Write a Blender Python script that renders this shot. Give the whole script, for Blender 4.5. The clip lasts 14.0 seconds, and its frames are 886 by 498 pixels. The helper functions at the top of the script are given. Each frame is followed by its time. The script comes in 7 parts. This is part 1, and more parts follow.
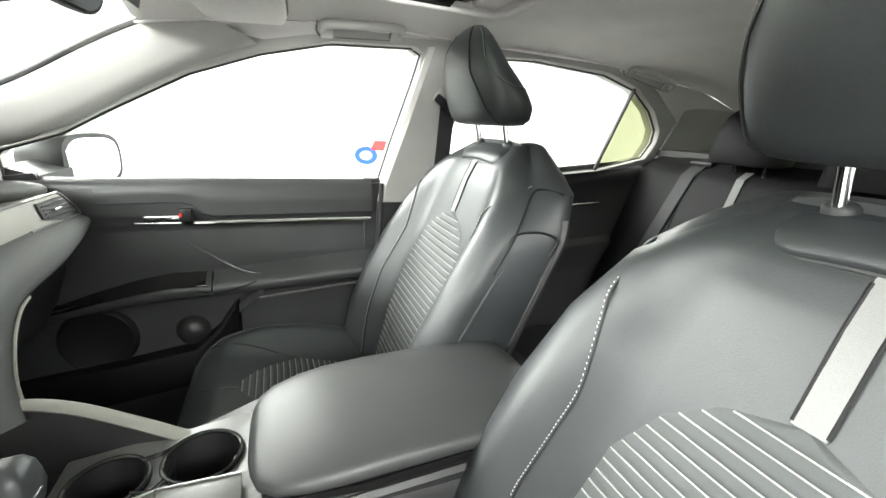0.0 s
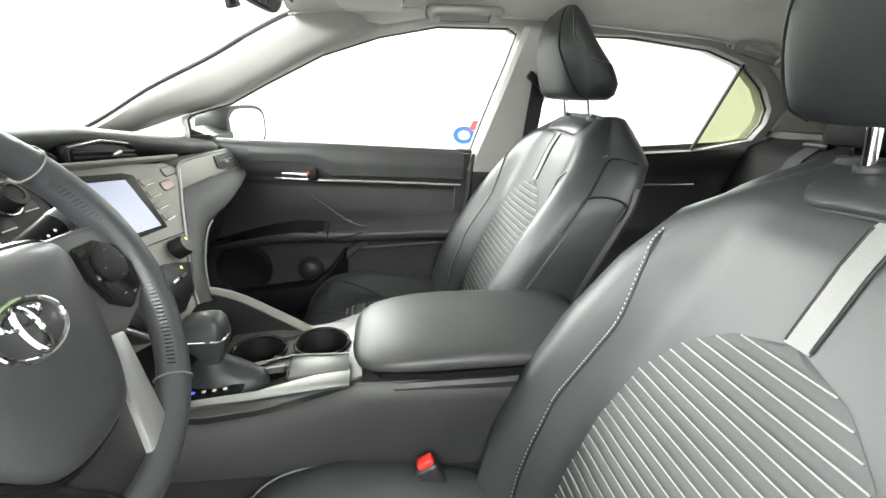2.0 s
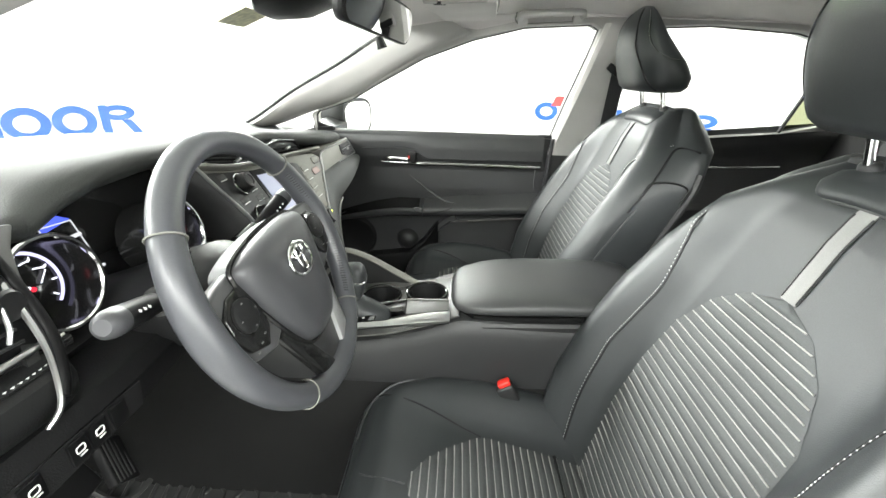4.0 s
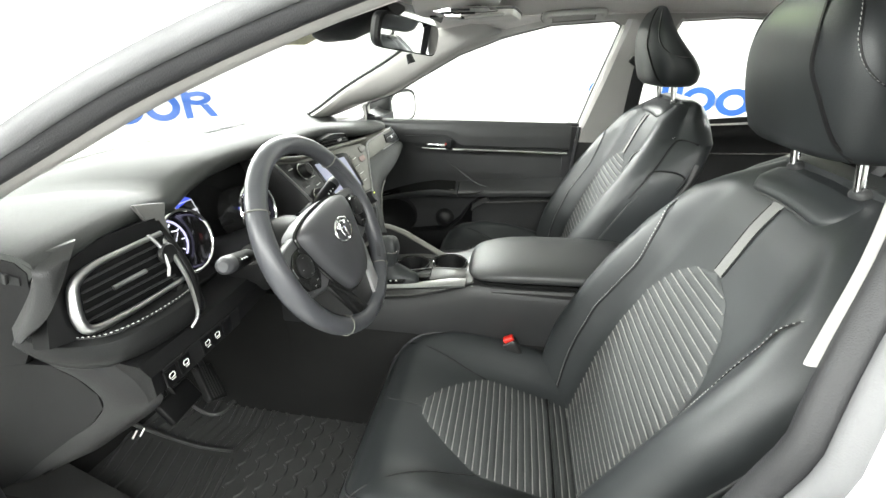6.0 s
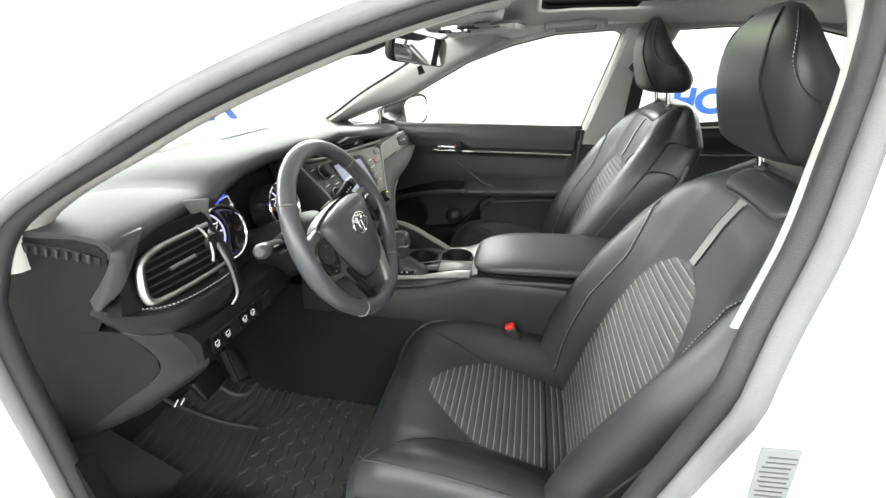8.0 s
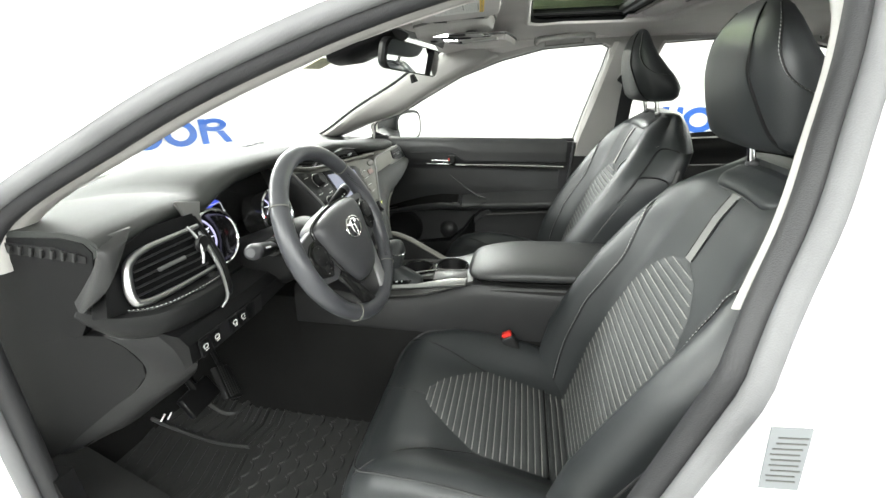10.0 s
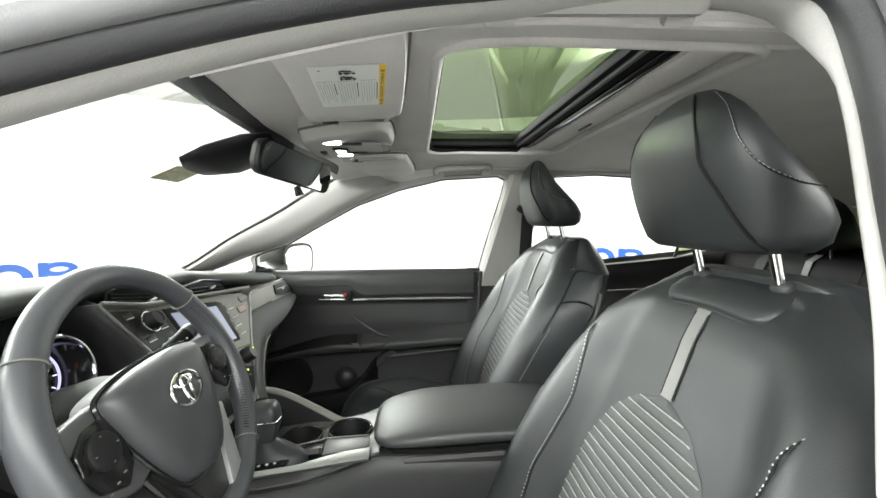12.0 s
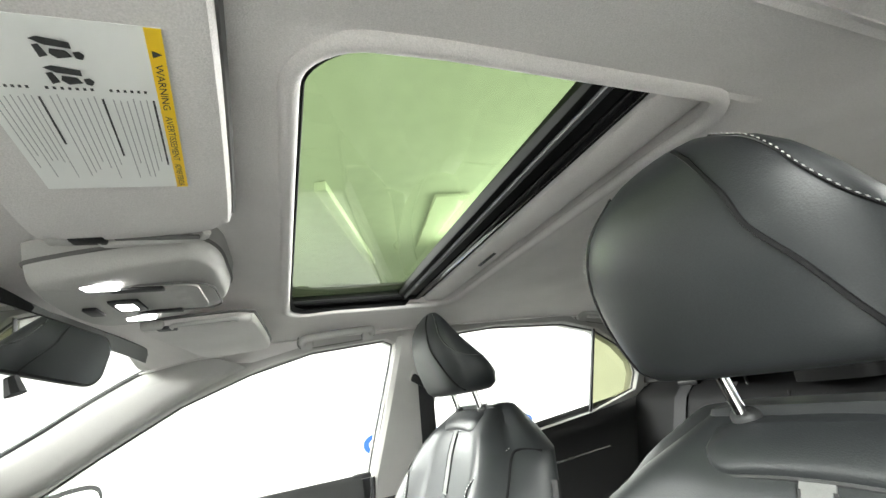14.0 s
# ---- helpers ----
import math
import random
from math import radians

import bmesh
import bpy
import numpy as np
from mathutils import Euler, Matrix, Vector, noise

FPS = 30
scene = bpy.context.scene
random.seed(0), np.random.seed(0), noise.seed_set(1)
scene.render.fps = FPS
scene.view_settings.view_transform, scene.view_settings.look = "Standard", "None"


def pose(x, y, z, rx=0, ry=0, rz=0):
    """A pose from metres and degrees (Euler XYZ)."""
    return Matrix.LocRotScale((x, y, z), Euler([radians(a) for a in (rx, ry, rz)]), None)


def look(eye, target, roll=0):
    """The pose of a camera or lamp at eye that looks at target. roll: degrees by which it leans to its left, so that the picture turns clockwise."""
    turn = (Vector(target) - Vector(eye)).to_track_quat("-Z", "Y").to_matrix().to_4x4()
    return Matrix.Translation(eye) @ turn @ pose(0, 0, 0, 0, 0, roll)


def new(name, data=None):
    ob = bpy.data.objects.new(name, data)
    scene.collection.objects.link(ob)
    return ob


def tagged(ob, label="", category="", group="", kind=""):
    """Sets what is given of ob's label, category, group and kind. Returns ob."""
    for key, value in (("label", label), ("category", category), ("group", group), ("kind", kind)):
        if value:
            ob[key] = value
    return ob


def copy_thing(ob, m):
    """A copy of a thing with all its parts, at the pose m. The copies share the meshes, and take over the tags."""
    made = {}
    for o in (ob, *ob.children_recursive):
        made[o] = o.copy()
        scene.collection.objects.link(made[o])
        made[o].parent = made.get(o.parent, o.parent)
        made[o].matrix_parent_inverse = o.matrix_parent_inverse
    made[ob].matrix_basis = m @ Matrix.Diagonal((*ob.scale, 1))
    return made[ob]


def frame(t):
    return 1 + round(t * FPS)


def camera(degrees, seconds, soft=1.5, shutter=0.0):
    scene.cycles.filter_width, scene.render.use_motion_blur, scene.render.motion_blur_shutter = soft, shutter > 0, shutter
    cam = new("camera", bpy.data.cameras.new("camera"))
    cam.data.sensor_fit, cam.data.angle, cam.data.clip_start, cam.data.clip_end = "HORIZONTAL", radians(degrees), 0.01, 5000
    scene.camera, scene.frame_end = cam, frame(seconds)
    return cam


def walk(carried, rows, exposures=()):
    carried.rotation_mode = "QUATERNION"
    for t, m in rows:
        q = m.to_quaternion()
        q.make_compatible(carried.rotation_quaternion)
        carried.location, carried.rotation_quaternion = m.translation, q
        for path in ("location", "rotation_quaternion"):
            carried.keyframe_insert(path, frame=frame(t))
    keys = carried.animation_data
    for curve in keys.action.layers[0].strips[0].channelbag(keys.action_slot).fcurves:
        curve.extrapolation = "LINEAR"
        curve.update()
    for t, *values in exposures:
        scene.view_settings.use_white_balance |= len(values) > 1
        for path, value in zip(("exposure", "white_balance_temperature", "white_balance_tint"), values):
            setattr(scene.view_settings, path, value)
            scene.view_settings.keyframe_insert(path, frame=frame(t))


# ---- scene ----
cam = camera(93.8, 14.0)
PATH = [
    (0, (-0.071, -0.499, 1.152), (0.649, 1.277, 0.58), 2.9),
    (0.5, (-0.071, -0.525, 1.142), (0.566, 1.279, 0.559), 3.2),
    (1, (-0.065, -0.558, 1.132), (0.464, 1.273, 0.527), 3.4),
    (1.5, (-0.048, -0.593, 1.134), (0.366, 1.258, 0.5), 3.6),
    (2, (-0.084, -0.635, 1.136), (0.216, 1.224, 0.465), 3.5),
    (2.5, (-0.134, -0.695, 1.138), (0.063, 1.164, 0.426), 3.1),
    (3, (-0.136, -0.743, 1.156), (-0.029, 1.111, 0.412), 2.5),
    (3.5, (-0.131, -0.783, 1.177), (-0.108, 1.063, 0.407), 2.0),
    (4, (-0.122, -0.822, 1.196), (-0.181, 1.014, 0.405), 1.4),
    (6.5, (-0.019, -1.012, 1.275), (-0.351, 0.746, 0.382), -0.5),
    (7, (-0.012, -1.039, 1.285), (-0.362, 0.715, 0.391), -0.6),
    (7.5, (-0.004, -1.058, 1.289), (-0.366, 0.697, 0.401), -0.8),
    (10, (-0.002, -1.073, 1.249), (-0.348, 0.734, 0.465), -1.3),
    (10.5, (-0.005, -1.077, 1.238), (-0.321, 0.757, 0.506), -1.0),
    (11, (0.001, -1.079, 1.226), (-0.267, 0.794, 0.576), -0.7),
    (11.5, (0.006, -1.037, 1.207), (-0.111, 0.905, 0.746), -0.1),
    (12, (-0.031, -0.869, 1.178), (0.09, 1.122, 1.039), -0.5),
    (12.5, (-0.055, -0.677, 1.147), (0.325, 1.267, 1.417), -3.0),
    (13, (-0.041, -0.601, 1.145), (0.522, 1.207, 1.789), -6.6),
    (13.5, (-0.029, -0.581, 1.159), (0.627, 1.122, 1.977), -9.2),
    (14, (-0.013, -0.59, 1.161), (0.723, 1.151, 1.816), -9.7),
]
EXPOSURES = [(0, 1.55), (1, 1.48), (2, 1.4), (4, 1.32), (6.5, 1.0), (11, 0.8), (12, 0.85), (13, 1.25), (14, 1.32)]
walk(cam, [(t, look(eye, target, roll)) for t, eye, target, roll in PATH], EXPOSURES)

# ---- world, booth light and exposure ----
world = bpy.data.worlds.new("world")
scene.world = world
world.use_nodes = True
world.node_tree.nodes["Background"].inputs[0].default_value = (0.8, 0.82, 0.8, 1)
world.node_tree.nodes["Background"].inputs[1].default_value = 0.3


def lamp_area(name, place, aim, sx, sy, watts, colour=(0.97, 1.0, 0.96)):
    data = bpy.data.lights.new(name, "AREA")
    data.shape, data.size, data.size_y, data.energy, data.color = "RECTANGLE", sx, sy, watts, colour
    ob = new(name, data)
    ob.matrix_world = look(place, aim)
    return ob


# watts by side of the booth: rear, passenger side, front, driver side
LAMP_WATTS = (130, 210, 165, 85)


# ---- materials ----
def mat(name, colour, rough=0.5, metal=0.0, grain=0.0, grain_scale=800.0, bump=0.0, bump_scale=600.0, coat=0.0, spec=0.5, blotch=0.12, emit=None, strength=0.0):
    m = bpy.data.materials.new(name)
    m.use_nodes = True
    n, l = m.node_tree.nodes, m.node_tree.links
    b = n["Principled BSDF"]
    b.inputs["Base Color"].default_value = (*colour, 1)
    b.inputs["Roughness"].default_value = rough
    b.inputs["Metallic"].default_value = metal
    b.inputs["Coat Weight"].default_value = coat
    b.inputs["Specular IOR Level"].default_value = spec
    if emit:
        b.inputs["Emission Color"].default_value = (*emit, 1)
        b.inputs["Emission Strength"].default_value = strength
    geo = n.new("ShaderNodeTexCoord")
    if blotch:
        t = n.new("ShaderNodeTexNoise")
        t.inputs["Scale"].default_value, t.inputs["Detail"].default_value = 9.0, 6.0
        l.new(geo.outputs["Object"], t.inputs["Vector"])
        r = n.new("ShaderNodeMapRange")
        r.inputs["From Min"].default_value, r.inputs["From Max"].default_value = 0.3, 0.7
        r.inputs["To Min"].default_value, r.inputs["To Max"].default_value = 1 - blotch, 1 + blotch
        l.new(t.outputs[0], r.inputs["Value"])
        g = n.new("ShaderNodeTexNoise")
        g.inputs["Scale"].default_value = grain_scale
        l.new(geo.outputs["Object"], g.inputs["Vector"])
        r2 = n.new("ShaderNodeMapRange")
        r2.inputs["From Min"].default_value, r2.inputs["From Max"].default_value = 0.3, 0.7
        r2.inputs["To Min"].default_value, r2.inputs["To Max"].default_value = 1 - grain, 1 + grain
        l.new(g.outputs[0], r2.inputs["Value"])
        k = n.new("ShaderNodeMath")
        k.operation = "MULTIPLY"
        l.new(r.outputs[0], k.inputs[0]), l.new(r2.outputs[0], k.inputs[1])
        v = n.new("ShaderNodeVectorMath")
        v.operation = "SCALE"
        v.inputs[0].default_value = colour
        l.new(k.outputs[0], v.inputs["Scale"])
        l.new(v.outputs[0], b.inputs["Base Color"])
        rr = n.new("ShaderNodeMapRange")
        rr.inputs["To Min"].default_value, rr.inputs["To Max"].default_value = max(0.02, rough - 0.06), min(1, rough + 0.06)
        l.new(t.outputs[0], rr.inputs["Value"])
        l.new(rr.outputs[0], b.inputs["Roughness"])
    if bump:
        t = n.new("ShaderNodeTexVoronoi")
        t.inputs["Scale"].default_value = bump_scale
        l.new(geo.outputs["Object"], t.inputs["Vector"])
        bp = n.new("ShaderNodeBump")
        bp.inputs["Strength"].default_value, bp.inputs["Distance"].default_value = bump, 0.001
        l.new(t.outputs["Distance"], bp.inputs["Height"])
        l.new(bp.outputs[0], b.inputs["Normal"])
    return m


LEATHER = mat("black_leather", (0.025, 0.0275, 0.029), 0.42, spec=0.46, bump=0.10, bump_scale=700, grain=0.1)
DECK = mat("console_deck", (0.085, 0.084, 0.081), 0.4, grain=0.08)
LEATHER_SIDE = mat("black_vinyl", (0.037, 0.0375, 0.0385), 0.44, spec=0.5, bump=0.14, bump_scale=650)
FABRIC = mat("ribbed_fabric", (0.048, 0.051, 0.052), 0.7, grain=0.25, grain_scale=1500, bump=0.25, bump_scale=1200)
PIPING = mat("light_piping", (0.23, 0.23, 0.22), 0.8, grain=0.25, grain_scale=1800)
STRIP = mat("grey_strip", (0.165, 0.165, 0.16), 0.7, grain=0.15, grain_scale=1500)
THREAD = mat("pale_thread", (0.6, 0.6, 0.58), 0.8)
CHROME = mat("chrome", (0.8, 0.8, 0.8), 0.08, 1.0, blotch=0)
SATIN = mat("satin_silver", (0.42, 0.42, 0.42), 0.32, 1.0, blotch=0.04)
DASH_TOP = mat("soft_dash_pad", (0.023, 0.0245, 0.0235), 0.62, spec=0.3, bump=0.25, bump_scale=500, grain=0.1)
PLASTIC = mat("black_plastic", (0.019, 0.019, 0.0195), 0.43, spec=0.45, bump=0.2, bump_scale=600, grain=0.08)
DARK = mat("dark_plastic", (0.008, 0.008, 0.0085), 0.5, spec=0.3, bump=0.15)
GLOSS = mat("gloss_black", (0.010, 0.010, 0.010), 0.12, spec=0.4, blotch=0.02)
TRIM_GREY = mat("grey_trim", (0.15, 0.147, 0.132), 0.55, spec=0.2, grain=0.12, grain_scale=1400)
HEADLINER = mat("headliner_cloth", (0.60, 0.572, 0.56), 0.95, grain=0.10, grain_scale=900, bump=0.35, bump_scale=900, blotch=0.06)
PILLAR = mat("pillar_trim", (0.37, 0.36, 0.345), 0.7, grain=0.05, bump=0.15, blotch=0.05)
PAINT = mat("white_paint", (0.82, 0.82, 0.82), 0.25, coat=0.8, blotch=0.02)
RUBBER = mat("weatherstrip_rubber", (0.022, 0.022, 0.024), 0.55, bump=0.2)
MATT = mat("matt_black", (0.006, 0.006, 0.006), 0.7, spec=0.12)
# Tone of an added, unseen wall, set for the light it returns
UNSEEN_WALL = mat("unseen_wall_grey", (0.75, 0.75, 0.74), 0.8, blotch=0.1)
END_BLACK = mat("fine_black_plastic", (0.006, 0.006, 0.0064), 0.55, spec=0.15, bump=0.2, bump_scale=600, grain=0.1)
# Seat leather with the dim rear's shade put into a darker colour
BENCH = mat("shaded_rear_leather", (0.009, 0.009, 0.0095), 0.6, spec=0.12, bump=0.1, bump_scale=700)
DOOR = mat("door_plastic", (0.032, 0.0325, 0.0335), 0.40, spec=0.5, bump=0.15, bump_scale=600, grain=0.08)
# Trim darkened to draw shade; also colours the switch joint line
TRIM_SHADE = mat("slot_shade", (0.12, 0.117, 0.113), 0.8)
RUBBER_GREY = mat("worn_rubber", (0.15, 0.15, 0.155), 0.6, bump=0.2)
CARPET = mat("black_carpet", (0.012, 0.012, 0.0118), 0.95, spec=0.2, grain=0.5, grain_scale=700, bump=0.8, bump_scale=500)
MAT_RUBBER = mat("mat_rubber", (0.040, 0.0405, 0.040), 0.5, spec=0.4, bump=0.1)
BELT = mat("belt_webbing", (0.02, 0.02, 0.022), 0.7, grain=0.2, bump=0.4, bump_scale=900)
RED = mat("red_button", (0.75, 0.03, 0.02), 0.35, blotch=0.05)
WALL = mat("booth_wall", (0.86, 0.86, 0.85), 0.8, blotch=0.03)
BOOTH_FLOOR = mat("booth_floor", (0.42, 0.42, 0.41), 0.4, blotch=0.04)
BOOTH_CEIL = mat("booth_ceiling", (0.48, 0.48, 0.46), 0.9, blotch=0.05)
BLUE = mat("blue_sign", (0.012, 0.10, 0.45), 0.5, blotch=0.03)
SIGN_RED = mat("red_sign", (0.55, 0.05, 0.05), 0.5, blotch=0.03)
MIRROR = mat("mirror_glass", (0.9, 0.9, 0.9), 0.02, 1.0, blotch=0)
LAMP = mat("led_lens", (0.9, 0.9, 0.9), 0.3, blotch=0, emit=(1, 1, 1), strength=8)
PAPER = mat("label_paper", (0.75, 0.75, 0.73), 0.6, blotch=0.03)
PRINT = mat("label_print", (0.36, 0.36, 0.36), 0.6, blotch=0.0)
INK = mat("label_ink", (0.03, 0.03, 0.03), 0.6, blotch=0.0)
YELLOW = mat("label_yellow", (0.85, 0.55, 0.02), 0.5, blotch=0.03)


def glass(name, colour, rough=0.0):
    m = bpy.data.materials.new(name)
    m.use_nodes = True
    n, l = m.node_tree.nodes, m.node_tree.links
    n.clear()
    out, mix, tr, gl, lw, pw, sc = (n.new("ShaderNode" + k) for k in ("OutputMaterial", "MixShader", "BsdfTransparent", "BsdfGlossy", "LayerWeight", "Math", "Math"))
    tr.inputs[0].default_value = (*colour, 1)
    gl.inputs["Roughness"].default_value = rough
    lw.inputs["Blend"].default_value = 0.5
    pw.operation, pw.inputs[1].default_value = "POWER", 5.0
    sc.operation, sc.inputs[1].default_value, sc.inputs[2].default_value = "MULTIPLY_ADD", 0.8, 0.04
    l.new(lw.outputs["Facing"], pw.inputs[0]), l.new(pw.outputs[0], sc.inputs[0])
    l.new(sc.outputs[0], mix.inputs[0]), l.new(tr.outputs[0], mix.inputs[1]), l.new(gl.outputs[0], mix.inputs[2])
    l.new(mix.outputs[0], out.inputs["Surface"])
    return m


CLEAR = glass("clear_glass", (0.96, 0.98, 0.96))
TINT = glass("green_sunroof_glass", (0.21, 0.275, 0.15))
WHEEL_PAD = mat("soft_wheel_pad", (0.042, 0.042, 0.046), 0.42, spec=0.5, bump=0.12, bump_scale=900)
WHEEL_RIM = mat("worn_wheel_leather", (0.046, 0.047, 0.053), 0.36, spec=0.6, bump=0.08, bump_scale=900, grain=0.08)
LEDGE = mat("ledge_vinyl", (0.009, 0.0092, 0.0095), 0.5, spec=0.18, bump=0.14, bump_scale=650)
# Satin silver with its bright reflection put into the base colour
SILVER = mat("lit_satin_silver", (0.34, 0.34, 0.34), 0.32, 0.5, blotch=0.04)
SPOKE = mat("spoke_grey", (0.062, 0.062, 0.064), 0.4, grain=0.06)
SATIN_BLACK = mat("satin_black_panel", (0.005, 0.005, 0.0053), 0.35, spec=0.12, blotch=0.03)
CONSOLE_SIDE = mat("console_plastic", (0.024, 0.0242, 0.025), 0.45, spec=0.38, bump=0.2, bump_scale=600, grain=0.08)
CEIL_PANEL = mat("ceiling_panel", (0.52, 0.52, 0.48), 0.8, blotch=0.04)
PLACARD = mat("placard_film", (0.19, 0.20, 0.21), 0.5, blotch=0.05)
TINT_SIDE = glass("tinted_side_glass", (0.26, 0.27, 0.17))


# ---- mesh helpers ----
def V(*a):
    return Vector(a)


def interp(x, xs, ys):
    return float(np.interp(x, xs, ys))


def loft(rings, closed=True, caps=True):
    """Skin of equal rings of points."""
    bm = bmesh.new()
    vs = [[bm.verts.new(p) for p in r] for r in rings]
    n = len(rings[0])
    for a, b in zip(vs, vs[1:]):
        for i in range(n if closed else n - 1):
            j = (i + 1) % n
            bm.faces.new((a[i], a[j], b[j], b[i]))
    if caps and closed:
        bm.faces.new(vs[0][::-1]), bm.faces.new(vs[-1])
    bmesh.ops.recalc_face_normals(bm, faces=bm.faces)
    return bm


MIDDLE = Vector((-0.1, 0, 0.95))


def sheet(fn, nu, nv, thick=0.0):
    """Grid of fn(u, v), u and v from 0 to 1, with a back side thick metres behind, away from the cabin's middle."""
    bm = bmesh.new()
    g = [[bm.verts.new(fn(i / nu, j / nv)) for j in range(nv + 1)] for i in range(nu + 1)]
    for i in range(nu):
        for j in range(nv):
            bm.faces.new((g[i][j], g[i + 1][j], g[i + 1][j + 1], g[i][j + 1]))
    if thick:
        bm.normal_update()
        s = math.copysign(thick, sum(q.normal.dot(q.co - MIDDLE) for q in bm.verts))
        h = [[bm.verts.new(q.co + q.normal * s) for q in row] for row in g]
        for i in range(nu):
            for j in range(nv):
                bm.faces.new((h[i][j + 1], h[i + 1][j + 1], h[i + 1][j], h[i][j]))
        for i in range(nu):
            bm.faces.new((g[i][0], h[i][0], h[i + 1][0], g[i + 1][0])), bm.faces.new((g[i + 1][nv], h[i + 1][nv], h[i][nv], g[i][nv]))
        for j in range(nv):
            bm.faces.new((g[0][j + 1], h[0][j + 1], h[0][j], g[0][j])), bm.faces.new((g[nu][j], h[nu][j], h[nu][j + 1], g[nu][j + 1]))
    bmesh.ops.recalc_face_normals(bm, faces=bm.faces)
    return bm


def rbox(c, size, r=0.005, seg=2, rot=None):
    bm = bmesh.new()
    bmesh.ops.create_cube(bm, size=1)
    bmesh.ops.scale(bm, verts=bm.verts, vec=size)
    if r:
        bmesh.ops.bevel(bm, geom=bm.edges[:], offset=min(r, min(size) * 0.49), segments=seg, affect="EDGES", profile=0.5)
    m = Matrix.Translation(c) @ (rot or Matrix())
    bmesh.ops.transform(bm, matrix=m, verts=bm.verts)
    return bm


def smooth_path(pts, n, closed=False):
    """n points along a Catmull-Rom curve through pts."""
    P = [Vector(p) for p in pts]
    k = len(P)
    out = []
    spans = k if closed else k - 1
    for i in range(n):
        t = i / (n if closed else n - 1) * spans
        a = min(int(t), spans - 1)
        f = t - a
        if closed:
            p0, p1, p2, p3 = P[(a - 1) % k], P[a % k], P[(a + 1) % k], P[(a + 2) % k]
        else:
            p1, p2 = P[a], P[a + 1]
            p0 = P[a - 1] if a else p1 * 2 - p2
            p3 = P[a + 2] if a + 2 < k else p2 * 2 - p1
        out.append(0.5 * (2 * p1 + (p2 - p0) * f + (2 * p0 - 5 * p1 + 4 * p2 - p3) * f * f + (3 * p1 - p0 - 3 * p2 + p3) * f ** 3))
    return out


def tube(pts, r, n=8, closed=False, flat=1.0, up=None):
    """Round (or flattened) bar along pts; r may be a list."""
    P = [Vector(p) for p in pts]
    k = len(P)
    rings = []
    side = None
    for i, p in enumerate(P):
        a = P[(i - 1) % k] if closed or i else p
        b = P[(i + 1) % k] if closed or i < k - 1 else p
        d = (b - a).normalized()
        if up is not None:
            s = d.cross(Vector(up)).normalized()
        else:
            if side is None:
                side = d.orthogonal().normalized()
            s = (side - d * side.dot(d)).normalized()
            side = s
        w = s.cross(d)
        rr = r[i] if isinstance(r, (list, tuple)) else r
        rings.append([p + s * (math.cos(q) * rr) + w * (math.sin(q) * rr * flat) for q in (2 * math.pi * j / n for j in range(n))])
    if closed:
        rings.append(rings[0])
        bm = loft(rings, True, False)
        bmesh.ops.remove_doubles(bm, verts=bm.verts, dist=1e-6)
        return bm
    return loft(rings)


def prism(outline, direction, bevel=0.0, seg=2):
    """Solid between a flat outline and its copy moved by direction."""
    bm = bmesh.new()
    f = bm.faces.new([bm.verts.new(p) for p in outline])
    r = bmesh.ops.extrude_face_region(bm, geom=[f])
    bmesh.ops.translate(bm, verts=[v for v in r["geom"] if isinstance(v, bmesh.types.BMVert)], vec=direction)
    bmesh.ops.recalc_face_normals(bm, faces=bm.faces)
    if bevel:
        es = [e for e in bm.edges if len(e.link_faces) == 2 and e.calc_face_angle(0) > 0.6]
        bmesh.ops.bevel(bm, geom=es, offset=bevel, segments=seg, affect="EDGES", profile=0.5)
    return bm


def rrect(w, h, r, n=5):
    """Rounded rectangle outline in two dimensions."""
    out = []
    for cx, cy, a0 in ((w / 2 - r, h / 2 - r, 0), (-w / 2 + r, h / 2 - r, 90), (-w / 2 + r, -h / 2 + r, 180), (w / 2 - r, -h / 2 + r, 270)):
        for i in range(n + 1):
            a = radians(a0 + 90 * i / n)
            out.append((cx + r * math.cos(a), cy + r * math.sin(a)))
    return out


def rr_dense(w, h, r, n=8, side=10):
    """Rounded rectangle with points along its sides, from the middle of its right side."""
    q = rrect(w, h, r, n)
    out = []
    for i, (a, b) in enumerate(zip(q, q[1:] + q[:1])):
        k = side if (i + 1) % (n + 1) == 0 else 1
        out += [(a[0] + (b[0] - a[0]) * j / k, a[1] + (b[1] - a[1]) * j / k) for j in range(k)]
    return out


def lathe(profile, n=24, m=None):
    """Turned shape: profile of (radius, height) about z, moved by m."""
    rings = [[V(r * math.cos(2 * math.pi * i / n), r * math.sin(2 * math.pi * i / n), h) for i in range(n)] for r, h in profile]
    bm = loft(rings)
    if m is not None:
        bmesh.ops.transform(bm, matrix=m, verts=bm.verts)
    return bm


def joined(*bms):
    out = bmesh.new()
    for b in bms:
        me = bpy.data.meshes.new("tmp")
        b.to_mesh(me)
        b.free()
        out.from_mesh(me)
        bpy.data.meshes.remove(me)
    return out


def thing(name, base, label, category, group="", kind=""):
    e = new(name)
    e.location = base
    e.empty_display_size = 0.05
    return tagged(e, label, category, group, kind)


def mesh_ob(name, bm, material, sharp=38):
    me = bpy.data.meshes.new(name)
    bm.to_mesh(me)
    bm.free()
    me.polygons.foreach_set("use_smooth", [True] * len(me.polygons))
    me.set_sharp_from_angle(angle=radians(sharp))
    me.materials.append(material)
    return new(name, me)


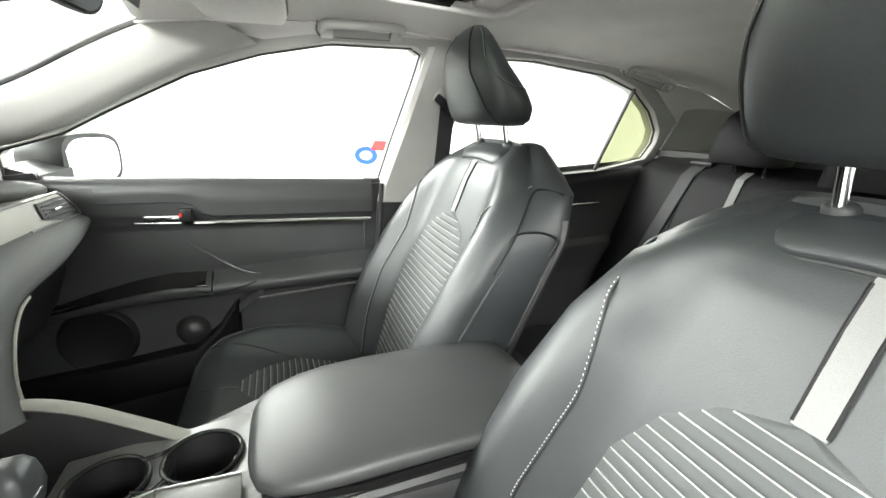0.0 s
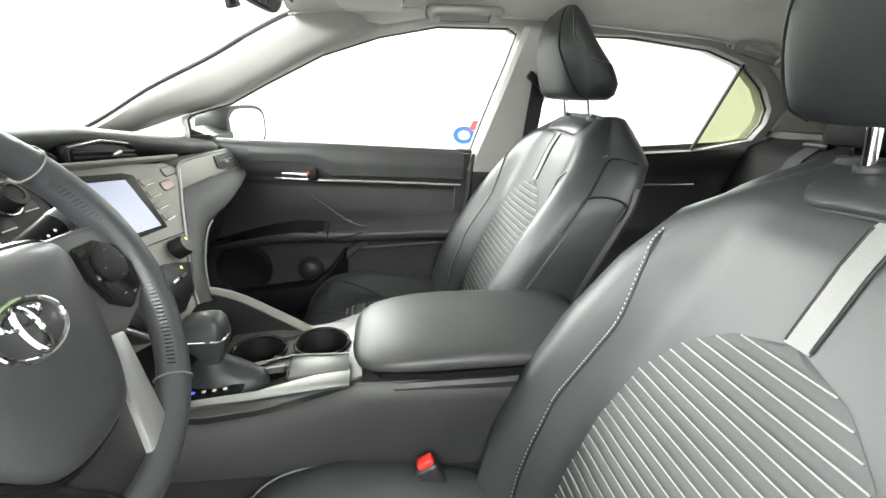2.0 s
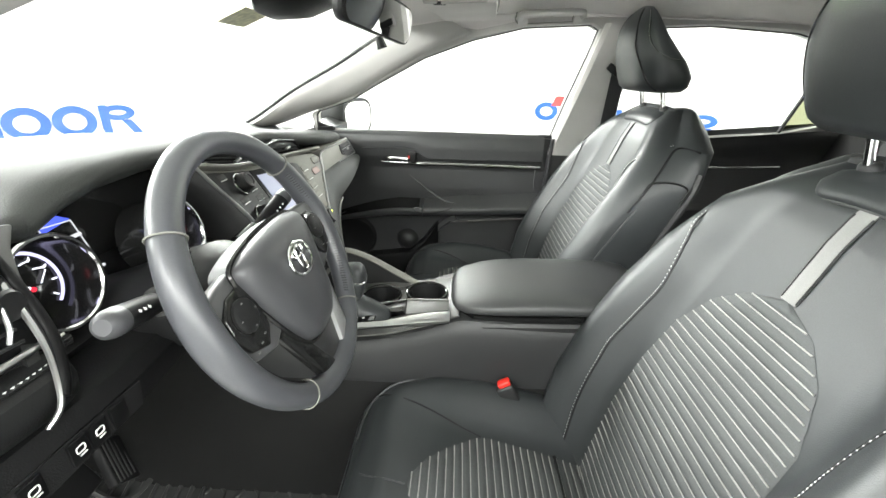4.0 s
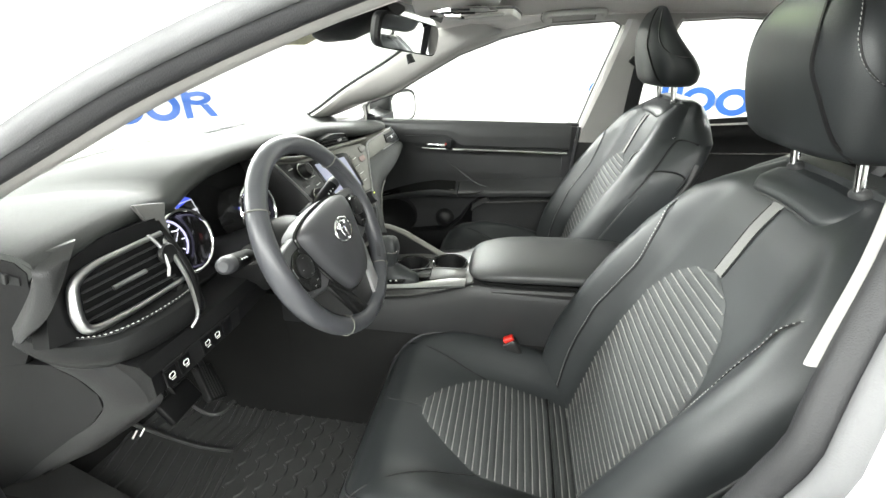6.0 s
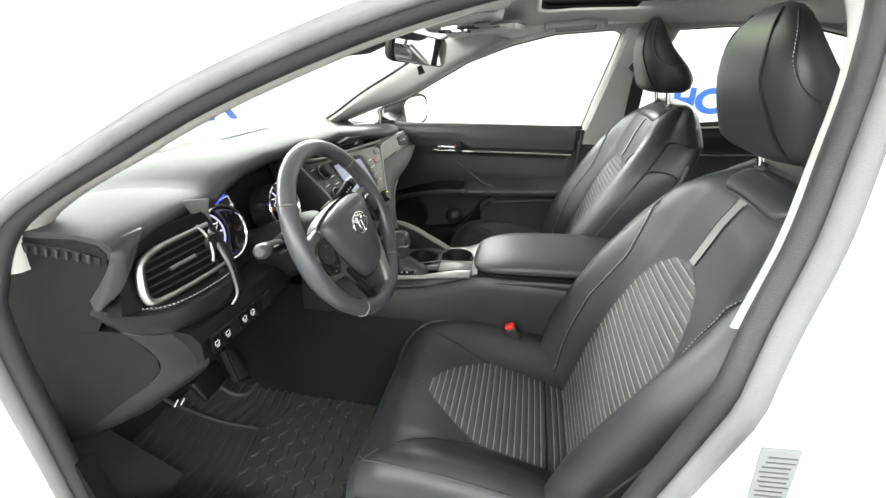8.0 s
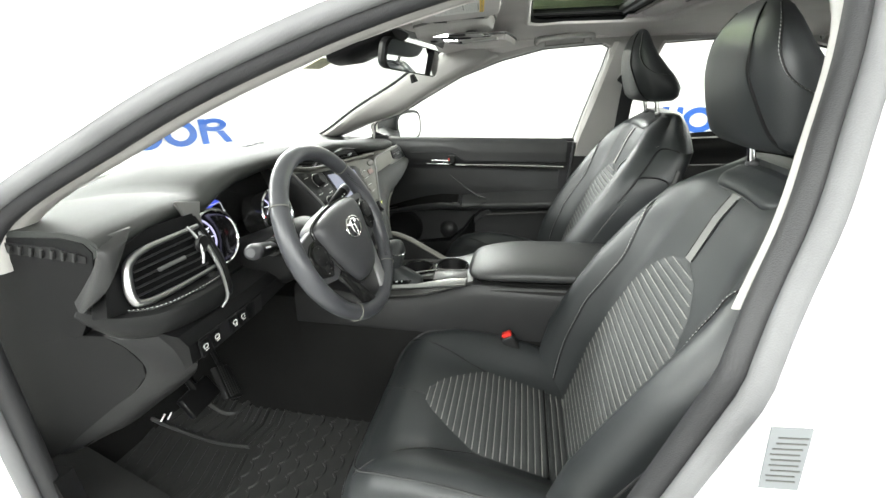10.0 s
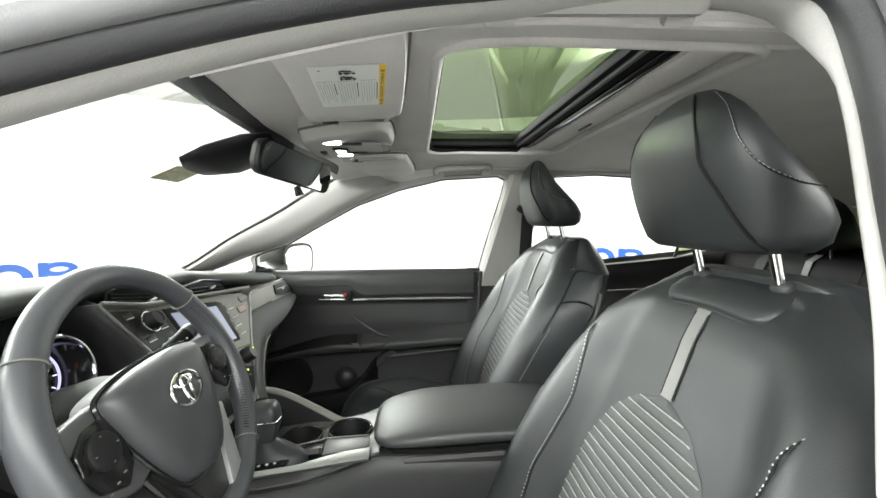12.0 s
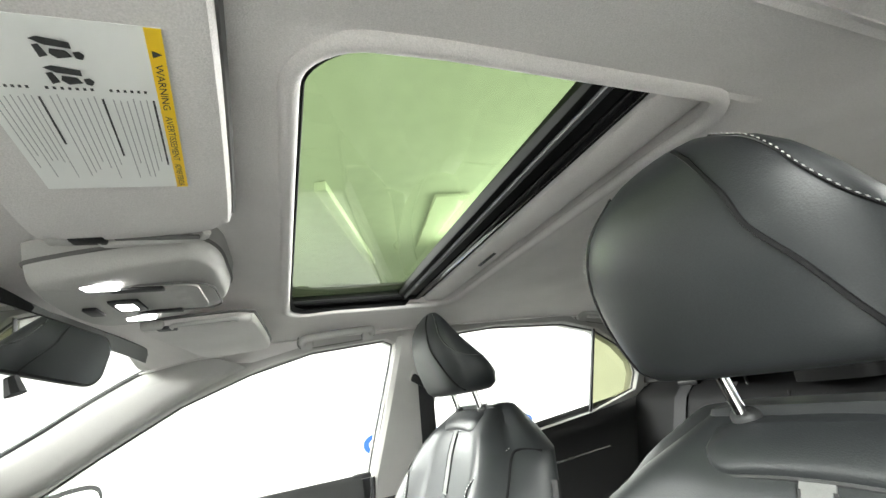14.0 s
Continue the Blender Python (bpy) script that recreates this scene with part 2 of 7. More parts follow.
def part(name, bm, material, parent, label="", sharp=38):
    ob = mesh_ob(name, bm, material, sharp)
    ob.parent = parent
    if parent.type == "EMPTY":
        ob.matrix_parent_inverse = Matrix.Translation(-parent.location)
    return tagged(ob, label)


def solid(name, bm, material, label, category, kind="", group="", sharp=38):
    return tagged(mesh_ob(name, bm, material, sharp), label, category, group, kind)


# ---- car shell ----
ROOF_X = [-0.32, -0.1, 0.1, 0.37, 0.8, 1.2, 1.55]
ROOF_Z = [1.345, 1.380, 1.390, 1.387, 1.378, 1.33, 1.22]


def roof_z(x, y):
    return interp(x, ROOF_X, ROOF_Z) - 0.078 * (abs(y) / 0.56) ** 6


def belt_y(z, side=1):
    """Lateral place of the glass and the pillars at a height."""
    return side * (0.70 - 0.41 * max(0.0, z - 0.975))


hole = [(0.199 + a, b - 0.006) for a, b in rr_dense(0.398, 0.772, 0.05, 9, 12)]
outer = [(0.625 + a, b) for a, b in rr_dense(1.85, 1.15, 0.02, 9, 12)]
inner = [(0.625 + a, b) for a, b in rr_dense(1.85, 1.0, 0.02, 9, 12)]
rings = []
for f, dz in ((0, 0.006), (0.012, 0.0), (0.03, -0.004), (0.05, -0.002), (0.07, 0), (0.12, 0), (0.25, 0), (0.4, 0), (0.55, 0), (0.7, 0), (0.85, 0), (1, 0), (1.02, 0.03)):
    ring = []
    for (a, b), (c, d) in zip(hole, inner):
        x, y = a + (c - a) * f, b + (d - b) * f
        ring.append(V(x, y, roof_z(x, y) + dz))
    rings.append(ring)
up = [V(a, b, roof_z(a, b) + 0.035) for a, b in hole]
solid("sunroof_seal", loft([[V(0.199 + (a - 0.199) * 0.972, -0.006 + (b + 0.006) * 0.986, roof_z(a, b) + (0.026 if a > 0.29 and d < 0 else d)) for a, b in hole] for d in (-0.001, 0.034)], True, False), MATT, "black seal inside the sunroof opening", "sunroof seal", "structure")
solid("sunroof_surround", tube([V(0.199 + (a - 0.199) * 1.018, -0.006 + (b + 0.006) * 1.009, roof_z(a, b) - 0.001) for a, b in hole], 0.0080, 10, True), HEADLINER, "grey rounded edge round the sunroof opening", "sunroof trim", "structure")
solid("ceiling", loft([up] + rings, True, False), HEADLINER, "grey woven cloth headliner with a sunroof opening", "ceiling", "structure")

# outer roof skin, hood and tail close the car
hole2 = [(0.192 + a, b - 0.009) for a, b in rr_dense(0.375, 0.775, 0.05, 9, 12)]
rings = []
for f in (0, 0.3, 0.7, 1.0):
    ring = []
    for (a, b), (c, d) in zip(hole2, outer):
        x, y = a + (c - a) * f, b + (d - b) * f * 1.03
        ring.append(V(x, y, roof_z(x, y * 0.97) + 0.06))
    rings.append(ring)
solid("roof_skin", loft(rings, True, False), PAINT, "white painted car roof", "roof", "structure")
solid("car_bonnet", sheet(lambda u, v: V(-1.15 - 1.1 * u + 0.2 * (2 * v - 1) ** 2 * (1 - u), 0.78 * (2 * v - 1), 0.985 - 0.17 * u * u - 0.07 * (2 * v - 1) ** 4), 12, 16, 0.02), PAINT, "white painted car bonnet", "bonnet", "structure")
solid("floor", rbox((-0.1, 0, 0.2), (3.0, 1.40, 0.03), 0.0), CARPET, "black carpet floor of the car", "floor", "structure")
solid("wall_firewall", sheet(lambda u, v: V(-1.05 - 0.2 * v + 0.1 * u, -0.7 + 1.4 * u, 0.2 + 0.65 * v), 4, 6, 0.02), CARPET, "black carpeted footwell front", "wall", "structure")
solid("wall_kick_passenger", rbox((-0.85, 0.72, 0.55), (0.6, 0.03, 0.75), 0), PLASTIC, "black plastic footwell side", "wall", "structure")
solid("wall_kick_driver", rbox((-0.95, -0.70, 0.42), (0.42, 0.03, 0.42), 0), END_BLACK, "black plastic footwell side", "wall", "structure")
solid("wall_rear", sheet(lambda u, v: V(1.45 + 0.1 * v, -0.72 + 1.44 * u, 0.2 + 0.84 * v), 4, 4, 0.03), PLASTIC, "black wall behind the rear bench", "wall", "structure")
solid("wall_rear_driver", rbox((0.98, -0.69, 0.62), (1.0, 0.03, 0.72), 0), PLASTIC, "black inner side of the rear driver-side door", "wall", "structure")

# passenger side windows, in x and z
WIN_F = [(-0.632, 0.985), (-0.625, 1.045), (-0.612, 1.058), (-0.50, 1.095), (-0.40, 1.150), (-0.24, 1.232), (-0.09, 1.284), (0.06, 1.318), (0.25, 1.328), (0.275, 1.315), (0.262, 1.25), (0.225, 1.10), (0.20, 0.985)]
WIN_R = [(0.33, 0.985), (0.37, 1.1), (0.41, 1.25), (0.44, 1.325), (0.6, 1.332), (0.85, 1.318), (0.985, 1.286), (1.09, 1.228), (1.155, 1.17), (1.17, 1.125), (1.155, 1.072), (0.968, 1.028), (0.7, 1.005)]


def dense(win, n):
    """Points along a closed outline, corners kept."""
    P = [Vector((x, 0, z)) for x, z in win]
    out = []
    for a, b in zip(P, P[1:] + P[:1]):
        k = max(1, round((b - a).length / n))
        out += [a.lerp(b, i / k) for i in range(k)]
    return out


def frame_band(win, grow, side):
    """Trim band round a window outline."""
    cx = sum(p[0] for p in win) / len(win)
    cz = sum(p[1] for p in win) / len(win)
    loop = dense(win, 0.02)
    rings = []
    for off, dy in ((0.0, 0.05), (0.0, 0.0), (0.005, -0.008), (0.012, -0.010), (grow * 0.4, -0.022), (grow, -0.035)):
        ring = []
        for p in loop:
            d = Vector((p.x - cx, 0, p.z - cz)).normalized()
            k = max(0.0, min(1.0, (p.z - 1.03) / 0.1))
            q = p + d * (off if off < 0.01 else 0.006 + (off - 0.006) * k)
            dy = dy if off < 0.01 else dy * k - 0.008 * (1 - k)
            ring.append(V(q.x, belt_y(q.z, side) + side * dy, q.z))
        rings.append(ring)
    return loft(rings, True, False)


def seal_loop(win, side, dy):
    return [V(p.x, belt_y(p.z, side) + side * dy, p.z) for p in dense(win, 0.03)]


solid("wall_passenger_front", frame_band(WIN_F, 0.05, 1), PILLAR, "grey trim round the front passenger window", "window trim", "structure")
solid("wall_passenger_rear", frame_band(WIN_R, 0.13, 1), PILLAR, "grey trim round the rear passenger window", "window trim", "structure")
solid("window_seal_front", tube(seal_loop(WIN_F, 1, 0.012), 0.0045, 6, True), RUBBER, "black rubber seal of the front passenger window", "window seal", "structure")
solid("window_seal_rear", tube(seal_loop(WIN_R, 1, 0.012), 0.0045, 6, True), RUBBER, "black rubber seal of the rear passenger window", "window seal", "structure")


def side_rail(u, v, side):
    """Trim between the window tops and the headliner."""
    x = -0.3 + 1.75 * u if side > 0 else -0.20 + 1.65 * u
    if side < 0:
        zt = interp(x, [-0.20, -0.16, -0.047, 0.05, 0.15, 0.25, 0.32, 0.85, 1.02, 1.2, 1.45], [1.286, 1.298, 1.328, 1.347, 1.360, 1.358, 1.350, 1.34, 1.30, 1.2, 1.08])
        y0, y1 = belt_y(zt, -1) + 0.034, -0.49
        return V(x, y0 + (y1 - y0) * v, zt + (roof_z(x, y1) - 0.003 - zt) * v ** 0.7)
    if x < -0.10:
        zt, y0 = interp(x, [-0.3, -0.2, -0.15, -0.10], [1.316, 1.338, 1.322, 1.304]), interp(x, [-0.3, -0.2, -0.10], [0.565, 0.552, 0.548])
        return V(x, y0 + (0.50 - y0) * v, zt + (roof_z(x, 0.50) - 0.004 - zt) * v ** 0.6)
    zt = interp(x, [-0.3, -0.09, 0.06, 0.3, 0.85, 1.02, 1.2, 1.45], [1.225, 1.305, 1.335, 1.345, 1.338, 1.30, 1.2, 1.08])
    y0 = side * (abs(belt_y(zt)) - 0.026)
    y1 = side * 0.50
    z1 = roof_z(x, y1) - 0.004
    f = v
    return V(x, y0 + (y1 - y0) * f, zt + (z1 - zt) * (f ** 0.6))


for side, nm in ((1, "passenger"), (-1, "driver")):
    solid("roof_rail_" + nm, sheet(lambda u, v: side_rail(u, v, side), 40, 8, 0.004), HEADLINER, "grey cloth-covered roof rail above the doors", "roof rail", "structure")

# front pillar on the passenger side: a moulded strip between window and windscreen
PA = smooth_path([(-0.90, 0.66, 0.975), (-0.78, 0.66, 1.010), (-0.64, 0.645, 1.062), (-0.50, 0.622, 1.108), (-0.38, 0.598, 1.172), (-0.24, 0.568, 1.245), (-0.10, 0.545, 1.300)], 26)
PB = smooth_path([(-0.94, 0.60, 0.965), (-0.80, 0.585, 1.030), (-0.66, 0.58, 1.118), (-0.505, 0.575, 1.20), (-0.40, 0.568, 1.262), (-0.30, 0.555, 1.312), (-0.20, 0.54, 1.345)], 26)
rings = []
for a, b in zip(PA, PB):
    m, n = (a + b) / 2, V(0.012, -0.014, -0.004)
    rings.append([a + V(0.012, 0.04, -0.004), a, a.lerp(b, 0.12) + n * 0.6, a.lerp(b, 0.35) + n, a.lerp(b, 0.75) + n * 0.9, a.lerp(b, 0.95) + n * 0.5, b, b + V(-0.02, 0.03, 0.012)])
solid("pillar_front_passenger", loft(rings), PILLAR, "grey moulded front pillar trim beside the windscreen", "pillar", "structure", sharp=55)
solid("windscreen_seal_passenger", tube([b + V(-0.008, 0.006, 0.006) for b in PB], 0.005, 6), RUBBER, "black rubber edge of the windscreen", "windscreen seal", "structure")
solid("windscreen_header", sheet(lambda u, v: V(-0.30 - 0.03 * v + 0.06 * abs(2 * u - 1) ** 2, -0.53 + 1.06 * u, 1.349 - 0.022 * abs(2 * u - 1) ** 4 - 0.012 * v), 24, 3, 0.006), RUBBER, "black windscreen border along the roof edge", "windscreen border", "structure")


def screen(u, v):
    y = -0.70 + 1.4 * u
    b = 0.17 * (y / 0.7) ** 2
    return V((-1.15 + b) * (1 - v) + (-0.31 + 0.05 * (y / 0.7) ** 2) * v, y * (1 - 0.2 * v), 0.985 * (1 - v) + (1.335 - 0.05 * (y / 0.7) ** 4) * v + 0.05 * math.sin(math.pi * v))


ws = solid("window_windscreen", sheet(screen, 16, 12), CLEAR, "clear glass windscreen", "windscreen", "structure")
ws.visible_shadow = False
# paper on the windscreen
solid("paper_sticker", sheet(lambda u, v: V(-0.492 - 0.055 * v, -0.030 + 0.098 * u, 1.287 - 0.023 * v), 2, 2, 0.001), mat("sticker_back", (0.74, 0.71, 0.50), 0.7, grain=0.2, grain_scale=120), "pale paper sticker on the windscreen glass", "sticker")

for win, nm, m in ((WIN_F, "window_passenger_front", CLEAR),):
    g = bmesh.new()
    g.faces.new([g.verts.new((x, belt_y(z) + 0.02, z)) for x, z in win])
    ob = solid(nm, g, m, "clear passenger door glass", "window", "structure")
    ob.visible_shadow = False
g = bmesh.new()
g.faces.new([g.verts.new((x, belt_y(z) + 0.02, z)) for x, z in [q for q in WIN_R if q[0] < 0.99]])
ob = solid("window_passenger_rear", g, CLEAR, "clear rear door glass", "window", "structure")
ob.visible_shadow = False
g = bmesh.new()
g.faces.new([g.verts.new((x, belt_y(z) + 0.02, z)) for x, z in [(0.969, 1.029), (0.986, 1.285), (1.09, 1.228), (1.155, 1.17), (1.17, 1.125), (1.155, 1.072)]])
ob = solid("window_quarter", g, TINT_SIDE, "green tinted fixed quarter glass", "window", "structure")
ob.visible_shadow = False
solid("window_bar", tube([(0.966, belt_y(1.02) + 0.005, 1.02), (0.982, belt_y(1.295) + 0.005, 1.295)], 0.010, 8, flat=0.6), RUBBER, "black bar between the rear door glass and the quarter glass", "window bar", "structure")

# middle pillar on the passenger side
rings = []
for z, x0, x1 in ((0.3, 0.17, 0.40), (0.6, 0.18, 0.36), (0.93, 0.195, 0.335), (0.985, 0.205, 0.335), (1.15, 0.245, 0.39), (1.33, 0.285, 0.445)):
    y = belt_y(z)
    rings.append([V(x0, y + 0.03, z), V(x0, y - 0.02, z), V(x0 + 0.012, y - 0.034, z), V(x1 - 0.012, y - 0.034, z), V(x1, y - 0.02, z), V(x1, y + 0.03, z)])
pm = thing("pillar_middle", (0.3, 0.66, 0.3), "grey upper and black lower pillar between the passenger doors", "pillar", kind="structure")
part("lower_cover", loft(rings[:3]), PLASTIC, pm)
part("upper_cover", loft(rings[2:]), PILLAR, pm)
part("top_cover", rbox((0.35, 0.572, 1.338), (0.20, 0.03, 0.03), 0.006, 2), PILLAR, pm)
part("gap_cover", rbox((0.19, 0.700, 0.66), (0.07, 0.02, 0.67), 0.003, 1), RUBBER, pm)
part("door_edge", tube([(0.178, 0.668, 0.3), (0.188, 0.665, 0.7), (0.203, 0.668, 0.985)], 0.006, 6), RUBBER, pm)

# passenger seat belt
bl = thing("seat_belt", (0.35, 0.60, 0.3), "black seat belt hanging from its pillar guide", "seat belt")
part("webbing", sheet(lambda u, v: V(0.335 + 0.045 * u - 0.03 * (1 - v), 0.622 - 0.055 * v + 0.01 * u, 0.45 + 0.76 * v), 2, 12, 0.002), BELT, bl)
part("guide", rbox((0.352, 0.565, 1.225), (0.07, 0.02, 0.06), 0.009, 3, Matrix.Rotation(radians(20), 4, "Y")), PILLAR, bl, "grey plastic belt guide")
part("guide_slot", rbox((0.338, 0.553, 1.205), (0.055, 0.012, 0.022), 0.005, 2, Matrix.Rotation(radians(35), 4, "Y")), DARK, bl, "black guide loop")

# ---- passenger door ----
door = thing("door_passenger", (0, 0.72, 0.3), "black padded passenger door with chrome strip, closed", "door", kind="structure")
DZ = [0.28, 0.50, 0.56, 0.62, 0.70, 0.79, 0.868, 0.876, 0.892, 0.900, 0.95, 0.978, 0.990, 0.993]
DY = [0.690, 0.684, 0.692, 0.696, 0.694, 0.690, 0.694, 0.690, 0.690, 0.683, 0.680, 0.684, 0.694, 0.715]


def door_skin(u, v):
    x, z = -0.80 + 0.978 * u, 0.28 + 0.713 * v
    return V(x, interp(z, DZ, DY), z - 0.006 * u + 0.004)


part("panel", sheet(door_skin, 40, 90, 0.006), DOOR, door, "black moulded door panel")
part("upper_pad", sheet(lambda u, v: V(-0.47 + 0.648 * u - 0.0 * v, interp(v, [0, 0.1, 0.5, 0.85, 1], [0.688, 0.676, 0.674, 0.680, 0.694]), interp(u, [0, 0.26, 0.30, 0.35, 1], [0.930, 0.934, 0.925, 0.893, 0.893]) * (1 - v) + 0.993 * v), 30, 10, 0.006), LEATHER_SIDE, door, "black stitched soft upper pad")
part("chrome_strip", tube([(-0.400, 0.676, 0.889), (-0.25, 0.673, 0.886), (0.0, 0.672, 0.885), (0.172, 0.674, 0.884)], [0.0025, 0.006, 0.006, 0.005], 8, flat=0.5), CHROME, door, "polished chrome strip")
sw = part("lock_switch", rbox((-0.290, 0.670, 0.908), (0.030, 0.014, 0.034), 0.004, 3), DARK, door, "black lock lever")
part("lock_mark", rbox((-0.300, 0.6625, 0.909), (0.005, 0.002, 0.010), 0.001, 1), RED, sw, "red lock mark")
part("inner_handle", rbox((-0.335, 0.677, 0.898), (0.09, 0.012, 0.018), 0.004, 3), CHROME, door, "chrome inner door handle")
def arm_section(x):
    """Cross-section of the long armrest, which dips and thins towards the dashboard."""
    xs = [-0.68, -0.58, -0.50, -0.42, -0.34, -0.25, -0.13, 0.14, 0.18]
    ye = interp(x, xs, [0.684, 0.664, 0.650, 0.642, 0.637, 0.634, 0.632, 0.630, 0.630])
    ze = interp(x, xs, [0.652, 0.676, 0.698, 0.716, 0.728, 0.727, 0.733, 0.748, 0.750])
    zb = interp(x, xs, [0.640, 0.655, 0.670, 0.684, 0.694, 0.696, 0.701, 0.717, 0.719])
    zt = ze + interp(x, xs, [0.006, 0.012, 0.016, 0.020, 0.022, 0.022, 0.030, 0.036, 0.036])
    return [V(x, 0.702, zt + 0.004), V(x, 0.690, zt), V(x, 0.670, ze + (zt - ze) * 0.45), V(x, ye + 0.014, ze + 0.003), V(x, ye + 0.004, ze - 0.002), V(x, ye, ze - 0.010), V(x, ye + 0.004, zb + 0.004), V(x, ye + 0.016, zb), V(x, 0.70, zb - 0.004)]


part("armrest_pad", loft([arm_section(x) for x in np.linspace(-0.245, 0.177, 14)]), LEATHER_SIDE, door, "black padded armrest", 60)
part("armrest_front", loft([arm_section(x) for x in np.linspace(-0.68, -0.249, 16)]), DOOR, door, "black swooping front of the armrest", 60)
part("grip_panel", loft([[p + V(0, -0.001, 0.0025) for p in arm_section(x)[1:5]] + [p + V(0, 0.002, -0.002) for p in arm_section(x)[4:0:-1]] for x in np.linspace(-0.60, -0.262, 14)]), GLOSS, door, "gloss black switch panel", 60)
part("pull_cup", tube(smooth_path([(-0.29, 0.640, 0.722), (-0.26, 0.634, 0.712), (-0.22, 0.632, 0.712), (-0.17, 0.632, 0.722), (-0.14, 0.633, 0.734)], 20), 0.0026, 6), DARK, door, "dark edge of the pull cup")
part("scoop_edge", tube(smooth_path([(-0.30, 0.690, 0.835), (-0.245, 0.686, 0.795), (-0.20, 0.680, 0.764), (-0.165, 0.668, 0.750), (-0.13, 0.655, 0.745)], 24), [0.002 + 0.004 * math.sin(math.pi * i / 23) for i in range(24)], 8), DOOR, door, "moulded scoop edge")
part("diagonal_rib", loft([[V(x, 0.697, z + 0.014), V(x + 0.006, 0.676, z + 0.008), V(x + 0.012, 0.676, z - 0.010), V(x + 0.018, 0.697, z - 0.016)] for x, z in ((-0.135, 0.684), (-0.165, 0.672), (-0.20, 0.642), (-0.235, 0.600), (-0.255, 0.560))]), DOOR, door, "moulded rib beside the pocket")
part("grip_chip", rbox((-0.268, 0.636, 0.729), (0.030, 0.004, 0.004), 0.001, 1), CHROME, door, "small chrome chip")
part("lower_trim", tube([(-0.14, 0.672, 0.667), (0.02, 0.668, 0.682), (0.17, 0.664, 0.695)], 0.0045, 6), DECK, door)
part("pocket", loft([[V(x, 0.69, z), V(x, y, z), V(x, y - 0.006, z - 0.012), V(x, y, z - 0.10), V(x, 0.69, z - 0.12)] for x, y, z in ((-0.70, 0.655, 0.500), (-0.5, 0.640, 0.522), (-0.3, 0.640, 0.548), (-0.24, 0.655, 0.60), (-0.20, 0.668, 0.66), (-0.19, 0.685, 0.665))]), END_BLACK, door, "moulded map pocket")
part("speaker", lathe([(0.0, 0.0), (0.06, 0.004), (0.078, 0.010), (0.085, 0.004), (0.088, -0.01)], 28, Matrix.Translation((-0.52, 0.690, 0.585)) @ Matrix.Rotation(radians(90), 4, "X")), DARK, door, "round speaker grille")
part("bottle_bowl", lathe([(0.0, 0.03), (0.02, 0.028), (0.034, 0.018), (0.042, 0.0)], 24, Matrix.Translation((-0.31, 0.69, 0.585)) @ Matrix.Rotation(radians(90), 4, "X")), PLASTIC, door, "bottle holder dimple")
rear = thing("door_rear_passenger", (0.8, 0.72, 0.3), "black rear door panel with a thin chrome strip, closed", "door", kind="structure")
part("panel", sheet(lambda u, v: V(0.335 + 1.0 * u, interp(v, [0, 0.5, 0.62, 0.65, 0.86, 0.93, 1], [0.69, 0.675, 0.64, 0.67, 0.69, 0.68, 0.70]), (0.3 + 0.69 * v) * (1 - u) + (0.3 + 0.78 * v) * u), 16, 40, 0.006), PLASTIC, rear)
part("chrome_strip", tube([(0.38, 0.672, 0.892), (0.8, 0.672, 0.905), (1.0, 0.672, 0.912)], 0.004, 6, flat=0.5), CHROME, rear)

# passenger wing mirror
wm = thing("wing_mirror", (-0.55, 0.9, 0.98), "black wing mirror housing on the passenger door", "wing mirror")
part("housing", loft([[V(-0.548 - 0.12 * k + 0.038 * s * c, 0.945 + 0.088 * s * c, 1.013 + 0.072 * s * d) for c, d in [(math.copysign(abs(math.cos(a)) ** 0.6, math.cos(a)), math.copysign(abs(math.sin(a)) ** 0.6, math.sin(a))) for a in np.linspace(0, 2 * math.pi, 24, False)]] for k, s in ((-0.05, 1.0), (0.1, 1.05), (0.4, 0.98), (0.75, 0.80), (1.0, 0.60), (1.15, 0.38), (1.2, 0.2))]), DARK, wm, "dark plastic shell")
part("foot", loft([[V(x, y, z) for x, z in ((-0.66, 0.965), (-0.57, 0.965), (-0.57, 1.0), (-0.64, 1.02))] for y in (0.70, 0.80, 0.90)]), DARK, wm)
o = [(0.945 + 0.077 * math.copysign(abs(math.cos(a)) ** 0.6, math.cos(a)), 1.013 + 0.060 * math.copysign(abs(math.sin(a)) ** 0.6, math.sin(a))) for a in np.linspace(0, 2 * math.pi, 32, False)]
part("glass", prism([V(-0.540 + 0.43 * (y - 0.945), y, z) for y, z in o], V(-0.006, 0, 0)), MIRROR, wm, "mirror glass")
part("sail", prism([V(-0.72, 0.70, 0.985), V(-0.57, 0.70, 0.985), V(-0.575, 0.69, 1.008)], V(0, 0.02, 0), 0.003), PLASTIC, wm)

# ---- driver's door opening ----
APERTURE = [(-0.80, 0.36), (-0.765, 0.52), (-0.75, 0.62), (-0.735, 0.75), (-0.722, 0.88), (-0.704, 0.97), (-0.665, 1.075), (-0.49, 1.171), (-0.364, 1.23), (-0.196, 1.292), (-0.065, 1.328), (0.046, 1.346), (0.11, 1.357), (0.19, 1.363), (0.255, 1.357), (0.287, 1.334), (0.283, 1.26), (0.265, 1.18), (0.247, 1.11), (0.213, 1.02), (0.176, 0.9), (0.12, 0.7), (0.08, 0.5), (0.02, 0.36), (-0.1, 0.32), (-0.6, 0.31)]
loop = smooth_path([(x, 0, z) for x, z in APERTURE], 150, True)


def ap(p, off, dy):
    d = Vector((p.x + 0.22, 0, p.z - 0.85)).normalized()
    q = p + d * off
    return V(q.x, belt_y(q.z, -1) + dy, q.z)


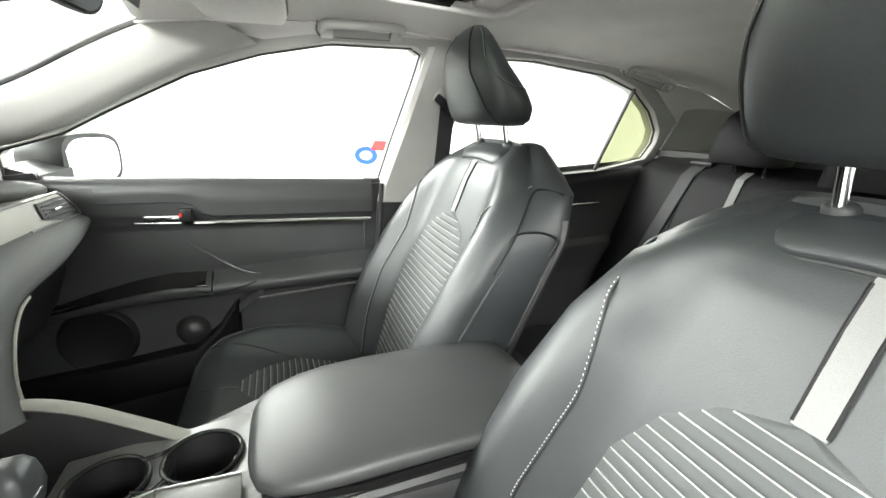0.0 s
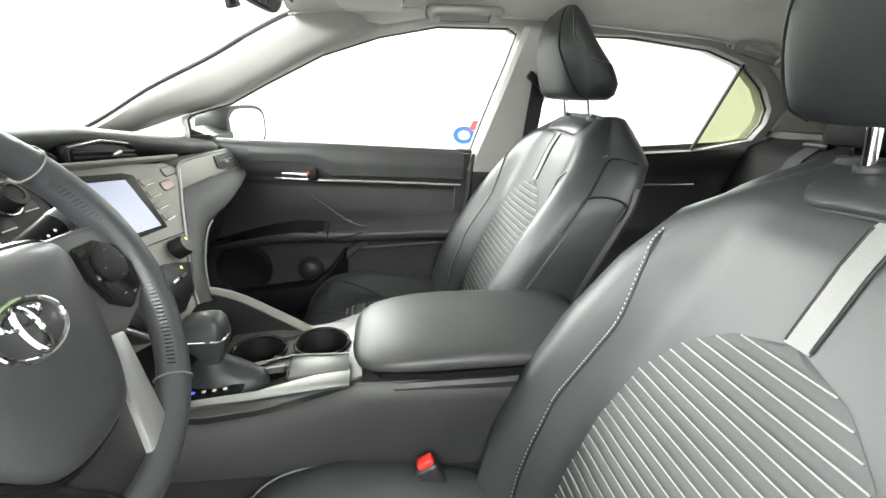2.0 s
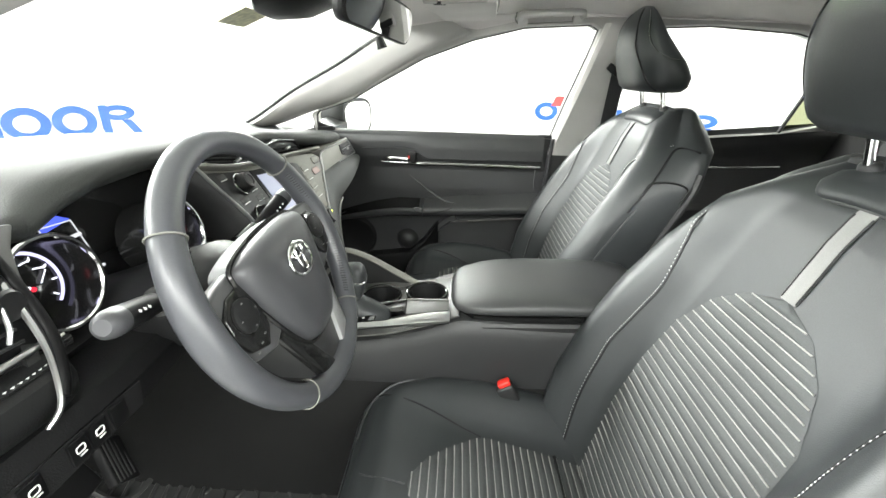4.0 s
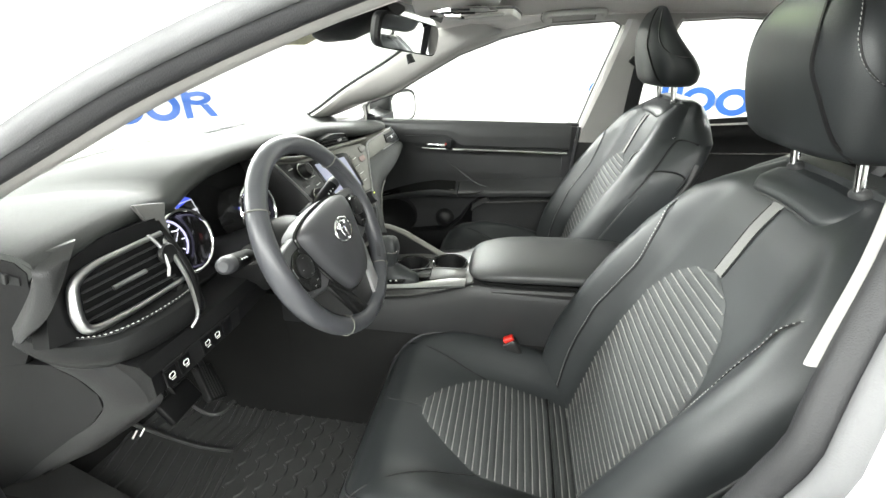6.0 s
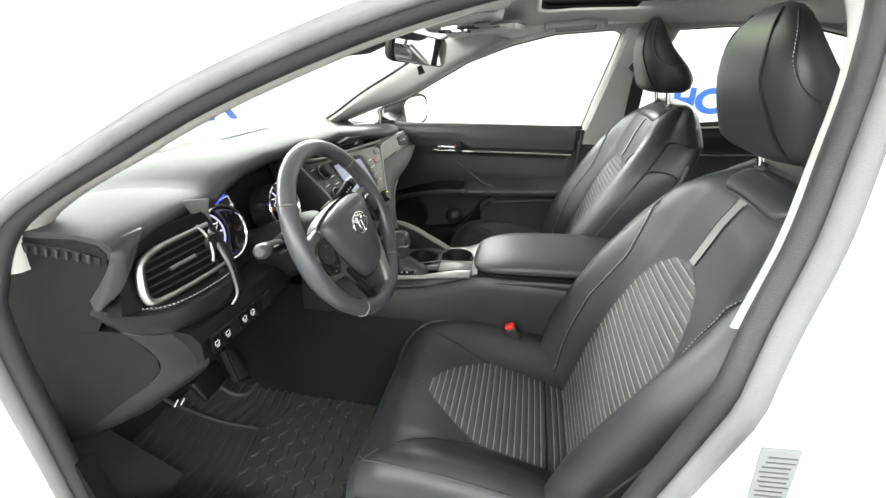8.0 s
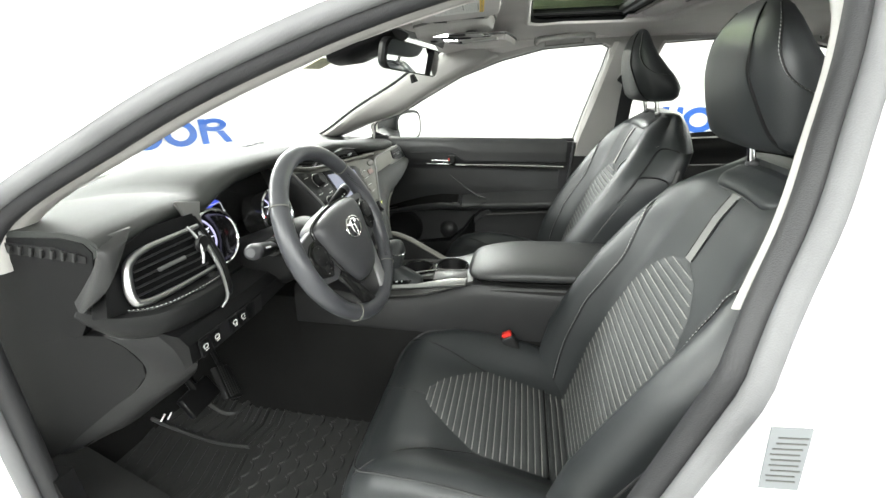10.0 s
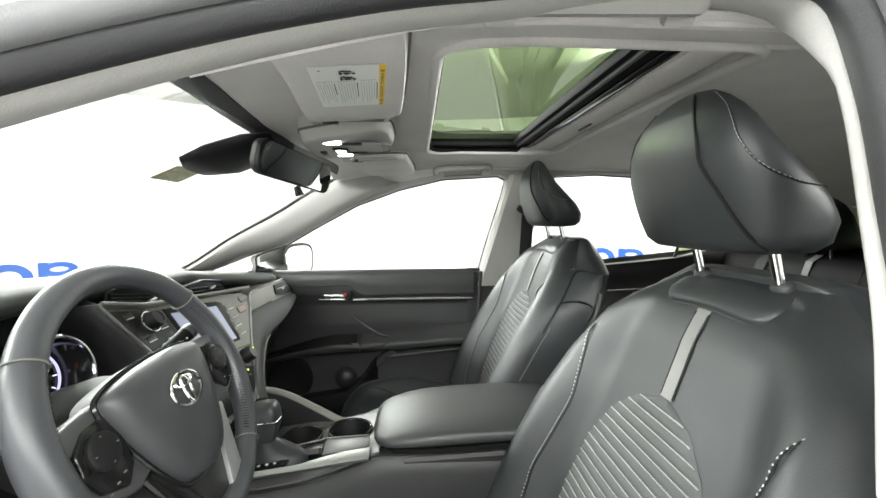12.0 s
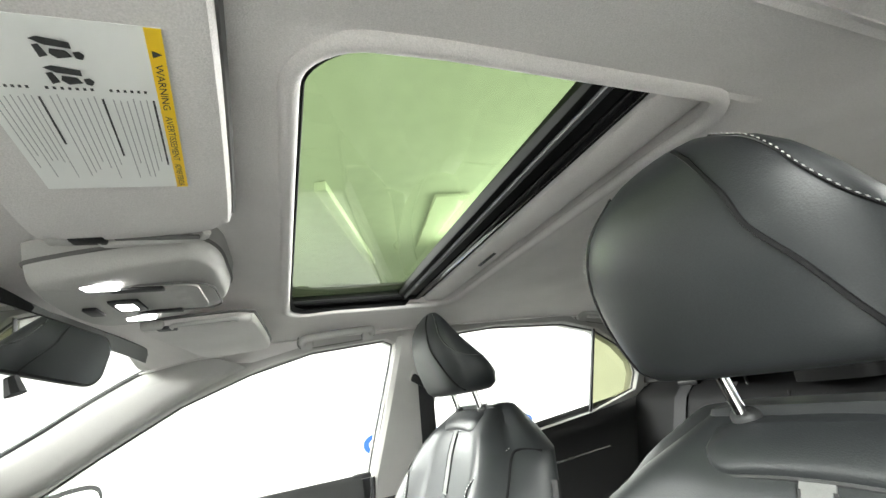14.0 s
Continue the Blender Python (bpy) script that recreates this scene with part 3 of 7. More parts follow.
upper = [p for p in loop if p.z > 1.02 or (p.z > 1.0 and p.x < 0)]
k0 = max(range(len(upper)), key=lambda i: (upper[i] - upper[i - 1]).length)
upper = upper[k0:] + upper[:k0]
opening = thing("door_opening", (-0.2, -0.72, 0.3), "white painted doorway with a black rubber seal, door open", "doorway", kind="structure")
part("inner_trim", loft([[ap(p, o, d * max(0.22, min(1.0, (p.z - 1.27) / 0.07)) if p.x > 0.18 and d > 0 else d) for p in upper] for o, d in ((0.010, -0.002), (-0.001, -0.003), (-0.006, 0.006), (-0.007, 0.018), (-0.005, 0.030), (0.001, 0.036), (0.012, 0.040))], False, False), PILLAR, opening, "grey inner trim edge", 60)
part("seal", tube([ap(p, 0.0125, -0.0125) for p in loop], 0.0145, 12, True), RUBBER, opening, "black rubber weatherstrip")
part("seal_lip", tube([ap(p, 0.0245, -0.033) for p in loop], 0.0115, 10, True), RUBBER_GREY, opening, "greyer outer rubber lip")
part("seal_gap", tube([ap(p, 0.024, -0.0235) for p in loop], 0.006, 6, True), DARK, opening, "dark gap between the seal lips")
part("paint_flange", loft([[ap(p, o, d) for p in loop] for o, d in ((0.034, -0.004), (0.031, -0.036), (0.036, -0.046), (0.050, -0.052), (0.060, -0.064), (0.085, -0.072), (0.13, -0.085), (0.22, -0.095))], True, False), PAINT, opening, "white painted body flange", 60)
# placard on the middle pillar
tag = thing("tyre_placard", (0.24, -0.78, 0.95), "pale printed placard on the white door pillar", "placard")
TX = Matrix.Translation((0.232, -0.772, 0.940)) @ Matrix.Rotation(radians(-6), 4, "Y")
part("sheet", rbox((0, 0, 0), (0.030, 0.0015, 0.070), 0, 1, None), PLACARD, tag).data.transform(TX)
for i in range(9):
    part("print_bar", rbox((random.uniform(-0.003, 0.003), -0.0012, 0.025 - 0.0062 * i), (0.022, 0.0008, 0.0012), 0), DECK, tag).data.transform(TX)
part("door_striker", tube(smooth_path([(0.315, -0.775, 0.945), (0.315, -0.80, 0.95), (0.33, -0.80, 0.955), (0.33, -0.775, 0.95)], 12), 0.005, 8), CHROME, opening)
part("jamb_bolt", lathe([(0.0, 0.006), (0.008, 0.006), (0.011, 0.0)], 12, Matrix.Translation((-0.795, -0.735, 0.80)) @ Matrix.Rotation(radians(90), 4, "X")), SATIN, opening)
# sill cover
solid("door_sill", loft([[V(x, -0.70, 0.30), V(x, -0.70, 0.345), V(x, -0.675, 0.355), V(x, -0.60, 0.34), V(x, -0.585, 0.22), V(x, -0.70, 0.20)] for x in (-0.85, -0.5, 0.0, 0.3)]), END_BLACK, "black plastic door sill cover", "sill", "structure")
rings = [[V(x0 + 0.02, belt_y(z, -1) + 0.012, z), V(x0 + 0.01, belt_y(z, -1) + 0.0, z), V(x1, belt_y(z, -1) + 0.0, z), V(x1, belt_y(z, -1) + 0.03, z), V(x0 + 0.05, belt_y(z, -1) + 0.02, z)] for z, x0, x1 in ((0.3, 0.07, 0.42), (0.6, 0.12, 0.38), (1.0, 0.225, 0.35), (1.03, 0.235, 0.36), (1.15, 0.272, 0.40), (1.31, 0.308, 0.45))]
pmd = thing("pillar_middle_driver", (0.3, -0.68, 0.3), "grey upper and black lower pillar trim behind the driver", "pillar", kind="structure")
part("lower_cover", loft(rings[:3]), PLASTIC, pmd)
part("upper_cover", loft(rings[2:]), PILLAR, pmd)
# body behind the doorway
solid("body_side_rear", loft([[V(0.44 + 0.9 * f, -0.75, 0.3), V(0.44 + 0.9 * f, -0.76, 0.97), V(0.44 + 0.9 * f, -0.72, 0.985), V(0.44 + 0.9 * f, -0.71, 0.30)] for f in (0, 0.5, 1)]), PAINT, "white painted rear door side", "car body", "structure")

gl = solid("window_rear", sheet(lambda u, v: V(1.46 + 0.42 * u, -0.60 + 1.2 * v, 1.27 - 0.22 * u - 0.05 * (2 * v - 1) ** 2), 6, 8), TINT, "dark tinted rear window glass", "window", "structure")
# rear quarter, parcel shelf and rear glass border
for side, nm in ((1, "passenger"), (-1, "driver")):
    solid("pillar_rear_" + nm, sheet(lambda u, v: V(1.20 + 0.32 * u, side * (0.665 - 0.13 * v - 0.08 * u), 1.03 + (roof_z(1.2 + 0.32 * u, 0.5) - 1.03) * v), 10, 10, 0.01), PILLAR, "grey rear pillar trim", "pillar", "structure")
solid("parcel_shelf", sheet(lambda u, v: V(1.20 + 0.45 * u, -0.66 + 1.32 * v, 1.085 + 0.02 * u), 2, 2, 0.02), PLASTIC, "dark parcel shelf behind the rear bench", "shelf", "structure")

solid("underbody", rbox((0.1, 0, 0.093), (3.3, 1.30, 0.18), 0.03, 2), RUBBER, "dark underbody of the standing car", "underbody", "structure")

# ---- booth ----
solid("ground", rbox((0, 0, -0.05), (13, 13, 0.1), 0), BOOTH_FLOOR, "pale grey booth floor", "floor", "structure")
arc = [radians(-36 + 252 * i / 96) for i in range(97)]
solid("wall_booth", loft([[V(6 * math.cos(a), 6 * math.sin(a), z) for a in arc] for z in (0, 1.0, 2.0, 2.8)], False), WALL, "white curved photo booth wall", "wall", "structure")
# Unseen arc, added to close the booth and set the driver-side light
arc = [radians(216 + 108 * i / 40) for i in range(41)]
solid("wall_unseen", loft([[V(6 * math.cos(a), 6 * math.sin(a), z) for a in arc] for z in (0, 1.0, 2.0, 2.8)], False), UNSEEN_WALL, "unseen grey wall arc added on the driver side", "wall", "structure")
solid("ceiling_booth", rbox((0, 0, 2.85), (13, 13, 0.1), 0), BOOTH_CEIL, "grey-green booth ceiling", "ceiling", "structure")
solid("ceiling_beam", rbox((0.64, 3.12, 2.76), (0.09, 1.9, 0.08), 0.01, 2, Matrix.Rotation(radians(-22), 4, "Z")), CEIL_PANEL, "white ceiling beam of the booth", "beam", "structure")
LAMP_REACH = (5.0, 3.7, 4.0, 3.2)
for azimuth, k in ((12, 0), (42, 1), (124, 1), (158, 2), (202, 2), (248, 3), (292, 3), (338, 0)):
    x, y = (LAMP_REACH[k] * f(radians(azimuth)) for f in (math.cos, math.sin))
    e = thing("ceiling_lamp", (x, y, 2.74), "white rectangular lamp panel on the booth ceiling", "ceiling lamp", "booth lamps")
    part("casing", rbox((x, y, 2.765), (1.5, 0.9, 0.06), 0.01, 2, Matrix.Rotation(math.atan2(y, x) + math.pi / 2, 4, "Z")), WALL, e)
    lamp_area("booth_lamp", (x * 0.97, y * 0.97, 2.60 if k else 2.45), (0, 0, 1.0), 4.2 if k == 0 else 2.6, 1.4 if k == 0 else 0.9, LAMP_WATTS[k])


solid("ceiling_panel", rbox((1.51, 2.97, 2.785), (0.32, 1.2, 0.03), 0.005, 1, Matrix.Rotation(radians(-8), 4, "Z")), CEIL_PANEL, "white panel on the booth ceiling", "panel", "structure")


# sign shapes on the booth wall: rings and blocks without lettering
def arc_shape(outline_a, outline_b):
    """Flat ring on the wall between two outlines of (degrees, height)."""
    R = 5.97
    n = len(outline_a)
    rings = [[V(r * math.cos(radians(a)), r * math.sin(radians(a)), z) for a, z in o] for o, r in ((outline_a, R + 0.02), (outline_a, R), (outline_b, R), (outline_b, R + 0.02))]
    return loft(rings, True, False)


def oval(c, z, w, h, n=40):
    return [(c + w * math.cos(2 * math.pi * i / n), z + h * math.sin(2 * math.pi * i / n)) for i in range(n)]


def wall_block(a0, a1, z0, z1, slant=0.0):
    R = 5.97
    pts = [(a0, z0), (a1, z0), (a1 + slant, z1), (a0 + slant, z1)]
    bm = bmesh.new()
    f = [bm.verts.new((r * math.cos(radians(a)), r * math.sin(radians(a)), z)) for r in (R, R + 0.02) for a, z in pts]
    bm.faces.new(f[:4]), bm.faces.new(f[4:][::-1])
    for i in range(4):
        j = (i + 1) % 4
        bm.faces.new((f[i], f[j], f[4 + j], f[4 + i]))
    bmesh.ops.recalc_face_normals(bm, faces=bm.faces)
    return bm


def sign(turn):
    e = thing("wall_sign", (5.9 * math.cos(radians(138 + turn)), 5.9 * math.sin(radians(138 + turn)), 0.4), "blue sign shapes with a red mark on the wall", "sign", "wall signs")
    for c in (139.0, 142.9):
        part("ring", arc_shape(oval(c + turn, 0.565, 1.9, 0.17), oval(c + turn, 0.565, 1.05, 0.095)), BLUE, e)
    part("block", wall_block(146.6 + turn, 147.4 + turn, 0.40, 0.73), BLUE, e)
    part("block", wall_block(144.9 + turn, 145.6 + turn, 0.40, 0.73), BLUE, e)
    part("block", wall_block(145.5 + turn, 146.7 + turn, 0.48, 0.60, 0.0), BLUE, e)
    part("block", wall_block(135.9 + turn, 136.7 + turn, 0.40, 0.73), BLUE, e)
    part("ring", arc_shape(oval(135.0 + turn, 0.645, 1.6, 0.085), oval(135.0 + turn, 0.645, 0.8, 0.03)), BLUE, e)
    part("block", wall_block(133.0 + turn, 133.9 + turn, 0.40, 0.56, 0.9), BLUE, e)
    part("mark", wall_block(152.6 + turn, 154.6 + turn, 0.74, 0.88, -0.6), SIGN_RED, e, "red sign mark")
    part("ring", arc_shape(oval(155.2 + turn, 0.66, 1.6, 0.13), oval(155.2 + turn, 0.66, 0.9, 0.07)), BLUE, e)


for turn in (0, -76.6, 95, 180):
    sign(turn)


# ---- front seats ----
YD = -0.36
SZ = [0.44, 0.50, 0.58, 0.66, 0.75, 0.85, 0.943, 1.02, 1.055, 1.078, 1.098]
SX = [0.12, 0.13, 0.155, 0.18, 0.215, 0.255, 0.292, 0.32, 0.338, 0.358, 0.385]
SW = [0.22, 0.235, 0.252, 0.262, 0.270, 0.272, 0.262, 0.228, 0.180, 0.145, 0.115]
SR = [0.22, 0.236, 0.254, 0.266, 0.277, 0.281, 0.280, 0.258, 0.214, 0.178, 0.148]
SB = [0.05, 0.07, 0.085, 0.09, 0.085, 0.07, 0.045, 0.02, 0.008, 0.0, 0.0]
SD = [0.15, 0.15, 0.145, 0.135, 0.125, 0.125, 0.128, 0.122, 0.105, 0.085, 0.05]


def bulge(s, begin=0.46):
    """Bolster swell across the seat, 0 in the middle, 1 at the ridge."""
    t = max(0.0, min(1.0, (abs(s) - begin) / (0.82 - begin)))
    return t * t * (3 - 2 * t)


def back_front(y, z, lift=0.0):
    """Front face of the backrest at a lateral place from the middle and a height."""
    w = interp(z, SZ, SW)
    s = max(-1, min(1, y / w))
    x = interp(z, SZ, SX) - interp(z, SZ, SB) * bulge(s, 0.51)
    if abs(s) > 0.8:
        x += min(0.05, interp(z, SZ, SD) * 0.4) * (1 - math.sqrt(max(0, 1 - ((abs(s) - 0.8) / 0.2) ** 2)))
    return V(x - lift, YD + y, z)


def side_ends(z):
    """Where the side face begins at the front and ends at the rear, as x and half width."""
    w = interp(z, SZ, SW)
    a = back_front(w, z).x
    return a, w, max(a + 0.012, interp(z, SZ, SX) + interp(z, SZ, SD) - 0.045), interp(z, SZ, SR)


def back_side(x, z, side, lift=0.0):
    """Side face of the backrest, which widens towards the rear, at a length place and a height."""
    a, w, b, r = side_ends(z)
    d = max(0.0, min(1.0, (x - a) / (b - a)))
    return V(a + (b - a) * d, YD + side * (w + (r - w) * math.sin(d * math.pi / 2) + lift), z)


def seat_back():
    rings = []
    for z in np.concatenate((np.linspace(SZ[0], 1.02, 30), np.linspace(1.028, SZ[-1], 12), [1.104, 1.107])):
        w, d = interp(z, SZ, SW), interp(z, SZ, SD)
        k = 1.0 if z <= SZ[-1] else (0.9 if z < 1.106 else 0.72)
        a, w, b, r = side_ends(z)
        r *= k
        xb = interp(z, SZ, SX) + d
        ring = [back_front(w * k * q, z) for q in np.sin(np.linspace(-math.pi / 2, math.pi / 2, 41))]
        sides = [(a + (b - a) * q, w * k + (r - w * k) * math.sin(q * math.pi / 2)) for q in (0.15, 0.3, 0.5, 0.75, 1.0)]
        sides += [(b + (xb - b) * math.sin(q), r - 0.045 * (1 - math.cos(q))) for q in (0.4, 0.8, 1.2, 1.57)]
        ring += [V(x, YD + y, z) for x, y in sides]
        ring += [V(xb, YD + (r - 0.045) * q, z) for q in np.linspace(0.8, -0.8, 7)]
        ring += [V(x, YD - y, z) for x, y in sides[::-1]]
        rings.append(ring)
    return loft(rings)


CX = [-0.322, -0.318, -0.305, -0.28, -0.23, -0.15, -0.05, 0.05, 0.14, 0.20]
CZ = [0.42, 0.485, 0.53, 0.562, 0.583, 0.58, 0.555, 0.525, 0.495, 0.48]
CW = [0.20, 0.215, 0.228, 0.24, 0.252, 0.26, 0.262, 0.26, 0.25, 0.24]
CB = [0.0, 0.0, 0.0, 0.002, 0.014, 0.034, 0.052, 0.06, 0.06, 0.05]


def cushion_top(x, y, lift=0.0):
    w = interp(x, CX, CW)
    s = max(-1, min(1, y / w))
    z = interp(x, CX, CZ) + interp(x, CX, CB) * bulge(s)
    if abs(s) > 0.78:
        z -= 0.05 * (1 - math.sqrt(max(0, 1 - ((abs(s) - 0.78) / 0.22) ** 2)))
    return V(x, YD + y, z + lift)


def seat_cushion():
    rings = []
    for x in np.concatenate((np.linspace(CX[0], CX[3], 12), np.linspace(CX[3] + 0.015, CX[-1], 28))):
        w = interp(x, CX, CW)
        ring = [cushion_top(x, w * s) for s in np.sin(np.linspace(-math.pi / 2, math.pi / 2, 41))]
        ring += [V(x, YD + w * 0.98 * s, 0.37) for s in np.linspace(1, -1, 9)]
        rings.append(ring)
    return loft(rings)


IZ = [0.47, 0.55, 0.65, 0.75, 0.83, 0.89, 0.925, 0.943]
IW = [0.105, 0.122, 0.138, 0.143, 0.133, 0.100, 0.058, 0.004]
JX = [-0.184, -0.180, -0.160, -0.120, -0.070, -0.050, 0.05, 0.15]
JW = [0.004, 0.022, 0.048, 0.082, 0.117, 0.123, 0.123, 0.120]
PITCH = 0.0140


def seam(points, parent, stitches=True, r=0.0016, side=0.005, gap=0.0048):
    """A sewn seam: a dark sunk cord, and a row of pale stitches beside it."""
    path = smooth_path(points, 240 if stitches else 50)
    part("seam", tube(path, r, 5), DARK, parent)
    if stitches:
        bm = bmesh.new()
        run = 0.0
        for a, b in zip(path, path[1:]):
            run += (b - a).length
            if run > gap:
                run = 0.0
                d = (b - a).normalized() * gap * 0.36
                q = b + V(-0.0026, side, 0.0012)
                vs = [bm.verts.new(q + d + V(-0.0003, 0, 0.0003)), bm.verts.new(q + V(-0.0006, 0.0006, 0.0005)), bm.verts.new(q - d + V(-0.0003, 0, 0.0003)), bm.verts.new(q + V(-0.0006, -0.0006, 0.0005)), bm.verts.new(q + V(0.0006, 0, -0.0006))]
                bm.faces.new((vs[0], vs[1], vs[2], vs[3]))
                for i in range(4):
                    bm.faces.new((vs[i], vs[(i + 1) % 4], vs[4]))
        bmesh.ops.recalc_face_normals(bm, faces=bm.faces)
        part("stitching", bm, THREAD, parent, "row of pale stitches")


def front_seat():
    st = thing("front_seat", (-0.05, YD, 0.23), "black leather front seat with ribbed grey-striped centre, upright", "car seat", "front seats")
    back = part("backrest", seat_back(), LEATHER, st)
    cush = part("cushion", seat_cushion(), LEATHER, st)

    def ib(u, v):
        z = IZ[0] + (IZ[-1] - IZ[0]) * v
        puff = 0.0032 * abs(math.sin(math.pi * (z - 0.48) / PITCH)) ** 0.7
        edge = min(1.0, 6 * (0.5 - abs(u - 0.5)))
        return back_front((2 * u - 1) * interp(z, IZ, IW), z, 0.0008 + (0.0015 + puff) * edge)

    part("back_insert", sheet(ib, 18, 200), FABRIC, back, "ribbed dark fabric insert")
    k = 0
    while 0.48 + PITCH * k < 0.937:
        z = 0.48 + PITCH * k
        w = interp(z, IZ, IW) * 0.985
        part("rib", tube([back_front(w * s, z, 0.0030) for s in np.linspace(-1, 1, 13)], 0.0012, 5), PIPING, back)
        k += 1

    def ic(u, v):
        x = JX[0] + (JX[-1] - JX[0]) * v
        puff = 0.0032 * abs(math.sin(math.pi * (x + 0.18) / PITCH)) ** 0.7
        edge = min(1.0, 6 * (0.5 - abs(u - 0.5)))
        return cushion_top(x, (2 * u - 1) * interp(x, JX, JW), 0.0008 + (0.0015 + puff) * edge)

    part("cushion_insert", sheet(ic, 18, 150), FABRIC, cush, "ribbed dark fabric insert")
    k = 0
    while -0.18 + PITCH * k < 0.14:
        x = -0.18 + PITCH * k
        w = interp(x, JX, JW) * 0.985
        part("rib", tube([cushion_top(x, w * s, 0.0030) for s in np.linspace(-1, 1, 13)], 0.0012, 5), PIPING, cush)
        k += 1
    part("strip", sheet(lambda u, v: back_front((u - 0.5) * 0.024, 0.943 + 0.122 * v, 0.0022), 2, 16, 0.0015), STRIP, back, "light grey centre strip")
    for s in (-1, 1):
        seam([back_front(s * interp(z, [0.5, 0.6, 0.75, 0.88, 0.99, 1.03], [0.150, 0.168, 0.182, 0.176, 0.196, 0.215]), z, 0.0004) for z in np.linspace(0.50, 1.03, 14)], back, True, side=0.0015 * s)
        seam([back_front(s * 0.012, z, 0.0016) for z in (0.945, 0.98, 1.02, 1.055)], back, False)
        # wing panels on the side: shoulder panel, lower loop, front edge and the shell behind
        seam([back_side(x, z, s, 0.0012) for x, z in ((0.245, 0.905), (0.255, 0.945), (0.285, 0.985), (0.325, 1.018), (0.365, 1.028), (0.40, 1.022))], back, False, 0.0022)
        seam([back_side(x, z, s, 0.0012) for x, z in ((0.235, 0.885), (0.262, 0.925), (0.30, 0.952), (0.345, 0.958), (0.38, 0.945), (0.41, 0.915))], back, False, 0.0022)
        part("side_piping", tube(smooth_path([back_side(side_ends(z)[0] + 0.012, z, s, 0.0006) for z in np.linspace(0.895, 0.50, 14)], 40), 0.0022, 6), LEATHER_SIDE, back, "raised piping along the bolster edge")
        part("back_shell", tube(smooth_path([back_side(1.0, z, s, -0.004) + V(0.016, 0, 0) for z in np.linspace(0.975, 0.46, 14)], 40), 0.009, 8), PLASTIC, back, "grey plastic edge of the seat back shell")
        # cushion seams
        seam([cushion_top(x, s * w, 0.0006) for x, w in ((-0.060, 0.122), (-0.10, 0.134), (-0.15, 0.150), (-0.20, 0.170), (-0.25, 0.194), (-0.28, 0.208))], cush, False)
    seam([cushion_top(-0.30, y, 0.001) for y in np.linspace(-0.22, 0.22, 14)], cush, False, 0.0022)
    part("front_seam", tube(smooth_path([cushion_top(x, y, 0.0008) for x, y in ((-0.19, 0.0), (-0.22, 0.006), (-0.26, 0.02), (-0.29, 0.045))], 16), 0.0015, 5), LEATHER_SIDE, cush, "pale worn seam")
    for s in (-1, 1):
        part("edge_piping", tube(smooth_path([cushion_top(x, s * interp(x, CX, CW) * q, 0.0012) for x, q in ((-0.296, 0.5), (-0.292, 0.72), (-0.27, 0.84), (-0.22, 0.88), (-0.1, 0.9), (0.05, 0.91), (0.16, 0.92))], 50), 0.0024, 6), LEATHER_SIDE, cush, "sewn edge along the cushion side")
        part("edge_groove", tube(smooth_path([V(x, YD + s * (interp(x, CX, CW) * 0.998), interp(x, CX, CZ) + interp(x, CX, CB) - 0.062) for x in (-0.28, -0.2, -0.1, 0.02, 0.14)], 30), 0.0022, 6), DARK, cush)
    part("insert_fold", tube([cushion_top(0.083, q * interp(0.083, JX, JW), 0.0035) for q in np.linspace(-1, 1, 13)], 0.0035, 6), DARK, cush, "dark fold across the fabric insert")
    # padded cap flap between the posts, laid over the top edge
    def cap_pt(a, y, lift):
        xs, zs = [0, 0.012, 0.03, 0.055, 0.075, 0.115], [[0.338, 0.344, 0.356, 0.376, 0.395, 0.435], [1.050, 1.062, 1.078, 1.090, 1.094, 1.094]]
        return V(interp(a, xs, zs[0]) - lift * 0.55, YD + y, interp(a, xs, zs[1]) + lift * 0.84 - 0.010 * (y / 0.11) ** 2)

    flap = rr_dense(0.085, 0.19, 0.028, 6, 8)
    part("top_cap", loft([[cap_pt(0.0525 + a * s, b * s, d) for a, b in flap] for s, d in ((1.0, -0.006), (1.02, 0.002), (1.0, 0.0055), (0.95, 0.0075), (0.8, 0.0085), (0.6, 0.008), (0.4, 0.0075), (0.2, 0.0075), (0.02, 0.0075))]), LEATHER, back, "padded black leather cap flap", 70)
    part("cap_piping", tube([cap_pt(0.0525 + a * 1.025, b * 1.025, 0.0012) for a, b in flap], 0.0022, 6, True), LEATHER_SIDE, back)
    # head restraint: height, front, back, half width
    HR = [(1.136, 0.325, 0.385, 0.080), (1.139, 0.306, 0.410, 0.107), (1.150, 0.294, 0.421, 0.122), (1.175, 0.285, 0.423, 0.131), (1.205, 0.277, 0.402, 0.133), (1.235, 0.271, 0.372, 0.127), (1.262, 0.270, 0.348, 0.117), (1.285, 0.273, 0.333, 0.104), (1.303, 0.279, 0.325, 0.087), (1.318, 0.287, 0.319, 0.066), (1.328, 0.295, 0.313, 0.046), (1.333, 0.301, 0.308, 0.02)]
    HZ = [h[0] for h in HR]

    def hr_pt(z, deg, lift=0.0):
        """Skin of the head restraint; 180 degrees is its front, 90 its inner side."""
        x0, x1, w = (interp(z, HZ, [h[k] for h in HR]) for k in (1, 2, 3))
        a = radians(deg)
        c, q = math.cos(a), math.sin(a)
        return V((x0 + x1) / 2 + 0.014 + ((x1 - x0) / 2 + lift) * math.copysign(abs(c) ** 0.85, c), YD + 0.014 + (w + lift) * math.copysign(abs(q) ** 0.60, q), z)

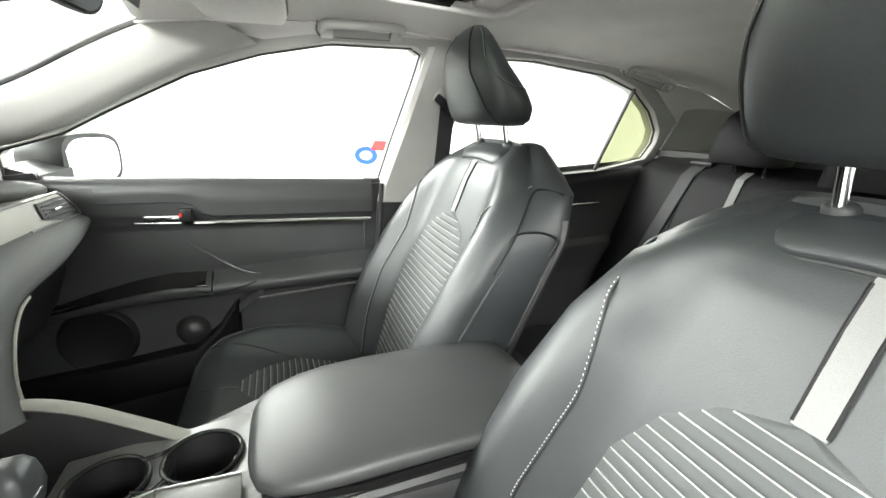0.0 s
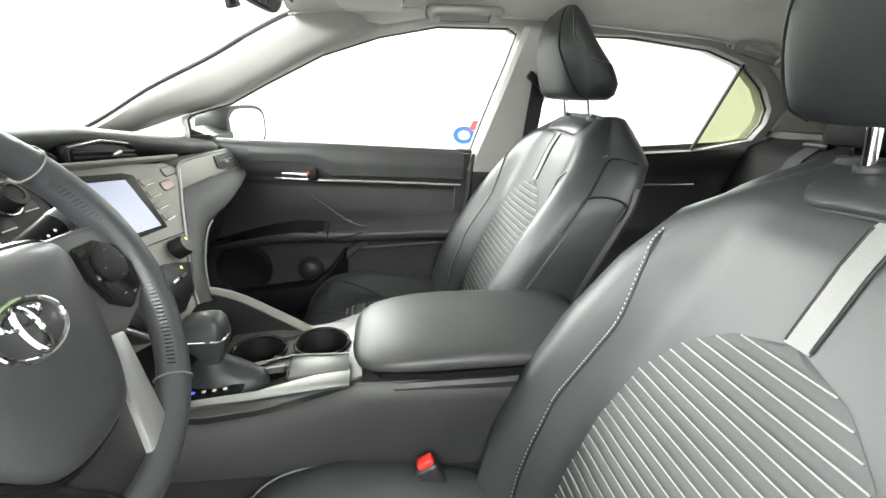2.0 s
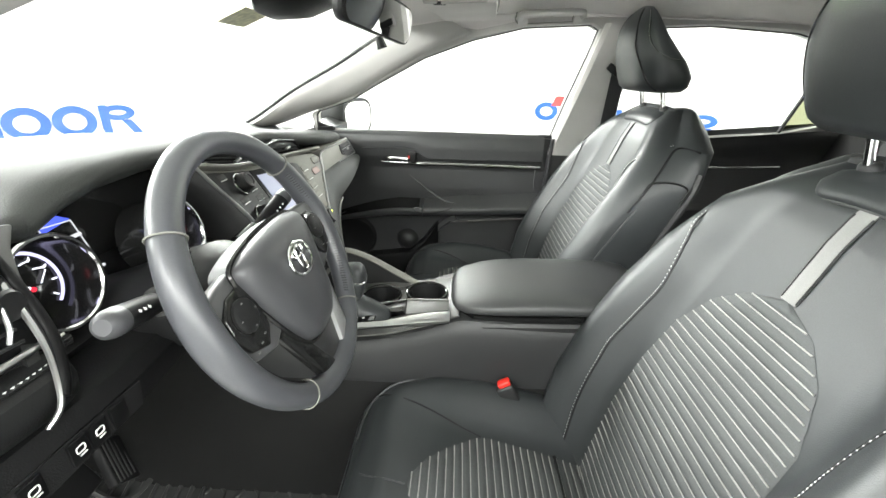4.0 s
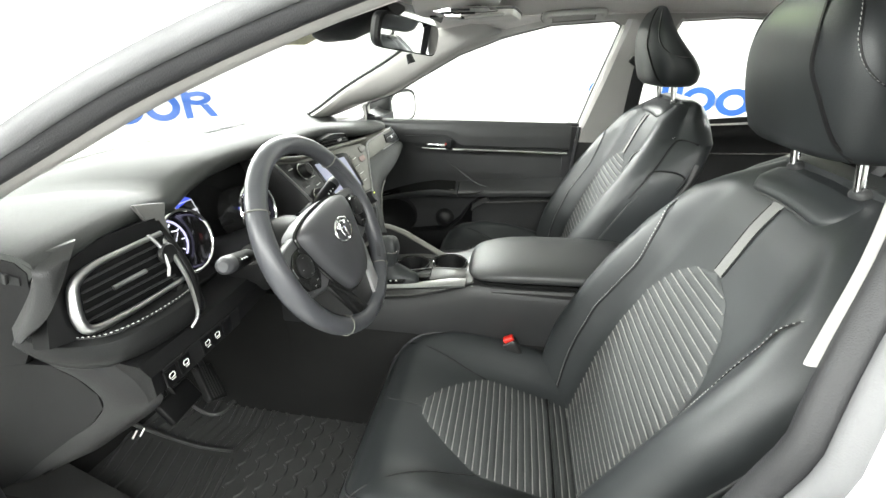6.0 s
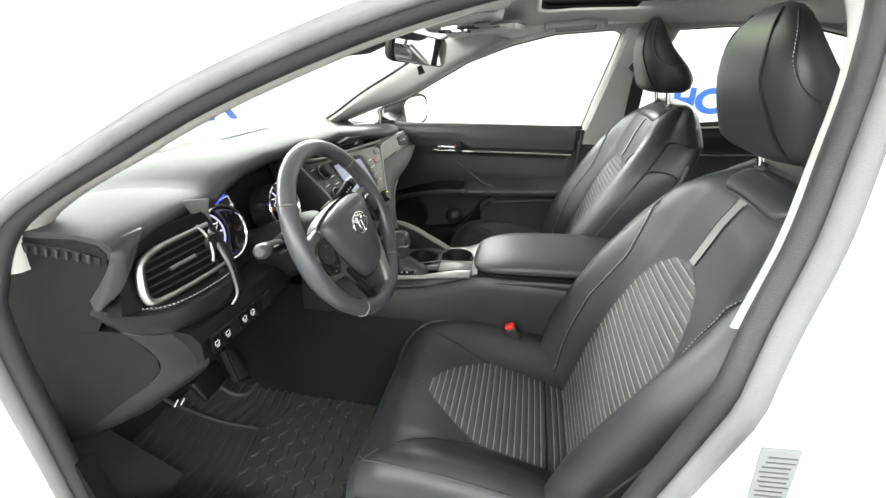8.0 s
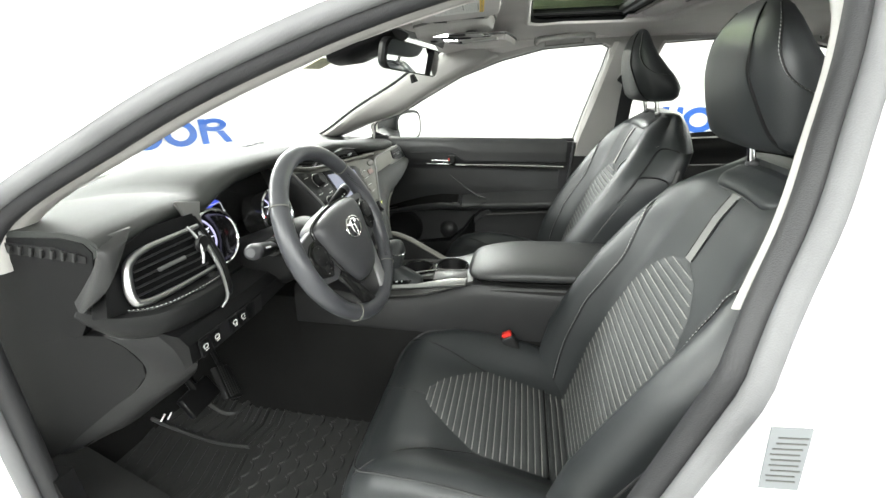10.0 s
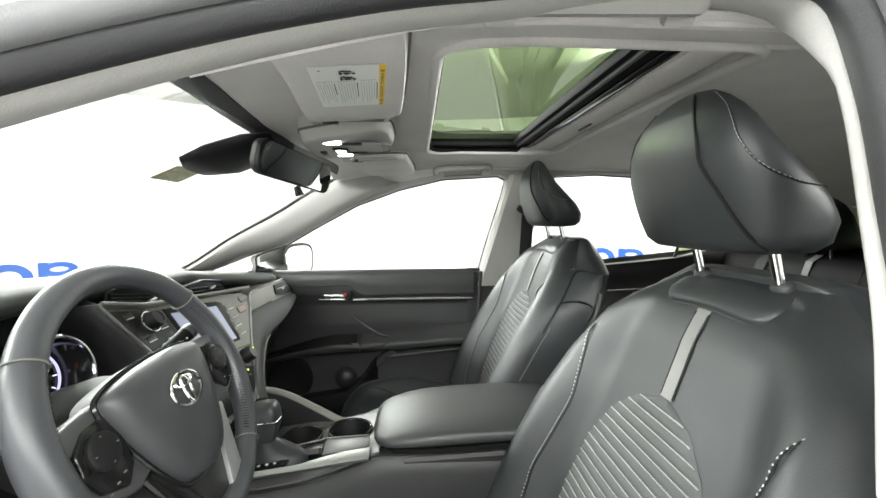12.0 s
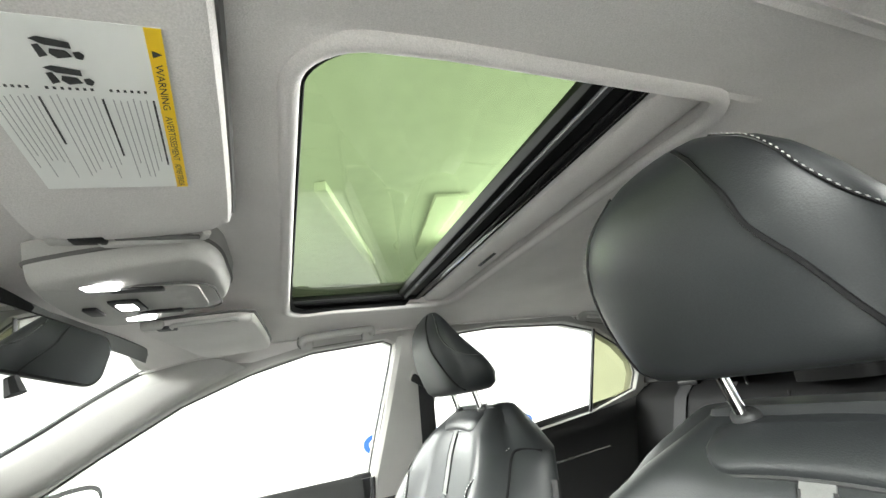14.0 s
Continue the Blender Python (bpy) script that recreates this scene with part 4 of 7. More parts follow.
    rings = [[hr_pt(z, 360 * i / 48) for i in range(48)] for z in np.concatenate((HZ[:3], np.linspace(1.16, 1.30, 12), HZ[-4:]))]
    hr = part("head_restraint", loft(rings), LEATHER, st)
    for s in (-1, 1):
        part("post", tube([(0.392, YD + 0.066 * s, 1.05), (0.365, YD + 0.066 * s, 1.16)], 0.0062, 12), CHROME, hr, "chrome post")
        part("post_collar", lathe([(0.007, 0.005), (0.010, 0.0045), (0.0135, 0.002), (0.015, -0.001), (0.015, -0.012)], 20, Matrix.Translation((0.386, YD + 0.066 * s, 1.101)) @ Matrix.Rotation(radians(-14), 4, "Y")), LEATHER_SIDE, hr, "grey plastic collar")
        # side seams of the head restraint
        fs = ((1.325, 160), (1.305, 160), (1.265, 158), (1.237, 158), (1.205, 151), (1.175, 143), (1.157, 134), (1.142, 118)) if s < 0 else ((1.320, 135), (1.29, 126), (1.25, 122), (1.21, 122), (1.175, 122), (1.15, 118), (1.139, 105))
        seam([hr_pt(z, s * d, 0.0006) for z, d in fs], hr, False, 0.0022)
        seam([hr_pt(z, s * d, 0.0006) for z, d in ((1.322, 108), (1.30, 114), (1.28, 118), (1.262, 120), (1.24, 116), (1.225, 106), (1.213, 90), (1.209, 64), (1.208, 45))], hr, True, 0.0012, 0.001 * s, 0.005)
    part("seat_base", rbox((-0.02, YD, 0.32), (0.5, 0.40, 0.12), 0.02, 2), DARK, st, "dark seat base")
    part("side_shield", rbox((0.02, YD - 0.245, 0.40), (0.44, 0.03, 0.11), 0.012, 3), PLASTIC, st, "black plastic side shield")
    return st


seat = front_seat()
other = copy_thing(seat, pose(-0.05 + 0.010, YD + 0.73, 0.23 + 0.020))
for o in other.children:
    if o.name.startswith("cushion"):
        o.location.z -= 0.012

# seat belt buckles
for y, nm in ((-0.155, "d"), (0.62, "p")):
    x, z = (-0.012, 0.615) if nm == "d" else (0.17, 0.52)
    b = thing("belt_buckle", (x + 0.02, y, z - 0.08), "black seat belt buckle with a red button", "belt buckle", "belt buckles")
    R = Matrix.Rotation(radians(-28), 4, "Y")
    part("shell", rbox((x + 0.012, y, z - 0.028), (0.036, 0.024, 0.062), 0.006, 3, R), PLASTIC, b)
    part("button", rbox((x - 0.002, y, z + 0.004), (0.026, 0.018, 0.012), 0.004, 3, R), RED, b, "red release button")
    part("stalk", tube([(x + 0.02, y, z - 0.05), (x + 0.05, y, z - 0.14)], 0.009, 8), DARK, b)

# ---- dashboard ----
dash = thing("dashboard", (-0.8, 0, 0.6), "black soft-touch dashboard with silver trim and vents", "dashboard")
LY = [-0.665, -0.60, -0.53, -0.47, -0.44, -0.39, -0.34, -0.26, -0.19, -0.1, 0.0, 0.1, 0.2, 0.35, 0.55, 0.66, 0.70]
LX = [-0.535, -0.54, -0.552, -0.560, -0.556, -0.555, -0.555, -0.555, -0.556, -0.562, -0.552, -0.542, -0.522, -0.500, -0.515, -0.545, -0.56]
LZ = [1.064, 1.066, 1.066, 1.060, 1.055, 1.075, 1.085, 1.088, 1.085, 1.083, 1.068, 1.066, 1.052, 1.030, 1.005, 0.990, 0.985]


def pad_ring(y):
    bow = 0.17 * (y / 0.7) ** 2
    x, z = interp(y, LY, LX), interp(y, LY, LZ)
    return [V(px, y, pz) for px, pz in ((-1.15 + bow, 0.975), (-1.13 + bow, 0.992), (-1.0 + bow * 0.7, 1.015), (-0.86, max(1.03, z - 0.02)), (-0.74, z - 0.002), (x - 0.09, z + 0.004), (x - 0.04, z + 0.003), (x - 0.012, z - 0.002), (x, z - 0.010), (x + 0.001, z - 0.020), (x - 0.012, z - 0.032), (-0.70, z - 0.06), (-1.0 + bow, 0.90))]


part("pad", loft([pad_ring(y) for y in np.concatenate(([-0.668], np.linspace(-0.66, 0.69, 56), [0.70]))]), DASH_TOP, dash, "soft dark dashboard pad", sharp=60)
part("screen_vent", tube([(-1.02 + 0.12 * (y / 0.7) ** 2, y, 1.016) for y in np.linspace(-0.40, 0.40, 12)], 0.010, 6, flat=0.35, up=(0, 0, 1)), DARK, dash, "dark defroster slot")
# dark core behind the faces
part("core", loft([[V(x, y, z) for x, z in ((-0.64, 1.0), (-0.60, 0.93), (-0.60, 0.80), (-0.72, 0.66), (-0.95, 0.60), (-1.05, 0.95))] for y in (-0.655, -0.3, 0.3, 0.70)]), DARK, dash, "dark inner dashboard")
# end face on the driver side
EDGE = [(-0.585, 0.907), (-0.552, 0.890), (-0.532, 0.865), (-0.535, 0.842), (-0.567, 0.807), (-0.62, 0.768), (-0.70, 0.705), (-0.79, 0.632)]
up_end = [(-0.74, 1.054), (-0.59, 1.060), (-0.555, 1.054), (-0.545, 1.042), (-0.553, 1.018), (-0.575, 0.985), (-0.592, 0.957), (-0.600, 0.93), (-0.62, 0.905), (-0.80, 0.862)]
low_end = [(-0.80, 0.862), (-0.62, 0.904)] + EDGE + [(-0.84, 0.60)]
part("end_panel", prism([V(x, -0.669, z) for x, z in up_end], V(0, 0.03, 0)), END_BLACK, dash, "black end panel")
part("end_panel", prism([V(x, -0.668, z) for x, z in low_end], V(0, 0.03, 0)), END_BLACK, dash, "black lower end panel")
corner_a = smooth_path([(-0.556, -0.667, 1.058), (-0.535, -0.670, 1.046), (-0.543, -0.675, 1.020), (-0.562, -0.681, 0.990), (-0.583, -0.686, 0.962)], 20)
corner_b = smooth_path([(-0.535, -0.615, 1.058), (-0.528, -0.640, 1.036), (-0.528, -0.661, 1.012), (-0.538, -0.676, 0.988), (-0.570, -0.687, 0.960)], 20)
part("corner_wrap", loft([[a + V(-0.03, 0.02, 0), a, a.lerp(b, 0.3) + V(0.004, -0.004, 0), a.lerp(b, 0.7) + V(0.004, -0.003, 0), b, b + V(-0.03, 0.02, -0.002)] for a, b in zip(corner_a, corner_b)]), PLASTIC, dash, "soft pad wrapping round the dash corner", 60)
edge_a = smooth_path([(x, -0.6675, z) for x, z in EDGE], 36)
edge_b = smooth_path([(-0.50, -0.652, 0.915), (-0.474, -0.650, 0.890), (-0.462, -0.647, 0.862), (-0.468, -0.645, 0.842), (-0.500, -0.642, 0.812), (-0.56, -0.638, 0.765), (-0.65, -0.632, 0.695), (-0.77, -0.622, 0.625)], 36)
part("knee_fairing", loft([[a + V(0, 0.03, 0.01), a, a.lerp(b, 0.25) + V(0.006, -0.004, -0.004), a.lerp(b, 0.6) + V(0.008, -0.003, -0.004), a.lerp(b, 0.9) + V(0.004, 0, -0.002), b, b + V(-0.02, 0.03, 0.01)] for a, b in zip(edge_a, edge_b)]), DARK, dash, "rounded fairing beside the knee panel", 60)
sv = part("side_vent", prism([V(x, -0.6705, z) for x, z in ((-0.686, 1.050), (-0.605, 1.047), (-0.556, 1.036), (-0.560, 1.026), (-0.62, 1.030), (-0.688, 1.034))], V(0, 0.006, 0)), DARK, dash, "dark side window vent")
for i in range(7):
    part("slat", rbox((-0.674 + 0.017 * i, -0.6725, 1.0415 - 0.0011 * i), (0.004, 0.004, 0.014), 0.0005, 1, Matrix.Rotation(radians(25), 4, "Y")), PLASTIC, sv)

# driver vent: dark bezel, chrome hoop, slats
VN = V(1, -0.2, 0.3).normalized()


def vent_pt(y, z, lift=0.0):
    x = -0.525 + 0.2 * (y + 0.65) - 0.3 * (z - 0.98)
    return V(x, y, z) + VN * lift


dv = part("driver_vent", prism([vent_pt(y, z, -0.010) for y, z in ((-0.690, 0.958), (-0.672, 0.995), (-0.645, 1.030), (-0.584, 1.049), (-0.512, 1.048), (-0.520, 0.950), (-0.63, 0.944))], VN * -0.04), SATIN_BLACK, dash, "black vent housing")
hoop = smooth_path([vent_pt(y, z, 0.002) for y, z in ((-0.522, 1.028), (-0.568, 1.026), (-0.612, 1.023), (-0.638, 1.013), (-0.650, 0.994), (-0.657, 0.970), (-0.649, 0.957), (-0.609, 0.955), (-0.565, 0.957), (-0.524, 0.960))], 48)
part("vent_hoop", tube(hoop, [0.0034 + 0.0034 * math.sin(math.pi * i / 47) ** 2 for i in range(48)], 10), SATIN, dv, "satin silver vent hoop")
for i in range(5):
    z0, z1 = 0.9675 + 0.0105 * i, 0.9685 + 0.0115 * i
    part("slat", tube([vent_pt(-0.648 + 0.004 * i, z0, -0.004), vent_pt(-0.590, (z0 + z1) / 2, -0.003), vent_pt(-0.532, z1, -0.004)], 0.0022, 6, flat=0.7), PLASTIC, dv)
part("vent_tab", tube([vent_pt(-0.608, 0.9895, 0.002), vent_pt(-0.565, 0.9915, 0.002)], 0.0032, 8), SATIN, dv, "silver vent slider")
part("vent_bar", tube(smooth_path([vent_pt(y, z, 0.004) for y, z in ((-0.540, 1.032), (-0.534, 1.01), (-0.538, 0.985), (-0.545, 0.972))], 14), 0.0022, 8), SATIN, dv, "silver vertical vent bar")
part("vent_wheel", lathe([(0.013, -0.004), (0.015, 0.0), (0.013, 0.004)], 24, Matrix.Translation(tuple(vent_pt(-0.528, 1.0, 0.0))) @ Matrix.Rotation(radians(90), 4, "Y")), DARK, dv, "vent thumbwheel")
# silver tab and chrome curve beside the cluster
part("cluster_tab", prism([V(-0.548, -0.523, 1.066), V(-0.556, -0.462, 1.048), V(-0.548, -0.478, 1.030), V(-0.538, -0.488, 1.005), V(-0.530, -0.492, 0.99), V(-0.536, -0.503, 1.005), V(-0.544, -0.510, 1.03)], V(0.010, -0.003, 0.004), 0.003), DECK, dash, "satin silver tab")
part("cluster_curve", tube(smooth_path([(-0.535, -0.509, 1.030), (-0.505, -0.520, 0.992), (-0.480, -0.534, 0.962), (-0.460, -0.553, 0.938), (-0.453, -0.565, 0.924), (-0.455, -0.578, 0.914)], 30), [0.0040 - 0.00006 * i for i in range(30)], 8), SATIN, dash, "satin silver blade beside the vent")
part("blade_body", tube(smooth_path([(-0.537, -0.500, 1.034), (-0.506, -0.511, 0.997), (-0.482, -0.524, 0.968), (-0.463, -0.543, 0.944), (-0.456, -0.556, 0.929)], 30), 0.0050, 10), SATIN_BLACK, dash, "dark blade body")
part("curve_cheek", sheet(lambda u, v: V(-0.556 + 0.080 * v, -0.512 + 0.012 * u - 0.052 * v * v, 1.03 - 0.11 * v), 3, 10, 0.008), PLASTIC, dash, "black cheek beside the vent")
# stitched ledge under the vent, wrapping round the end
led = []
for x, y in ((-0.612, -0.674), (-0.595, -0.679), (-0.555, -0.679), (-0.512, -0.670), (-0.485, -0.652), (-0.470, -0.615), (-0.464, -0.57), (-0.468, -0.53), (-0.50, -0.51)):
    n = V(1, -1, 0) if y > -0.67 and x < -0.48 and y < -0.64 else (V(0, -1, 0) if x < -0.5 and y < -0.66 else V(1, 0, 0))
    n = n.normalized()
    taper = 0.35 if x < -0.61 else (0.7 if x < -0.59 else 1.0)
    zc = 0.928 - 0.004 * (y + 0.67) / 0.15 + (0.012 if x < -0.58 else 0)
    c = V(x, y, zc)
    h = 0.022 * taper
    led.append([c + n * (-0.05) + V(0, 0, h), c + n * (-0.012) + V(0, 0, h), c + n * (-0.003) + V(0, 0, h * 0.8), c + n * 0.001 + V(0, 0, h * 0.2), c + n * -0.002 - V(0, 0, h * 0.5), c + n * -0.012 - V(0, 0, h), c + n * (-0.06) - V(0, 0, h * 1.2)])
led2 = []
for i in range(7):
    led2.append(smooth_path([r[i] for r in led], 36))
part("ledge", loft([[led2[j][i] for j in range(7)] for i in range(36)]), LEDGE, dash, "stitched padded ledge")
seam([led2[1][i] + V(0, 0, 0.0014) for i in range(8, 34, 2)], dash, True, 0.001, 0.0, 0.0055)
# knee panel with switches
knee = []
for y in np.linspace(-0.655, -0.16, 18):
    f = (y + 0.655) / 0.495
    dx = -0.05 * max(0, f - 0.35)
    knee.append([V(px + dx, y, pz - 0.02 * f) for px, pz in ((-0.52, 0.915), (-0.470, 0.908), (-0.457, 0.893), (-0.460, 0.862), (-0.480, 0.845), (-0.53, 0.825), (-0.62, 0.745), (-0.74, 0.645), (-0.80, 0.66), (-0.62, 0.86))])
part("knee_panel", loft(knee), END_BLACK, dash, "black knee panel")
part("switch_panel", prism([V(-0.4545, y, z) for y, z in ((-0.640, 0.895), (-0.640, 0.863), (-0.49, 0.858), (-0.485, 0.885))], V(0.002, 0, 0)), DARK, dash, "dark switch strip")
ICON = mat("white_print", (0.62, 0.62, 0.60), 0.6, blotch=0)
for y, z in ((-0.634, 0.879), (-0.609, 0.879), (-0.566, 0.877), (-0.545, 0.876), (-0.520, 0.874)):
    b = part("switch", rbox((-0.4515, y, z), (0.004, 0.019, 0.024), 0.001, 2), SATIN_BLACK, dash)
    if y < -0.53:
        part("switch_mark", tube([V(-0.4490, y + a, z + 0.002 + c) for a, c in rrect(0.0085, 0.0065, 0.002, 3)], 0.0007, 5, True), ICON, b, "white switch symbol")
        part("switch_mark", rbox((-0.4490, y + 0.001, z - 0.0045), (0.0010, 0.0075, 0.0016), 0.0003, 1), ICON, b, "white switch symbol")
# instrument cluster
part("cluster_face", prism([V(-0.612, y, z) for y, z in ((-0.50, 0.93), (-0.49, 1.04), (-0.40, 1.052), (-0.2, 1.05), (-0.13, 1.03), (-0.13, 0.91), (-0.3, 0.90))], V(-0.02, 0, 0)), GLOSS, dash, "dark cluster face")
part("cluster_shelf", sheet(lambda u, v: V(-0.61 + 0.08 * v, -0.50 + 0.37 * u, 0.925 - 0.015 * v + 0.0 * u), 6, 4, 0.01), DARK, dash, "dark shelf under the cluster")
DIAL = mat("dial_glow", (0.02, 0.02, 0.03), 0.3, blotch=0, emit=(0.55, 0.53, 0.85), strength=0.8)
DIAL_MARK = mat("dial_mark", (0.8, 0.8, 0.9), 0.4, blotch=0, emit=(0.9, 0.9, 1.0), strength=0.7)
WARN = mat("warning_red", (0.4, 0.01, 0.02), 0.4, blotch=0, emit=(0.9, 0.03, 0.06), strength=0.6)
MID_LINE = mat("display_line", (0.1, 0.1, 0.11), 0.4, blotch=0, emit=(0.62, 0.63, 0.66), strength=0.55)
MID = mat("display_blue", (0.01, 0.02, 0.05), 0.2, blotch=0, emit=(0.05, 0.08, 0.6), strength=0.9)
for yc, zc, x, r in ((-0.441, 0.974, -0.556, 0.052), (-0.270, 0.966, -0.535, 0.053)):
    M = Matrix.Translation((x, yc, zc)) @ Matrix.Rotation(radians(90 - 12), 4, "Y")
    g = part("gauge", lathe([(r, -0.045), (r * 1.02, 0.0), (r * 1.0, 0.006), (r * 0.96, 0.006), (r * 0.9, -0.02), (r * 0.86, -0.036), (0.001, -0.036)], 48, M), GLOSS, dash, "deep round gauge")
    part("gauge_ring", tube([M @ V(r * math.cos(a), r * math.sin(a), 0.006) for a in np.linspace(0, 2 * math.pi, 48, False)], 0.0034, 8, True), CHROME, g, "chrome gauge ring")
    part("dial_arc", tube([M @ V(r * 0.74 * math.cos(a), r * 0.74 * math.sin(a), -0.034) for a in np.linspace(radians(40), radians(320), 40)], 0.0019, 6), DIAL, g, "violet lit dial arc")
    for i in range(9):
        a = radians(50 + 32.5 * i)
        part("dial_mark", tube([M @ V(r * 0.55 * math.cos(a), r * 0.55 * math.sin(a), -0.034), M @ V(r * 0.66 * math.cos(a), r * 0.66 * math.sin(a), -0.034)], 0.0009, 5), DIAL_MARK, g)
    for a, b in (((0.04, 0.30), (-0.18, 0.52)), ((-0.30, 0.30), (-0.24, 0.55)), ((-0.48, 0.10), (-0.50, 0.34))):
        part("dial_bar", tube([M @ V(r * a[0], r * a[1], -0.0335), M @ V(r * b[0], r * b[1], -0.0335)], 0.0016, 6, flat=0.4), DIAL_MARK, g)
    part("warning_lamp", lathe([(0.0030, 0.0), (0.0026, 0.0012), (0.0004, 0.0014)], 12, M @ Matrix.Translation((0.10 * r, 0.12 * r, -0.0355))), WARN, g, "small red warning lamp")
    part("needle", tube([M @ V(0, 0, -0.031), M @ V(r * 0.6 * math.cos(radians(55)), -r * 0.6 * math.sin(radians(55)), -0.031)], [0.0022, 0.0008], 6), DIAL_MARK, g)
ms = part("info_display", prism([V(-0.600, y, z) for y, z in ((-0.402, 1.031), (-0.350, 1.023), (-0.336, 0.954), (-0.398, 0.968))], V(0.003, 0, 0)), GLOSS, dash, "dark information display")
part("display_band", prism([V(-0.5965, y, z) for y, z in ((-0.402, 1.024), (-0.392, 1.029), (-0.378, 1.029), (-0.360, 1.019), (-0.398, 1.012))], V(0.001, 0, 0)), MID, ms, "blue header band")
for a, b, r in (((-0.402, 1.020), (-0.360, 1.017), 0.0008), ((-0.360, 1.017), (-0.343, 0.960), 0.0008), ((-0.402, 1.020), (-0.389, 0.990), 0.0008), ((-0.343, 0.960), (-0.362, 0.962), 0.0008), ((-0.391, 0.996), (-0.353, 0.997), 0.0024), ((-0.366, 0.953), (-0.334, 0.945), 0.0020)):
    part("display_line", tube([V(-0.5955, *a), V(-0.5955, *b)], r, 6), MID_LINE, ms)
trip = part("trip_slider", rbox((-0.512, -0.499, 0.937), (0.006, 0.030, 0.010), 0.002, 2), DARK, dash, "ridged trip slider")
for k in range(3):
    part("ridge", rbox((-0.508, -0.499, 0.9335 + 0.0034 * k), (0.002, 0.026, 0.0012), 0.0004, 1), PLASTIC, trip)
part("slider_mark", rbox((-0.5085, -0.497, 0.947), (0.0012, 0.012, 0.003), 0.0004, 1), PAPER, trip, "pale printed mark")
# wall between the cluster and the centre stack
def st_pt(y, z, lift=0.0):
    """A point on the leaning face of the centre stack."""
    return V(0.09 - 0.6 * z, y, z) + V(0.857, 0, 0.514) * lift


LEFT = [(-0.192, 1.048), (-0.180, 1.014), (-0.168, 0.985), (-0.157, 0.955), (-0.146, 0.90), (-0.13, 0.85), (-0.09, 0.80)]
left_edge = smooth_path([st_pt(y, z, 0.004) for y, z in LEFT], 30)
part("cluster_wall", loft([[p, p + V(-0.010, -0.008, 0.0), p + V(-0.035, -0.014, 0.0), p + V(-0.065, -0.012, 0.002), V(-0.66, -0.150, p.z + 0.01), V(-0.66, -0.10, p.z + 0.01)] for p in left_edge], True), PLASTIC, dash, "dark grey wall beside the cluster", 50)
part("stack_edge", tube(left_edge, 0.0030, 8), SATIN, dash, "silver left edge of the stack")


# centre vents
def cv_pt(y, z, lift=0.0):
    return V(-0.543 + 0.14 * y + lift, y, z)


for outline, tab, rows in (([(-0.141, 1.032), (-0.139, 1.060), (-0.09, 1.068), (0.0, 1.046), (0.026, 1.030), (0.022, 1.006)], (-0.046, 1.030), 4), ([(0.045, 1.010), (0.050, 1.040), (0.11, 1.045), (0.172, 1.034), (0.203, 1.005), (0.15, 1.003)], (0.135, 1.024), 3)):
    ys = [p[0] for p in outline]
    v = part("centre_vent", prism([cv_pt(y, z) for y, z in outline], V(-0.05, 0, 0.01), 0.002), SATIN_BLACK, dash, "black centre vent")
    part("vent_frame", tube([cv_pt(y, z, 0.002) for y, z in outline], 0.0028, 6, True), DARK, v, "dark vent frame")
    for i in range(rows):
        f = (i + 0.8) / (rows + 0.6)
        zl, zr = outline[0][1] + (outline[1][1] - outline[0][1]) * f, outline[-1][1] + (outline[-3][1] - outline[-1][1]) * f * 0.8
        part("slat", tube([cv_pt(min(ys) + 0.010, zl, 0.003), cv_pt(max(ys) - 0.022, zr, 0.003)], 0.0022, 6, flat=0.6), PLASTIC, v)
    part("vent_tab", rbox(tuple(cv_pt(*tab, 0.007)), (0.006, 0.022, 0.005), 0.0015, 2, Matrix.Rotation(radians(8), 4, "X")), SATIN, v, "silver vent slider")
part("stack_brow", tube(smooth_path([st_pt(y, z, 0.004) for y, z in ((-0.188, 1.046), (-0.106, 1.028), (0.0, 1.018), (0.11, 1.009), (0.224, 1.000), (0.30, 0.994))], 30), 0.0075, 8, flat=0.6), TRIM_GREY, dash, "grey strip under the centre vents")

# centre stack
STK = V(-0.857, 0, -0.514)
SEAM = [(0.287, 0.974), (0.235, 0.940), (0.193, 0.912), (0.140, 0.875), (0.090, 0.839), (0.055, 0.814), (0.035, 0.792)]
stack = part("radio_console", prism([st_pt(y, z) for y, z in LEFT + [(0.0, 0.79)] + SEAM[::-1] + [(0.256, 0.990), (0.11, 1.008), (-0.106, 1.024)]], STK * 0.05, 0.002), TRIM_GREY, dash, "grey metallic centre stack")
part("radio_panel", prism([st_pt(y, z, 0.001) for y, z in ((-0.180, 1.034), (-0.106, 1.020), (-0.064, 1.013), (-0.060, 0.916), (-0.142, 0.926), (-0.155, 0.955), (-0.168, 0.990))], STK * -0.002), SATIN_BLACK, stack, "black radio button field")
scr = part("screen", prism([st_pt(y, z, 0.001) for y, z in ((-0.063, 1.013), (0.112, 0.993), (0.134, 0.986), (0.113, 0.902), (-0.058, 0.916))], STK * -0.003, 0.001), SATIN_BLACK, stack, "black screen border")
SCREEN = mat("screen_glow", (0.06, 0.065, 0.09), 0.4, blotch=0.0, emit=(0.58, 0.62, 0.92), strength=0.17)
part("display", prism([st_pt(y, z, 0.0045) for y, z in ((-0.053, 1.001), (0.103, 0.983), (0.098, 0.908), (-0.050, 0.923))], STK * -0.001), SCREEN, scr, "lit pale blue screen")
RK = Matrix.Rotation(radians(-31), 4, "Y")
ST_TURN = Matrix.Rotation(radians(90 - 31), 4, "Y")
